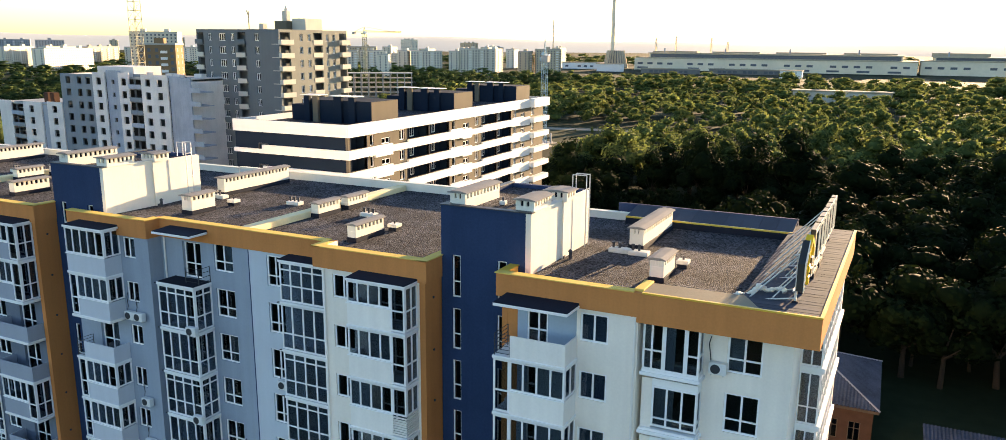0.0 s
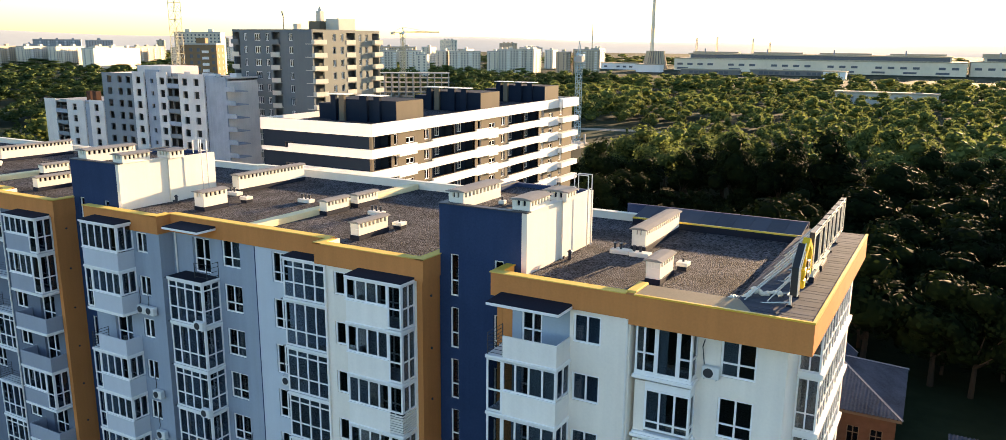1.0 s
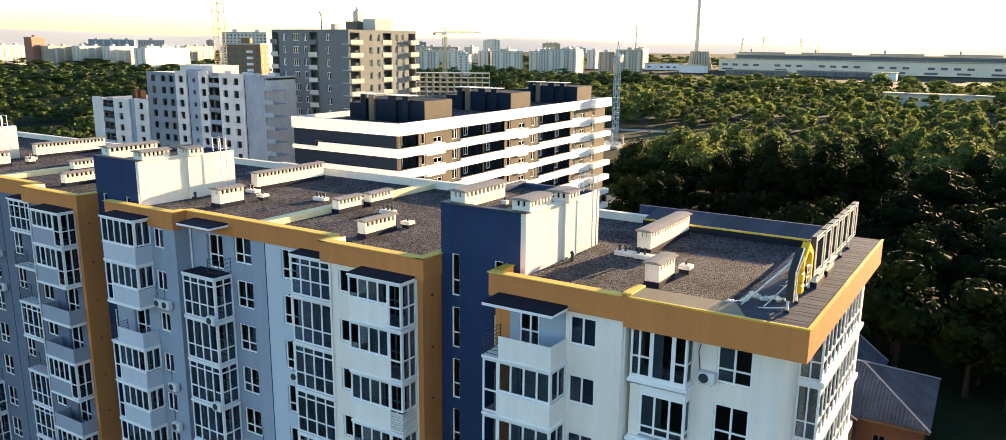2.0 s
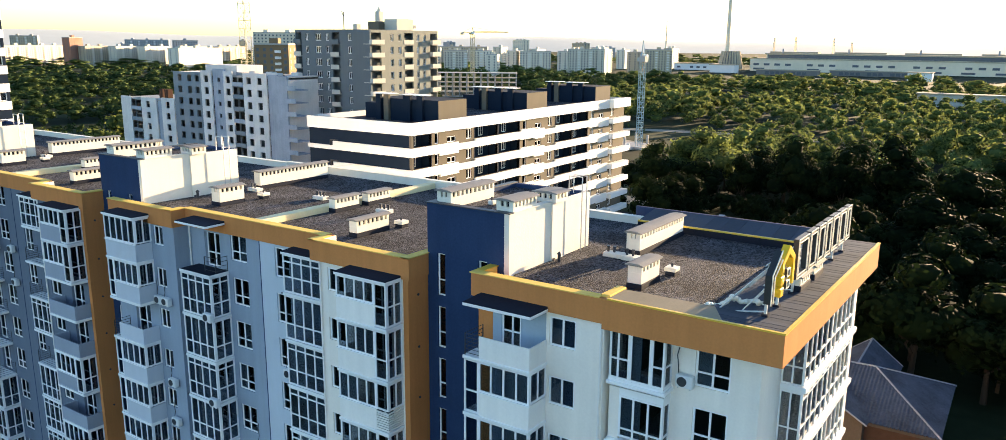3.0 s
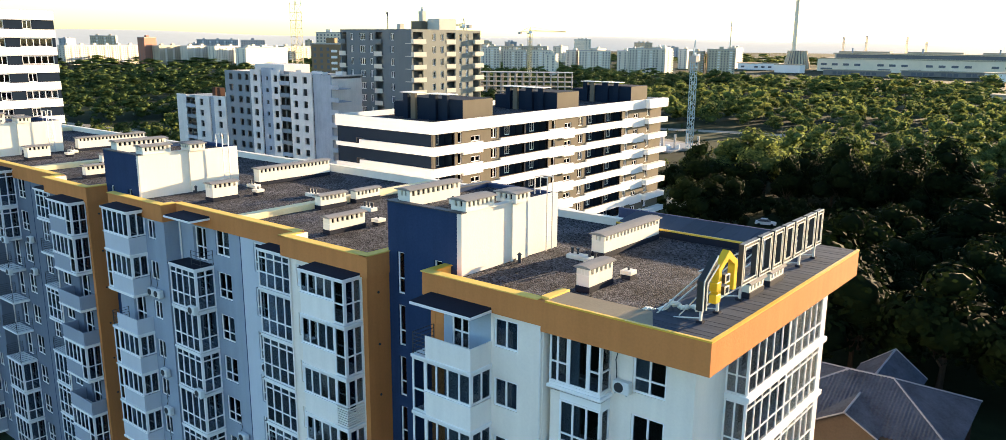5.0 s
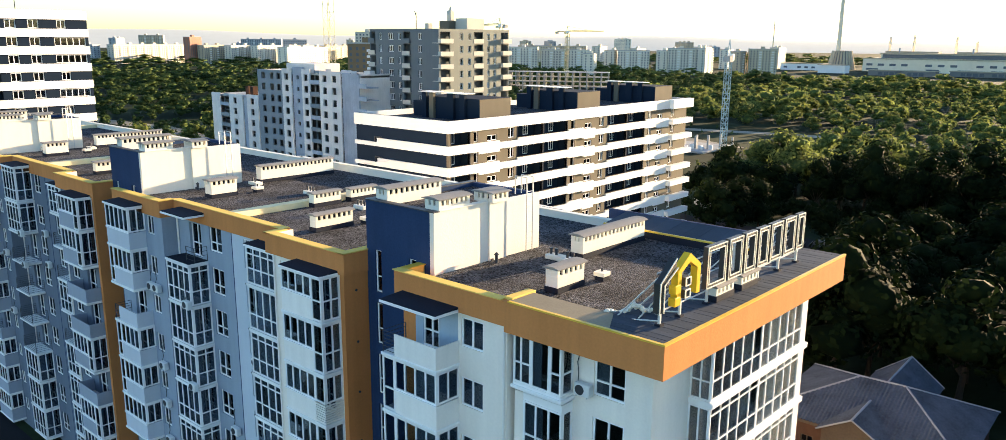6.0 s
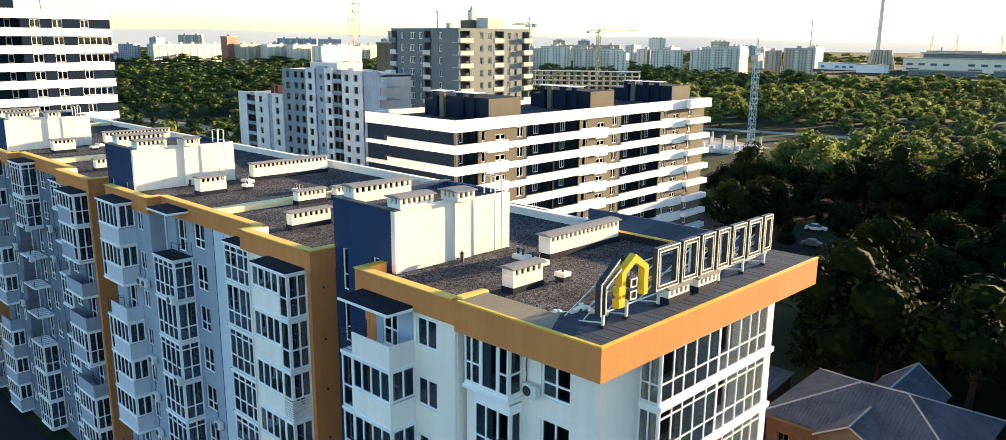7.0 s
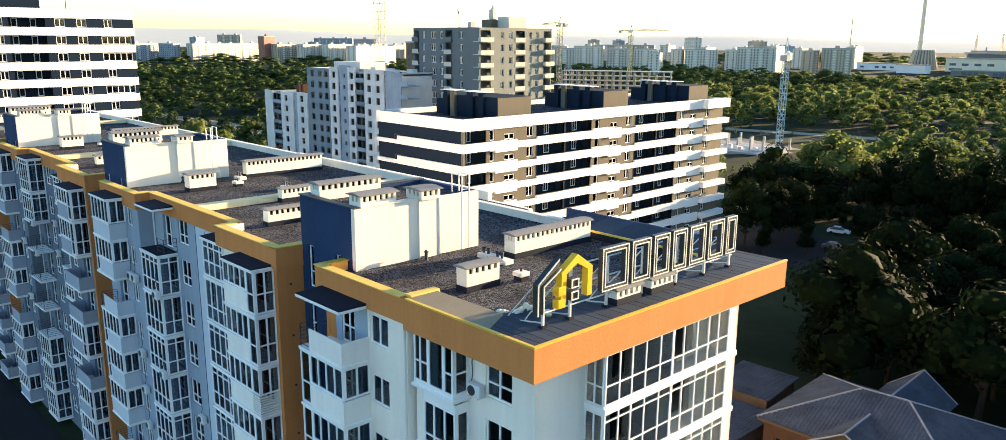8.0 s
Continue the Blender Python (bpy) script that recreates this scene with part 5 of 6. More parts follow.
def striped_building():
    b = thing("apartment_building", (-70, 114, 0), "white banded apartment building with charcoal and brown strips, unfinished", "apartment building")
    x0, x1, y0, y1, top, st = -79.8, -60.8, 82.4, 146.0, 28.15, 2.85
    n = 9
    zs = [top - 1.6 - st * k for k in range(n)]            # top of each window strip
    hs = 1.68
    # side wall facing the sun: brown with loggias
    logs = [(82.9, 86.4), (96.3, 102.2), (102.5, 108.3), (119.4, 125.2), (125.5, 131.0)]
    holes, wins = [], []
    for z in zs:
        for a, c in logs:
            holes.append((a, c, z - hs, z))
        for a, w, lo in ((87.2, 0.8, 1.5), (94.3, 1.3, 1.62), (89.9, 2.0, 0.75), (109.3, 1.0, 1.5), (113.0, 1.9, 0.75), (117.0, 1.3, 1.62), (132.2, 1.1, 1.5), (135.4, 1.7, 0.75), (140.2, 1.2, 1.62)):
            zz = z - (1.55 if lo > 1 else 1.62)
            hh = 1.45 if lo > 1 else 0.8
            holes.append((a, a + w, zz, zz + hh))
            wins.append((a, zz, w, hh))
    mb = Mesh()
    mb.holed_y(y0 + 0.01, y1, x1 - 0.7, x1 - 0.3, 0, top - 0.02, holes)
    part("side_wall", mb, BROWN, b)
    for a, zz, w, hh in wins:
        far_window(b, x1 - 0.4, a, zz, w, hh, "y", 2 if w > 1 else 1)
    mb = Mesh()
    mb.box(x1 - 2.2, x1 - 2.0, y0 + 0.3, y1 - 0.3, 0, top - 0.3)
    part("loggia_wall", mb, CHAR, b)
    for a, c in logs:
        for z in zs:
            if c - a > 4:
                far_window(b, x1 - 1.98, a + 0.9, z - hs + 0.0, 0.9, hs - 0.1, "y", 1)
                far_window(b, x1 - 1.98, a + 3.3, z - hs + 0.0, 1.1, hs - 0.1, "y", 2)
            else:
                far_window(b, x1 - 1.98, a + 1.0, z - hs + 0.0, 1.3, hs - 0.1, "y", 2)
    for a, c in logs:
        mb = Mesh()
        for yy in (a - 0.1, c):
            mb.box(x1 - 2.0, x1 - 0.28, yy, yy + 0.14, 0, top - 1.0)
        part("loggia_side", mb, CHAR, b)
    # front wall and the rest
    mb = Mesh()
    mb.box(x0, x1 - 0.71, y0, y0 + 0.4, 0, top - 0.03)
    part("front_wall", mb, CHAR, b)
    mb = Mesh()
    mb.box(x0 + 0.01, x0 + 0.4, y0 + 0.41, y1, 0, top - 0.03)
    mb.box(x0 + 0.41, x1 - 0.71, y1 - 0.4, y1, 0, top - 0.04)
    part("rear_wall", mb, BANDW, b)
    mb = Mesh()
    mb.box(x0 + 0.4, x1 - 0.7, y0 + 0.4, y1 - 0.4, 27.1, 27.35)
    part("roof_deck", mb, GRAVEL, b)
    # white bands, stepped where they cross the brown strips
    for k in range(n + 1):
        zt = top if k == 0 else zs[k - 1] - hs
        zb = zs[k] if k < n else 0.0
        for a, c, up, dn in ((y0 - 0.3, 88.0, 0.0, 0.0), (88.0, 92.2, 0.0, -0.45), (92.2, 96.2, -0.35, 0.0), (96.2, 108.4, 0.0, 0.0), (108.4, 112.4, 0.3, -0.2), (112.4, 115.5, 0.0, -0.5), (115.5, 119.3, -0.35, 0.0), (119.3, 131.1, 0.0, 0.0), (131.1, 135.0, 0.3, -0.2), (135.0, 139.0, 0.0, -0.45), (139.0, y1 + 0.4, -0.3, 0.0)):
            if k == 0:
                up, dn = 0, 0
            mb = Mesh()
            out = 0.9 if a >= 139 else 0.0
            mb.box(x1 - 0.28, x1 + 0.02 + out, a + 0.001, c, zb + dn * 0.8, zt + up * 0.8)
            part("white_band", mb, BANDW, b)
        for a, c, up, dn in ((x0 - 0.1, -75.0, -0.6, 0.0), (-75.0, x1 - 0.29, 0.0, 0.0)):
            if k == 0:
                up = 0
            mb = Mesh()
            mb.box(a + 0.001, c, y0 - 0.3, y0 - 0.001, zb + dn, zt + up)
            part("white_band", mb, BANDW, b)
        if 0 < k < n:
            mb = Mesh()
            mb.box(-75.6, -74.2, y0 - 0.28, y0 - 0.002, zt + 0.1, zt + 0.2)
            mb.box(-75.6, -75.5, y0 - 0.28, y0 - 0.002, zt - 0.8, zt + 0.099)
            part("cradle_bracket", mb, DARKM, b)
    for ya, yb, xa in ((90.5, 97.0, -74.5), (113.5, 119.8, -73.5), (137.5, 143.6, -73.5)):
        mb = Mesh()
        mb.box(xa, -63.1, ya, yb, 27.36, 30.45)
        ph = part("penthouse", mb, CHAR, b)
        mb = Mesh()
        mb.box(-63.09, -63.0, ya, yb, 27.36, 30.4)
        part("penthouse_side", mb, BROWN, ph)
        for xx, w in ((xa + 0.4, 0.9), (xa + 1.9, 0.9), (-69.0, 1.3), (-66.5, 1.0)):
            mb = Mesh()
            mb.box(xx, xx + w, ya - 0.5, ya - 0.01, 27.36, 31.0, 0.03)
            part("flue", mb, BROWN if w < 1 and xx > -73 else CHAR, ph)
            mb = Mesh()
            mb.box(xx - 0.35, xx + w + 0.35, ya - 0.8, ya + 1.4, 31.05, 31.14)
            part("flue_cap", mb, BANDW, ph)
        mb = Mesh()
        mb.box(xa - 3.0, xa - 0.02, ya + 1.0, yb - 1.0, 27.36, 29.6)
        part("penthouse_annex", mb, CHAR, ph)


striped_building()


# ---- the grey tower ----
GREYP = mat("grey_plaster", (0.145, 0.165, 0.175), 0.85, var=0.08, streak=0.08)
TAN = mat("tan_plaster", (0.235, 0.24, 0.21), 0.85, var=0.08, streak=0.06)
TANL = mat("pale_tan_panel", (0.54, 0.51, 0.44), 0.8, var=0.06)


def grey_tower():
    b = thing("apartment_tower", (-134, 153, 0), "grey and tan apartment tower with stacked balconies", "apartment tower")
    x0, x1, y0, y1, top, st = -146.8, -122.4, 141.2, 166.0, 40.9, 2.9
    rows = [top - 2.55 - st * k for k in range(13)]
    fh, rh = [], []
    for z in rows:
        for a, w in ((-143.2, 1.0), (-139.9, 2.0), (-136.4, 1.1), (-129.3, 1.2)):
            fh.append((a, a + w, z, z + 1.6))
        fh.append((-134.4, -131.9, z - 0.5, z + 1.9))
        fh.append((-146.5, -144.6, z - 0.5, z + 1.9))
        for a, w in ((148.2, 1.1), (151.0, 1.1), (157.8, 1.0), (160.2, 1.1)):
            rh.append((a, a + w, z, z + 1.6))
        rh.append((153.2, 156.4, z - 0.5, z + 1.9))
        rh.append((141.7, 145.0, z - 0.5, z + 1.9))
        rh.append((163.0, 165.7, z - 0.5, z + 1.9))
    mb = Mesh()
    mb.holed_x(x0, x1, y0, y0 + 0.4, 0, top, fh)
    part("front_wall", mb, GREYP, b)
    mb = Mesh()
    mb.holed_y(y0 + 0.401, y1, x1 - 0.4, x1 - 0.001, 0, top - 0.01, rh)
    part("side_wall", mb, TAN, b, "tan plastered side in evening sun")
    for a, c, z, zz in fh:
        if c - a < 2.2 and zz - z < 2:
            far_window(b, a, y0 + 0.2, z, c - a, zz - z, "x", 3 if c - a > 1.5 else 2, curtain=0.7)
    for a, c, z, zz in rh:
        if c - a < 2 and zz - z < 2:
            far_window(b, x1 - 0.2, a, z, c - a, zz - z, "y", 2)
    mb = Mesh()
    mb.box(x0 + 1.9, x1 - 2.0, y0 + 1.9, y0 + 2.1, 0, top - 0.5)
    mb.box(x1 - 2.1, x1 - 1.9, y0 + 2.11, y1 - 0.6, 0, top - 0.5)
    part("inner_wall", mb, GREYP, b)
    mb = Mesh()
    mb.box(x0, x0 + 0.4, y0 + 0.41, y1, 0, top - 0.02)
    mb.box(x0 + 0.41, x1 - 0.41, y1 - 0.4, y1, 0, top - 0.02)
    part("rear_wall", mb, GREYP, b)
    mb = Mesh()
    mb.box(x0 + 0.41, x1 - 0.41, y0 + 0.41, y1 - 0.41, top - 0.9, top - 0.6)
    part("roof_deck", mb, GRAVEL, b)
    for k, z in enumerate(rows):
        for a, c, p in ((-134.5, -131.8, y0), (-146.9, -144.5, y0)):
            mb = Mesh()
            mb.box(a, c, p - 0.5, p - 0.4, z - 0.75, z + 0.3)
            mb.box(a, c, p - 0.4, p + 1.8, z - 0.75, z - 0.6)
            part("balcony", mb, TANL if k > 0 else GREYP, b)
        for a, c, o in ((141.0, 145.2, 0.9), (153.1, 156.5, 0.08), (162.9, 166.2, 0.9)):
            mb = Mesh()
            mb.box(x1 + o - 0.1, x1 + o, a, c, z - 0.75, z + 0.3)
            mb.box(x1 - 1.9, x1 + o - 0.101, a, c, z - 0.75, z - 0.6)
            if o > 0.5:
                mb.box(x1 + 0.01, x1 + o - 0.101, a, a + 0.1, z - 0.6, z + 0.3)
            part("balcony", mb, TANL, b)
    mb = Mesh()
    mb.box(-127.5, -123.6, 152, 158, top - 0.6, top + 2.6)
    hut = part("lift_hut", mb, TANL, b)
    mb = Mesh()
    mb.box(-131.0, -127.6, 150.0, 156, top - 0.6, top + 2.0)
    part("lift_hut", mb, BROWN, b)
    mb = Mesh()
    mb.box(-129.8, -128.4, 151.2, 152.6, top + 2.0, top + 4.4, 0.1)
    mb.tube((-129.1, 151.9, top + 4.4), (-129.1, 151.9, top + 5.6), 0.5, 8, 0.05)
    part("cowl", mb, TANL, b)
    mb = Mesh()
    mb.box(-134.0, -132.8, 148, 149.4, top - 0.6, top + 1.4, 0.05)
    part("flue", mb, TANL, b)
    mb = Mesh()
    mb.tube((-136.2, 147.2, top - 0.6), (-136.2, 147.2, top + 4.2), 0.12, 6)
    mb.tube((-136.2, 147.2, top + 3.0), (-136.8, 147.2, top + 4.4), 0.1, 6)
    part("mast", mb, DARKM, b)


grey_tower()


# ---- the unfinished panel building ----
RAWG = mat("raw_grey_panel", (0.23, 0.26, 0.285), 0.9, var=0.14, scale=0.25, streak=0.1)
# Inner walls darkened in colour to give the empty openings their shade.
RAWI = mat("shaded_panel_interior", (0.10, 0.10, 0.10), 0.95, var=0.2)
RAWW = mat("raw_pale_panel", (0.70, 0.655, 0.62), 0.9, var=0.22, scale=0.25, streak=0.1)
RAWB = mat("bluish_insulated_panel", (0.36, 0.40, 0.46), 0.9, var=0.25, scale=0.35, streak=0.15)


def panel_building():
    b = thing("panel_building", (-172, 138, 0), "unfinished panel apartment building with empty window openings", "apartment building")
    y0, st = 131.5, 2.97
    segs = [(-207.2, -202.5, 23.0, 0.0, RAWW, [-200.9]), (-202.5, -197.8, 22.8, 1.2, RAWG, []), (-197.8, -190.8, 23.0, 0.0, RAWW, [-195.4]), (-190.8, -188.6, 23.0, 0.4, RAWB, []), (-188.6, -183.0, 23.2, 0.0, RAWW, [-186.6]),
            (-183.0, -171.2, 30.3, 0.3, RAWG, [-181.0, -177.0, -173.9]), (-171.2, -167.0, 30.8, 0.0, RAWW, [-169.8]), (-167.0, -162.4, 31.3, 0.5, RAWB, [-165.3]), (-162.4, -159.0, 30.9, 0.0, RAWW, [-161.4]),
            (-159.0, -155.0, 30.6, 1.4, RAWG, []), (-155.0, -146.6, 30.6, 0.0, RAWW, [-153.6, -149.8]), (-146.6, -143.4, 30.4, 0.5, RAWB, []), (-143.4, -139.6, 30.2, 0.0, RAWB, [])]
    for a, c, top, back, m, cols in segs:
        holes = []
        for k in range(9):
            z = (top if top < 25 else 30.6) - 2.65 - st * k
            if z < 0.5:
                break
            for xx in cols:
                if m is RAWB:
                    holes.append((xx, xx + 1.0, z + 0.2, z + 1.2))
                else:
                    holes.append((xx - 0.1, xx + 1.5, z, z + 1.65))
            if back > 1:
                holes.append((a + 0.4, c - 0.4, z - 0.4, z + 1.9))
        mb = Mesh()
        mb.holed_x(a + 0.01, c - 0.01, y0 + back, y0 + back + 0.35, 0, top, holes)
        part("front_panel", mb, m, b)
        if back > 1:
            for k in range(9):
                z = (top if top < 25 else 30.6) - 3.3 - st * k
                if z < 0:
                    break
                mb = Mesh()
                mb.box(a + 0.02, c - 0.02, y0 - 0.1, y0 + back - 0.01, z, z + 0.2)
                mb.box(a + 0.02, c - 0.02, y0 - 0.12, y0 - 0.04, z + 0.201, z + 1.0)
                part("balcony", mb, RAWG if k % 3 else RAWB, b)
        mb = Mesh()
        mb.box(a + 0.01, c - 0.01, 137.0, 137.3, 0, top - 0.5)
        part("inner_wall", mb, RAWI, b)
    mb = Mesh()
    mb.box(-207.2, -183.01, y0 + 0.36, 147, 22.2, 22.6)
    mb.box(-183.0, -139.6, y0 + 0.7, 147, 29.4, 29.8)
    part("roof_slab", mb, CONC, b)
    for nm, box in (("end_wall", (-207.2, -206.9, y0 + 0.36, 146.69, 0, 22.19)), ("end_wall", (-139.9, -139.6, y0 + 0.36, 146.69, 0, 30.2)), ("rear_wall", (-207.2, -183.21, 146.7, 147, 0, 22.15)),
                    ("rear_wall", (-183.2, -139.6, 146.7, 147, 0, 29.35)), ("side_wall", (-183.2, -182.9, y0 + 0.7, 146.69, 22.6, 30.2))):
        mb = Mesh()
        mb.box(*box)
        part(nm, mb, RAWW, b)
    mb = Mesh()
    mb.box(-171.0, -158.8, 133, 141, 29.8, 32.2, 0.05)
    part("roof_box", mb, RAWW, b)
    for xx, yy, h in ((-157, 135, 1.2), (-152, 136, 1.0), (-147.5, 134, 0.9), (-143, 136, 1.1)):
        mb = Mesh()
        mb.box(xx, xx + 2.2, yy, yy + 1.6, 29.8, 29.8 + h, 0.05)
        part("roof_box", mb, RAWW, b)
    for xx in (-193.0, -190.6):
        mb = Mesh()
        mb.box(xx, xx + 1.5, 134, 135.5, 22.6, 25.2, 0.05)
        part("flue", mb, BRICK, b, "raw red brick flue")
    for k in range(9):
        z = 26.9 - st * k
        mb = Mesh()
        mb.box((-206.8 if z < 21 else -182.8), -139.95, y0 + 1.8, 136.98, z, z + 0.2)
        part("floor_slab", mb, CONC, b)
    # stacked glazed balconies beside the tower
    for k in range(9):
        z = 27.0 - st * k
        mb = Mesh()
        mb.box(-139.5, -136.2, 131.0, 134.8, z, z + 0.22)
        mb.box(-139.5, -136.2, 130.9, 131.0, z + 0.221, z + 1.1)
        part("balcony", mb, RAWB, b)


BRICK = mat("red_brick", (0.075, 0.042, 0.030), 0.9, var=0.2, scale=1.5, fine=14, each=0.2)
panel_building()


# ---- the white banded tower on the far side ----
def banded_tower():
    b = thing("apartment_tower", (-142, 48, 0), "white banded apartment tower with charcoal window strips", "apartment tower")
    x1, ya, yb, top, st = -134.0, 28.0, 68.5, 42.75, 2.84
    rows = [top - 1.55 - 1.5 - st * k for k in range(14)]
    holes, wins = [], []
    for k, z in enumerate(rows):
        for a, w in ((31.0, 1.2), (33.4, 2.0), (37.2, 1.2), (41.0, 1.2), (43.2, 2.0), (47.0, 1.2), (55.8, 1.6), (59.2, 1.6)) + (((63.0, 5.0),) if k % 5 in (1, 2, 4) else ((63.6, 1.4),)):
            holes.append((a, a + w, z + 0.06, z + 1.44))
            wins.append((a, z + 0.06, w))
        holes.append((49.0, 54.4, z - 0.1, z + 1.5))
    mb = Mesh()
    mb.holed_y(ya, yb - 0.01, x1 - 0.5, x1 - 0.12, 0, top - 0.02, holes)
    part("side_wall", mb, CHAR, b)
    for a, z, w in wins:
        far_window(b, x1 - 0.2, a, z, w, 1.38, "y", 5 if w > 3 else 2)
    mb = Mesh()
    mb.box(x1 - 2.2, x1 - 2.0, ya, yb - 0.5, 0, top - 0.6)
    part("loggia_wall", mb, CHAR, b)
    for z in rows:
        far_window(b, x1 - 1.98, 49.8, z, 0.9, 1.4, "y", 1)
        far_window(b, x1 - 1.98, 52.6, z, 0.9, 1.4, "y", 1)
    for k in range(len(rows)):
        zt = top if k == 0 else rows[k - 1]
        zb = rows[k] + 1.5
        mb = Mesh()
        mb.box(x1 - 0.119, x1 + 0.12, ya, yb, zb, zt)
        part("white_band", mb, BANDW, b)
        mb = Mesh()
        mb.box(x1 - 16, x1 - 0.121, yb, yb + 0.12, zb, zt)
        part("white_band", mb, BANDW, b)
    mb = Mesh()
    mb.box(x1 - 16, x1 - 0.51, yb - 0.4, yb - 0.01, 0, top - 0.03)
    mb.box(x1 - 16, x1 - 15.6, ya, yb - 0.41, 0, top - 0.03)
    mb.box(x1 - 15.6, x1 - 0.51, ya, ya + 0.4, 0, top - 0.03)
    part("outer_wall", mb, CHAR, b)
    mb = Mesh()
    mb.box(x1 - 15.5, x1 - 0.55, ya + 0.41, yb - 0.41, top - 0.8, top - 0.5)
    part("roof_deck", mb, GRAVEL, b)
    mb = Mesh()
    mb.box(-147, -137, 44, 54.6, top - 0.5, top + 3.4)
    ph = part("penthouse", mb, CHAR, b)
    for a in (45.2, 47.6):
        far_window(ph, -136.98, a, top + 0.6, 1.0, 1.8, "y", 1)
    mb = Mesh()
    mb.tube((-138.2, 59.0, top - 0.6), (-138.2, 59.0, top + 1.6), 0.07, 5)
    part("mast", mb, DARKM, b)


banded_tower()

# ---- the brick house and sheds below the end wall ----
SLATE = mat("weathered_corrugated_sheet", (0.060, 0.074, 0.098), 0.85, var=0.5, scale=0.5, fine=5)
RIDGE = mat("pale_ridge_board", (0.26, 0.27, 0.29), 0.7, var=0.15)
WOOD = mat("grey_boards", (0.085, 0.068, 0.053), 0.9, var=0.25, fine=6)


def slope(mb, a, b, c, d, pitch=0.16, rise=0.10):
    """A corrugated roof slope: eave a-b, ridge c-d above it, with ribs running straight down it and ending at the hips."""
    a, b, c, d = (Vector(p) for p in (a, b, c, d))
    n = max(3, int((b - a).length / pitch))
    run = b - a
    sc, sd = ((p - a).dot(run) / run.length_squared for p in (c, d))
    up = Vector((0, 0, 1))
    low, high = [], []
    for k in range(n + 1):
        s = k / n
        o = up * (rise if k % 2 else 0)
        if s < sc:
            t = a.lerp(c, s / sc)
        elif s > sd:
            t = b.lerp(d, (1 - s) / (1 - sd))
        else:
            t = c.lerp(d, (s - sc) / max(sd - sc, 1e-6))
        low.append(a.lerp(b, s) + o)
        high.append(t + o)
    vs = low + high
    mb.poly(vs, [(k, k + 1, n + 2 + k, n + 1 + k) for k in range(n)])


def board(mb, a, b, r=0.1):
    mb.tube(Vector(a) + Vector((0, 0, 0.05)), Vector(b) + Vector((0, 0, 0.05)), r, 5)


def brick_house():
    h = thing("house", (-6.4, 84, 0), "old brick house with a hipped corrugated roof", "house")
    x0, x1, y0, y1, e, top = -14.8, 2.2, 77.0, 90.6, 5.2, 8.0
    ra, rb = (-8.3, 83.6, top), (-4.4, 83.9, top)
    c = [(x0, y0, e), (x1, y0, e), (x1, y1, e), (x0, y1, e)]
    for nm, p in (("front", (c[0], c[1], ra, rb)), ("rear", (c[2], c[3], rb, ra)), ("left", (c[3], c[0], ra, ra)), ("right", (c[1], c[2], rb, rb))):
        mb = Mesh()
        slope(mb, *p)
        part("roof_slope", mb, SLATE, h)
    for a, b in ((ra, rb), (c[0], ra), (c[3], ra), (c[1], rb), (c[2], rb)):
        mb = Mesh()
        board(mb, a, b)
        part("ridge_board", mb, RIDGE, h)
    # gabled wings to the rear and to the front
    for ya, yb, z, w, nm in ((84.2, 92.6, 7.75, 3.2, "rear"), (81.0, 75.8, 7.0, 2.9, "front")):
        xm = -6.1 if nm == "rear" else -6.5
        for s in (-1, 1):
            mb = Mesh()
            slope(mb, (xm + s * w, ya, e + 0.1), (xm + s * w, yb, e + 0.1), (xm, ya, z), (xm, yb, z))
            part("roof_slope", mb, SLATE, h)
        mb = Mesh()
        board(mb, (xm, ya, z), (xm, yb, z))
        part("ridge_board", mb, RIDGE, h)
        for s in (-1, 1):
            mb = Mesh()
            board(mb, (xm, yb, z), (xm + s * w, yb, e + 0.1), 0.08)
            part("ridge_board", mb, RIDGE, h)
        yy, yi = (yb + 0.35, 78.0) if nm == "front" else (yb - 0.35, 89.0)
        mb = Mesh()
        mb.poly([(xm - w + 0.4, yy, 0), (xm + w - 0.4, yy, 0), (xm + w - 0.4, yy, e + 0.3), (xm, yy, z - 0.1), (xm - w + 0.4, yy, e + 0.3),
                 (xm - w + 0.4, yi, 0), (xm + w - 0.4, yi, 0), (xm + w - 0.4, yi, e + 0.3), (xm, yi, z - 0.1), (xm - w + 0.4, yi, e + 0.3)],
                [(0, 1, 2, 3, 4), (9, 8, 7, 6, 5), (0, 5, 6, 1), (1, 6, 7, 2), (4, 9, 5, 0)])
        part("gable_wall", mb, WOOD, h)
    mb = Mesh()
    mb.holed_x(x0 + 0.5, x1 - 0.5, y0 + 0.5, y0 + 0.9, 0, e, [(xx, xx + 1.1, 1.6, 3.6) for xx in (-13.2, -11.2, -2.4, -0.4)])
    part("wall", mb, BRICK, h, "red brick wall")
    mb = Mesh()
    mb.box(x0 + 0.5, x0 + 0.9, y0 + 0.91, y1 - 0.5, 0, e)
    mb.box(x1 - 0.9, x1 - 0.5, y0 + 0.91, y1 - 0.5, 0, e)
    mb.box(x0 + 0.91, x1 - 0.91, y1 - 0.9, y1 - 0.5, 0, e)
    part("wall", mb, BRICK, h)
    mb = Mesh()
    mb.box(x0 + 0.9, x1 - 0.9, y0 + 1.6, y0 + 1.8, 0, e)
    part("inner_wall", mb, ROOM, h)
    for xx in (-13.2, -11.2, -2.4, -0.4):
        window(h, xx, y0 + 0.6, 1.6, 1.1, 2.0, 2, (1.3,), material=WOOD)
    mb = Mesh()
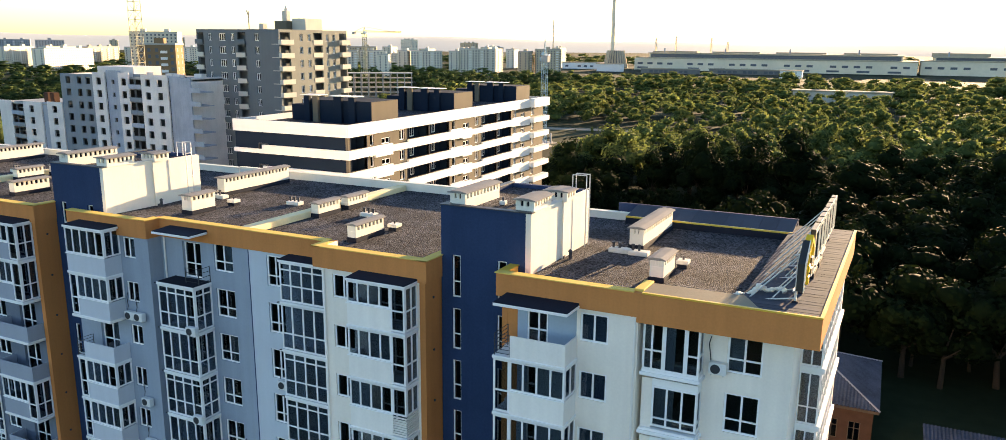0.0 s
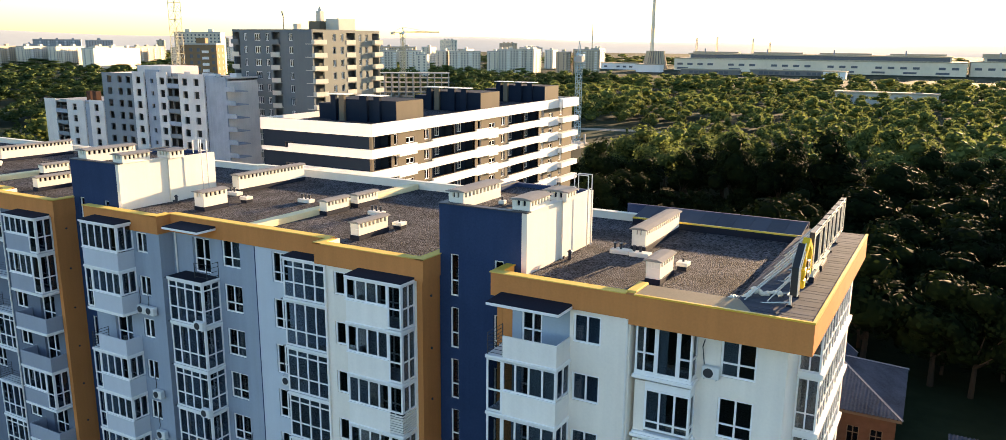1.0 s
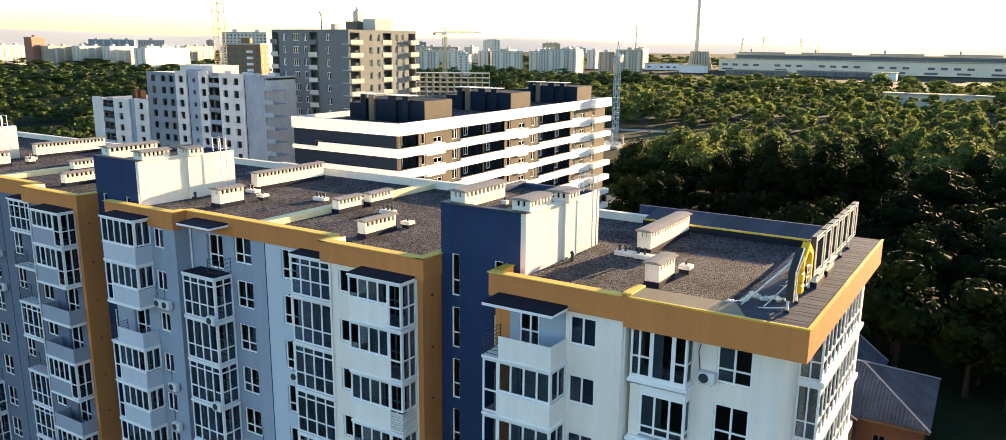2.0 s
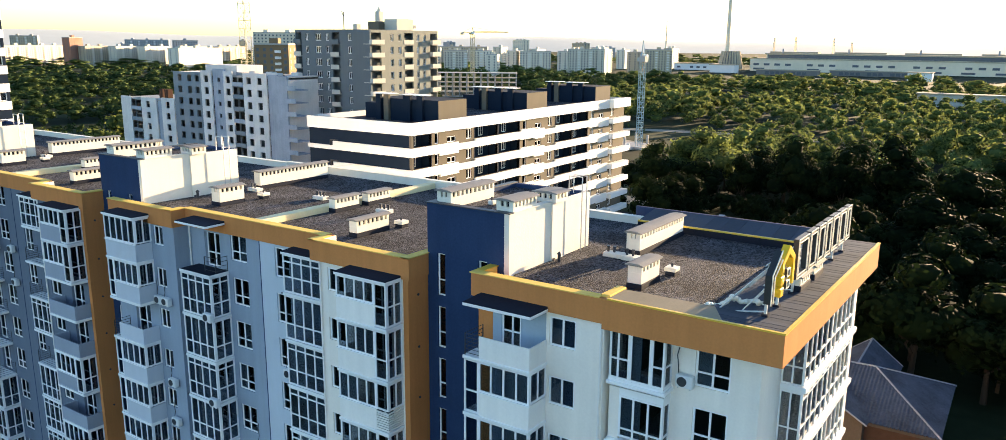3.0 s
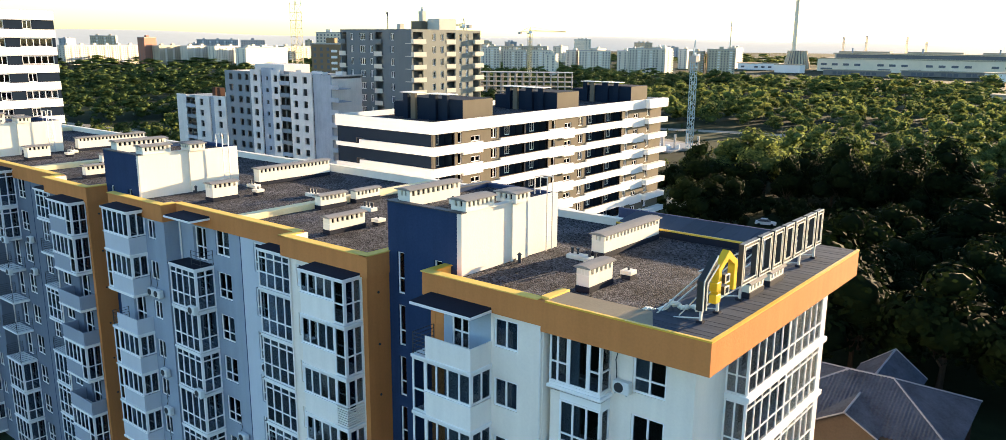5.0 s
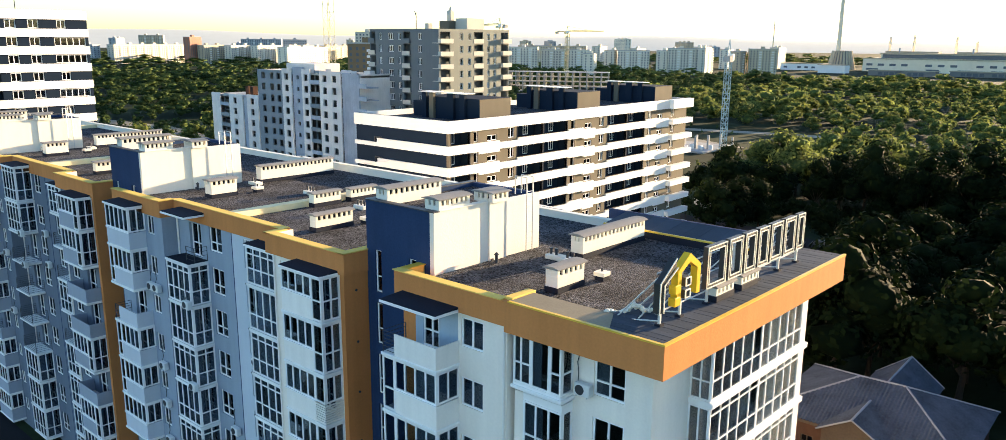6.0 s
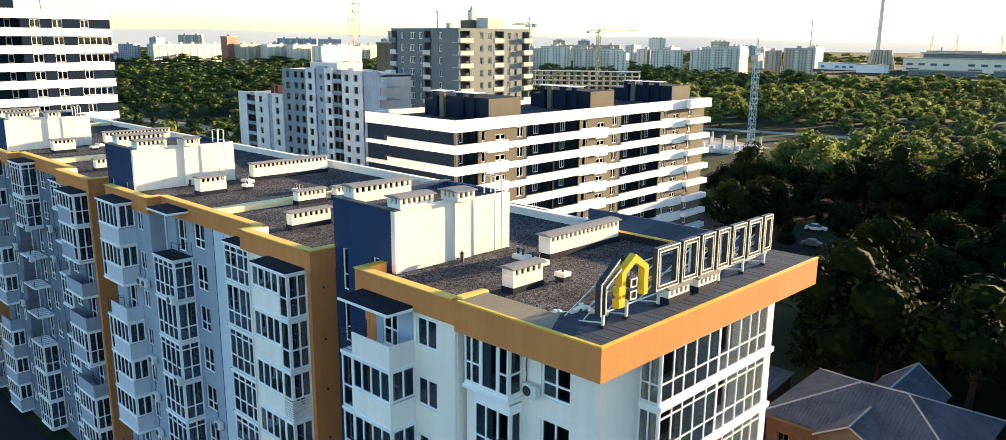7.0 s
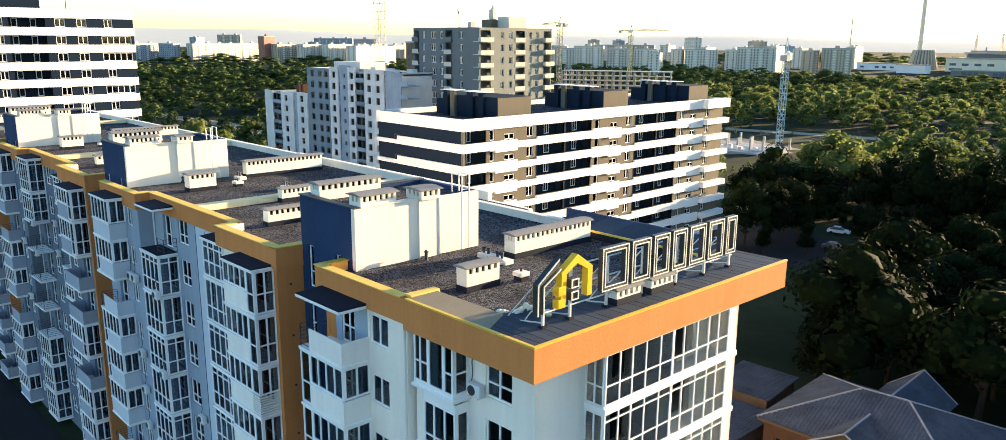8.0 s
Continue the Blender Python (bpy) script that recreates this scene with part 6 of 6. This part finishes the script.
    mb.box(x0 + 0.02, x1 - 0.02, y0 + 0.05, y0 + 0.12, e - 0.3, e - 0.04)
    mb.box(x0 + 0.02, x0 + 0.1, y0 + 0.121, y1, e - 0.3, e - 0.04)
    part("eave_board", mb, WOOD, h)


brick_house()


def shed(x0, x1, y0, y1, z0, z1, label):
    s = thing("shed", ((x0 + x1) / 2, (y0 + y1) / 2, 0), label, "shed", "sheds")
    mb = Mesh()
    slope(mb, (x0, y0, z0), (x1, y0, z0), (x0, y1, z1), (x1, y1, z1))
    part("roof_slope", mb, SLATE, s)
    mb = Mesh()
    mb.poly([(x0 + 0.3, y0 + 0.3, 0), (x1 - 0.3, y0 + 0.3, 0), (x1 - 0.3, y1 - 0.3, 0), (x0 + 0.3, y1 - 0.3, 0), (x0 + 0.3, y0 + 0.3, z0), (x1 - 0.3, y0 + 0.3, z0), (x1 - 0.3, y1 - 0.3, z1 - 0.1), (x0 + 0.3, y1 - 0.3, z1 - 0.1)],
            [(0, 1, 5, 4), (1, 2, 6, 5), (2, 3, 7, 6), (3, 0, 4, 7)])
    part("wall", mb, WOOD, s)


shed(-22, -15.5, 74, 83, 3.4, 3.0, "low shed with a grey corrugated roof")
shed(-24, -17.5, 84.5, 91, 3.2, 3.8, "lean-to with a rusty corrugated roof beside the house")
shed(6, 14, 72, 80, 3.0, 3.6, "dark board shed with a corrugated roof")
shed(15.5, 22, 71, 79, 2.8, 3.4, "dark board shed with a sagging roof")


# ---- cars on the yard before the wood ----
DARKW = mat("far_dark_panes", (0.09, 0.10, 0.12), 0.3, var=0.2, bump=0)
CARW = mat("white_car_paint", (0.75, 0.75, 0.74), 0.3, var=0.04, bump=0)
CARD = mat("dark_car_paint", (0.06, 0.07, 0.09), 0.3, var=0.04, bump=0)
TYRE = mat("tyre_rubber", (0.02, 0.02, 0.02), 0.9, var=0.1)


def car(x, y, turn, paint, label):
    """A parked saloon: shaped body, glazed cabin, four wheels."""
    ob = new("car")
    ob.location, ob.rotation_euler = (x, y, 0.08), (0, 0, radians(turn))
    tagged(ob, label, "car", "parked cars")
    origin[ob.name] = (Vector((0, 0, 0)), False)
    prof = [(-2.15, 0.35), (2.15, 0.35), (2.2, 0.62), (2.0, 0.82), (1.1, 0.92), (-1.6, 0.95), (-2.1, 0.88), (-2.2, 0.6)]
    roof = [(1.05, 0.93), (0.35, 1.42), (-1.0, 1.45), (-1.7, 0.96)]
    for nm, line, w, m in (("body", prof, 0.86, paint), ("cabin", roof, 0.74, DARKW)):
        n = len(line)
        mb = Mesh()
        mb.poly([(px, -w, pz) for px, pz in line] + [(px, w, pz) for px, pz in line],
                [tuple(range(n)), tuple(range(2 * n - 1, n - 1, -1))] + [(i, n + i, n + (i + 1) % n, (i + 1) % n) for i in range(n)])
        part(nm, mb, m, ob)
    mb = Mesh()
    mb.box(-0.98, 0.33, -0.7, 0.7, 1.452, 1.5, 0.02)
    part("roof", mb, paint, ob)
    for px in (-1.35, 1.35):
        for py in (-0.8, 0.8):
            mb = Mesh()
            mb.tube((px, py - 0.1, 0.31), (px, py + 0.1, 0.31), 0.31, 12)
            part("wheel", mb, TYRE, ob)


car(-49, 173.5, 15, CARW, "white saloon car parked before the wood")
car(-30.5, 172.5, 80, CARW, "white saloon car parked under the trees")
car(-44, 160, 10, CARD, "dark saloon car parked on the yard")
car(-38.5, 160.6, 8, CARD, "dark grey saloon car parked on the yard")

# ---- cranes, building site ----
CRANEB = mat("pale_blue_crane_steel", (0.30, 0.42, 0.47), 0.5, metal=0.2, var=0.1)
CRANEY = mat("pale_yellow_crane_steel", (0.50, 0.45, 0.30), 0.5, metal=0.2, var=0.1)


def crane(x, y, h, w, material, jib, label, peak=6.0, t=0.16):
    c = thing("tower_crane", (x, y, 0), label, "tower crane", "tower cranes")
    mb = Mesh()
    mb.box(x - w * 1.2, x + w * 1.2, y - w * 1.2, y + w * 1.2, 0, 0.8)
    part("footing", mb, CONC, c)
    for sx in (-1, 1):
        for sy in (-1, 1):
            mb = Mesh()
            mb.tube((x + sx * w / 2, y + sy * w / 2, 0.8), (x + sx * w / 2, y + sy * w / 2, h), t, 4)
            part("mast_leg", mb, material, c)
    mb = Mesh()
    k, z = 0, 0.8
    while z + w < h:
        q = [(x - w / 2, y - w / 2), (x + w / 2, y - w / 2), (x + w / 2, y + w / 2), (x - w / 2, y + w / 2)]
        for i in range(4):
            a, b = q[i], q[(i + 1) % 4]
            if k % 2:
                a, b = b, a
            mb.tube((*a, z), (*b, z + w), t * 0.6, 4)
            mb.tube((*a, z), (*b, z), t * 0.6, 4)
        z += w
        k += 1
    tagged(part("mast_lacing", mb, material, c), kind="stuff")
    mb = Mesh()
    mb.box(x - w * 0.8, x + w * 0.8, y - w * 0.8, y + w * 0.8, h, h + 1.2)
    part("slewing_ring", mb, material, c)
    mb = Mesh()
    mb.box(x + w * 0.4, x + w * 1.3, y - w * 1.1, y - w * 0.2, h + 0.2, h + 2.4, 0.1)
    part("cab", mb, BANDW, c)
    mb = Mesh()
    for sx in (-1, 1):
        mb.tube((x + sx * w * 0.4, y, h + 1.2), (x, y, h + peak), t, 4)
    part("peak", mb, material, c)
    if jib:
        jx, jy = jib
        ln = math.hypot(jx, jy)
        px, py = -jy / ln * 0.6, jx / ln * 0.6
        mb = Mesh()
        zt = h + 1.8
        for a, b, dz in ((px, py, 0), (-px, -py, 0), (0, 0, 1.1)):
            mb.tube((x + a, y + b, zt + dz), (x + jx + a, y + jy + b, zt + dz * 0.4), t * 0.7, 4)
        n = 18
        for i in range(n):
            s, e = i / n, (i + 1) / n
            mb.tube((x + jx * s + px, y + jy * s + py, zt), (x + jx * e, y + jy * e, zt + 1.0), t * 0.4, 4)
            mb.tube((x + jx * s - px, y + jy * s - py, zt), (x + jx * e, y + jy * e, zt + 1.0), t * 0.4, 4)
        part("jib", mb, material, c)
        mb = Mesh()
        mb.tube((x, y, h + peak), (x + jx * 0.7, y + jy * 0.7, zt + 0.8), t * 0.4, 4)
        mb.tube((x, y, h + peak), (x - jx * 0.25, y - jy * 0.25, zt + 0.4), t * 0.4, 4)
        part("tie_bar", mb, material, c)
        mb = Mesh()
        mb.tube((x, y, zt), (x - jx * 0.28, y - jy * 0.28, zt), t, 4)
        mb.box(x - jx * 0.28 - 1.2, x - jx * 0.28 + 1.2, y - jy * 0.28 - 1.2, y - jy * 0.28 + 1.2, zt - 2, zt)
        part("counterweight", mb, CONC, c)
    return c


crane(-115.8, 277.5, 32.0, 1.8, CRANEB, (-12, 26), "pale blue lattice tower crane at the building site", 7.6, 0.12)
crane(-194.5, 165.0, 62.0, 2.4, CRANEY, (-10, 30), "pale yellow lattice tower crane behind the panel building", 6.0, 0.10)
crane(-330, 400, 46, 2.4, CRANEY, (-28, 14), "distant yellow tower crane among far flats", 6.0, 0.24)
crane(-395, 560, 44, 2.6, CRANEY, (24, 18), "far tower crane over the housing estate", 6.0, 0.28)

for i in range(7):
    for j in range(3):
        x, y = -146 + 4.4 * i + 1.2 * j, 268 + 7.5 * j + 0.9 * i
        if (i * 3 + j) % 5 == 4:
            continue
        mb = Mesh()
        mb.box(x - 0.35, x + 0.35, y - 0.35, y + 0.35, 0, 4.0 + (i * 7 + j * 3) % 3 * 0.5, 0.03)
        whole("concrete_column", mb, CONC, "bare concrete column standing on the building site", "column", "columns of the new building")


def fence(pts, h):
    """Pale concrete fence panels between posts."""
    ob = thing("fence", (*pts[0], 0), "pale concrete panel fence at the edge of the wood", "fence")
    for a, b in zip(pts, pts[1:]):
        a, b = Vector((*a, 0)), Vector((*b, 0))
        n = max(1, round((b - a).length / 2.6))
        for k in range(n):
            p, q = a.lerp(b, k / n), a.lerp(b, (k + 1) / n)
            d = (q - p).normalized()
            s = Vector((-d.y, d.x, 0))
            p1, q1 = p + d * 0.1, q - d * 0.1
            mb = Mesh()
            mb.prism([tuple((v + s * o).xy) for v, o in ((p1, -0.05), (q1, -0.05), (q1, 0.05), (p1, 0.05))], 0.05, h - 0.1 * (k % 3))
            part("fence_panel", mb, FENCEM, ob)
            mb = Mesh()
            mb.box(p.x - 0.09, p.x + 0.09, p.y - 0.09, p.y + 0.09, 0, h + 0.1)
            part("fence_post", mb, CONC, ob)


for i in range(14):
    x, y = -147 + 2.1 * i + (i % 3) * 0.6, 267.2 + 0.35 * i + (i % 2) * 1.1
    h = 0.9 + 0.35 * (i * 5 % 3)
    mb = Mesh()
    for k in range(3):
        mb.box(x + 0.04 * (k % 2), x + 1.3, y, y + 1.0 - 0.05 * (k % 2), 0.7 + h * k / 3, 0.7 + h * (k + 1) / 3 - 0.03, 0.02)
    whole("block_stack", mb, BANDW, "stack of pale concrete blocks on the foundation slab", "block stack", "stacks of concrete blocks")
FENCEM = mat("pale_fence_concrete", (0.32, 0.31, 0.29), 0.9, var=0.2, scale=0.6, streak=0.1, each=0.3)
fence([(-76, 180.6), (-66, 179.6), (-57.6, 178.6)], 1.9)
mb = Mesh()
mb.box(-150, -117, 265, 290, 0.0, 0.7, 0.05)
whole("foundation_slab", mb, CONC, "concrete foundation slab of a new building", "foundation")


# ---- the far town ----
FARW = mat("far_pale_wall", (0.70, 0.62, 0.50), 0.9, var=0.10, scale=0.05, fine=0.5, bump=0, each=0.25)
FARB = mat("far_red_wall", (0.34, 0.16, 0.11), 0.9, var=0.10, scale=0.05, fine=0.5, bump=0, each=0.2)
FARG = mat("far_grey_wall", (0.34, 0.36, 0.38), 0.9, var=0.10, scale=0.05, fine=0.5, bump=0, each=0.2)
FARO = mat("far_ochre_wall", (0.52, 0.43, 0.31), 0.9, var=0.10, scale=0.05, fine=0.5, bump=0, each=0.2)
FARD = mat("far_grey_brown_wall", (0.20, 0.19, 0.18), 0.9, var=0.12, scale=0.05, fine=0.5, bump=0)
FARN = mat("far_brown_wall", (0.22, 0.15, 0.09), 0.9, var=0.12, scale=0.05, fine=0.5, bump=0)


def far_flats(x, y, length, depth, storeys, turn, material, label, bays=True):
    """A distant slab of flats: wall, parapet, window rows and balcony stacks, turned about its middle."""
    b = new("apartment_building")
    b.location, b.rotation_euler = (x, y, 0), (0, 0, radians(turn))
    tagged(b, label, "apartment building", "flats of the far town")
    origin[b.name] = (Vector((0, 0, 0)), False)
    h = storeys * 2.9 + 1.2
    mb = Mesh()
    mb.box(-length / 2, length / 2, -depth / 2, depth / 2, 0, h)
    part("wall", mb, material, b)
    mb = Mesh()
    mb.box(-length / 2 - 0.2, length / 2 + 0.2, -depth / 2 - 0.2, depth / 2 + 0.2, h + 0.001, h + 0.7)
    part("roof", mb, CONC, b)
    mb = Mesh()
    n = int(length / 3.4)
    for k in range(storeys):
        for i in range(n):
            xx = -length / 2 + (i + 0.5) * length / n
            if bays and i % 4 == 3:
                continue
            for s in (-1, 1):
                mb.box(xx - 0.7, xx + 0.7, s * depth / 2 - 0.06, s * depth / 2 + 0.06, 1.0 + 2.9 * k, 2.6 + 2.9 * k)
        for s in (-1, 1):
            for j in range(2):
                yy = -depth / 4 + j * depth / 2
                mb.box(s * length / 2 - 0.06, s * length / 2 + 0.06, yy - 0.8, yy + 0.8, 1.0 + 2.9 * k, 2.6 + 2.9 * k)
    tagged(part("glazing", mb, DARKW, b), kind="stuff")
    if bays:
        mb = Mesh()
        for i in range(3, n, 4):
            xx = -length / 2 + (i + 0.5) * length / n
            for k in range(storeys):
                mb.box(xx - 1.4, xx + 1.4, -depth / 2 - 1.2, -depth / 2 + 0.01, 0.3 + 2.9 * k, 1.5 + 2.9 * k)
        tagged(part("balcony_relief", mb, BANDW, b), kind="stuff")
    for i in range(max(1, n // 6)):
        mb = Mesh()
        xx = -length / 2 + (i + 0.5) * length / max(1, n // 6)
        mb.box(xx - 2.2, xx + 2.2, -2, 2, h + 0.7, h + 3.2)
        part("lift_hut", mb, material, b)
    return b


r = random.Random(5)
W, S = "pale distant block of flats beyond the woods", "tall distant block of flats"
# right-hand estate
for i in range(12):
    s = i / 11
    far_flats(-662 + 280 * s + r.uniform(-4, 4), 742 + 182 * s + r.uniform(-18, 18), r.uniform(24, 44), 13, r.choice((9, 9, 10)), r.choice((32, 32, 100, 106)), r.choice((FARW, FARW, FARW, FARO)), W)
for i in range(12):
    s = i / 11
    far_flats(-930 + 450 * s + r.uniform(-10, 10), 880 + 270 * s + r.uniform(-20, 60), r.uniform(30, 60), 13, r.choice((9, 9, 10)), r.choice((30, 102, 106)), r.choice((FARW, FARW, FARO, FARW)), W)
# left-hand estate
for a, b, storeys, m, label, bays in ((0.0, 0.085, 9, FARW, W, True), (0.09, 0.15, 9, FARO, W, True), (0.155, 0.235, 9, FARW, W, True), (0.24, 0.30, 9, FARG, W, True), (0.376, 0.536, 9, FARW, "long cream slab of flats beyond the woods", True),
                                      (0.540, 0.5685, 13, FARB, "tall red-brown block of flats", False), (0.570, 0.624, 9, FARO, W, True), (0.631, 0.69, 9, FARW, W, True), (0.691, 0.757, 9, FARW, W, True),
                                      (0.77, 0.84, 9, FARW, W, True), (0.85, 0.93, 9, FARO, W, True), (0.94, 1.0, 9, FARW, W, True)):
    length = 811 * (b - a) - 0.8
    far_flats(-1300 + 345 * a - 0.13 * length - 6.3, 330 + 520 * a + 0.483 * length - 1.7, length, 13, storeys, 105, m, label, bays)
for x, y, length in ((-1205, 505, 30), (-1192, 540, 26)):
    far_flats(x, y, length, 13, 9, 20, FARG, "grey shaded block of flats beyond the woods", False)
far_flats(-1090, 775, 36, 20, 12, 56.4, FARG, "tall grey block rising behind the white one", False)
far_flats(-500, 745, 12, 12, 8, 108, FARW, "narrow bright white block of flats", False)
for i in range(12):
    s = i / 11
    far_flats(-1700 + 900 * s, 700 + 950 * s + r.uniform(-60, 120), r.uniform(40, 90), 14, r.choice((9, 9, 12, 14)), 50 + r.choice((0, 90)), r.choice((FARW, FARG, FARO)), W)
far_flats(-310.6, 276.5, 17, 12, 12, 30, FARN, "brown brick block of flats with pale balconies", True)
far_flats(-605.5, 534.6, 42, 14, 15, 30, FARW, "pale grey unfinished block behind the brown one", False)
far_flats(-868, 633, 80, 16, 9, 105, FARW, "broad white block of flats at the edge of the woods", False)


def concrete_frame(x, y, turn):
    """A half-built concrete frame: slabs and columns."""
    b = new("concrete_frame_building")
    b.location, b.rotation_euler = (x, y, 0), (0, 0, radians(turn))
    tagged(b, "half-built grey concrete frame of a low building", "unfinished building")
    origin[b.name] = (Vector((0, 0, 0)), False)
    for k in range(6):
        mb = Mesh()
        mb.box(-38, 38, -8, 8, 3.3 * k, 3.3 * k + 0.35)
        part("floor_slab", mb, CONC, b)
        mb = Mesh()
        if k < 5:
            for i in range(16):
                for yy in (-7.5, 0, 7.5):
                    xx = -37.5 + 5 * i
                    mb.box(xx - 0.35, xx + 0.35, yy - 0.35, yy + 0.35, 3.3 * k + 0.351, 3.3 * k + 3.299)
            tagged(part("column_grid", mb, CONC, b), kind="stuff")


concrete_frame(-338, 470, 32)

# ---- works, chimneys and hills on the horizon ----
# Works walls made paler and warmer in colour for the haze before them.
PLANT = mat("hazed_works_wall", (0.82, 0.69, 0.52), 0.9, var=0.12, scale=0.03, fine=0.3, bump=0)


def works(x0, x1, y, depth, h, label, rows=(), wall=None, lights=0.0, tiers=()):
    """A factory hall: wall, eaves, rows (sill, height, width, gap) of openings, set-back tiers (setback, depth, top, glazed height) and roof lights."""
    b = thing("factory", ((x0 + x1) / 2, y, 0), label, "factory", "halls of the works")
    mb = Mesh()
    mb.box(x0, x1, y, y + depth, 0, h)
    part("hall", mb, wall or PLANT, b)
    mb = Mesh()
    mb.box(x0 - 1, x1 + 1, y - 1, y + depth + 1, h + 0.01, h + 0.8)
    part("eaves", mb, FELT, b)
    for z, t, w, gap in rows:
        x, k = x0 + 5, 0
        while x + w < x1 - 4:
            if (k * 7 + int(z)) % 9 > 1:
                mb = Mesh()
                mb.box(x, x + w, y - 0.4, y - 0.01, z, z + t)
                part("window", mb, DARKW, b)
            x += w + gap
            k += 1
    base = h + 0.81
    for back, dp, top, glazed in tiers:
        mb = Mesh()
        mb.box(x0 + back, x1 - back, y + back, y + back + dp, base, top)
        part("upper_hall", mb, wall or PLANT, b)
        mb = Mesh()
        mb.box(x0 + back + 2, x1 - back - 2, y + back - 0.5, y + back - 0.01, base + 0.5, base + 0.5 + glazed)
        part("window_band", mb, DARKW, b)
        mb = Mesh()
        mb.box(x0 + back - 2, x1 - back + 2, y + back - 2, y + back + dp, top + 0.01, top + 1.2)
        part("eaves", mb, FELT, b)
        base = top + 1.21
    if lights:
        n = int((x1 - x0) / 85)
        for i in range(n):
            xa = x0 + 14 + i * (x1 - x0 - 16) / n
            mb = Mesh()
            mb.box(xa, xa + (x1 - x0) / n * 0.72, y + depth * 0.55, y + depth * 0.75, base, base + lights)
            part("roof_light", mb, FELT, b)
            mb = Mesh()
            mb.tube((xa + 20, y + depth * 0.5, base), (xa + 20, y + depth * 0.5, base + 6.5), 1.0, 8)
            part("roof_cowl", mb, FARG, b)


FELT = mat("weathered_roof_felt", (0.44, 0.36, 0.26), 0.9, var=0.15, scale=0.05, fine=0.5, bump=0)
works(-352, 30, 1195, 90, 17, "long pale factory hall with set-back glazed upper tiers", [(8, 3.0, 8, 7), (2, 2.5, 16, 22)], None, 2.2, [(18, 55, 24, 5.0)])
works(34, 420, 1215, 90, 18, "long pale factory hall with roof monitors", [(8, 3.0, 8, 7)], None, 4.5, [(16, 60, 23, 3.5)])
works(-455, -395, 1160, 24, 9, "low white workshop beside the chimney", [(3, 2.5, 5, 5)], BANDW)
works(-372, -338, 1080, 18, 10, "white domed-roof store of the works", [], BANDW)
works(-300, -225, 1050, 14, 6, "dark open shed of the works", [(1, 3.5, 5, 1.5)], FARD)
works(-218, -120, 1085, 14, 6, "dark open shed of the works beside a pale store", [(1, 3.5, 5, 1.5)], FARD)
works(-116, -92, 980, 14, 9, "small white hall among trees", [(3, 2, 3, 3)], BANDW)
works(-60, 2, 588, 10, 7.5, "low grey-brown building among the trees", [(4, 1.4, 2, 2.5)], TANL)


def chimney(x, y, h, r0, r1, label, banded=False):
    c = thing("chimney_stack", (x, y, 0), label, "chimney stack", "chimneys of the works")
    n = 10
    for k in range(n):
        a, b = k / n, (k + 1) / n
        mb = Mesh()
        mb.tube((x, y, h * a), (x, y, h * b), r0 + (r1 - r0) * a, 14, r0 + (r1 - r0) * b)
        part("shaft_ring", mb, FARB if banded and k % 2 else PLANT, c)


chimney(-402, 1240, 170, 3.4, 2.0, "very tall grey chimney stack", False)
chimney(-348, 1300, 48, 2.0, 1.6, "slim pale chimney of the works")
chimney(-318, 1310, 50, 2.0, 1.6, "slim pale chimney of the works")
chimney(-262, 1310, 48, 2.0, 1.6, "slim pale chimney of the works")
chimney(-240, 1330, 42, 2.0, 1.6, "slim pale chimney of the works")
chimney(-560, 1380, 78, 1.6, 0.8, "far slim chimney on the horizon")
ct = thing("cooling_tower", (-398, 1245, 0), "squat ribbed grey cooling tower of the works", "cooling tower")
mb = Mesh()
mb.tube((-398, 1245, 0), (-398, 1245, 27), 18.4, 24, 12.4)
part("shell", mb, FARD, ct)
for k in range(24):
    a = 2 * math.pi * k / 24
    mb = Mesh()
    mb.tube((-398 + 19 * math.cos(a), 1245 + 19 * math.sin(a), 0), (-398 + 13 * math.cos(a), 1245 + 13 * math.sin(a), 27), 1.6, 6, 1.2)
    part("rib", mb, FARO, ct)

# Haze is put into the hills as a pale, faintly glowing colour.
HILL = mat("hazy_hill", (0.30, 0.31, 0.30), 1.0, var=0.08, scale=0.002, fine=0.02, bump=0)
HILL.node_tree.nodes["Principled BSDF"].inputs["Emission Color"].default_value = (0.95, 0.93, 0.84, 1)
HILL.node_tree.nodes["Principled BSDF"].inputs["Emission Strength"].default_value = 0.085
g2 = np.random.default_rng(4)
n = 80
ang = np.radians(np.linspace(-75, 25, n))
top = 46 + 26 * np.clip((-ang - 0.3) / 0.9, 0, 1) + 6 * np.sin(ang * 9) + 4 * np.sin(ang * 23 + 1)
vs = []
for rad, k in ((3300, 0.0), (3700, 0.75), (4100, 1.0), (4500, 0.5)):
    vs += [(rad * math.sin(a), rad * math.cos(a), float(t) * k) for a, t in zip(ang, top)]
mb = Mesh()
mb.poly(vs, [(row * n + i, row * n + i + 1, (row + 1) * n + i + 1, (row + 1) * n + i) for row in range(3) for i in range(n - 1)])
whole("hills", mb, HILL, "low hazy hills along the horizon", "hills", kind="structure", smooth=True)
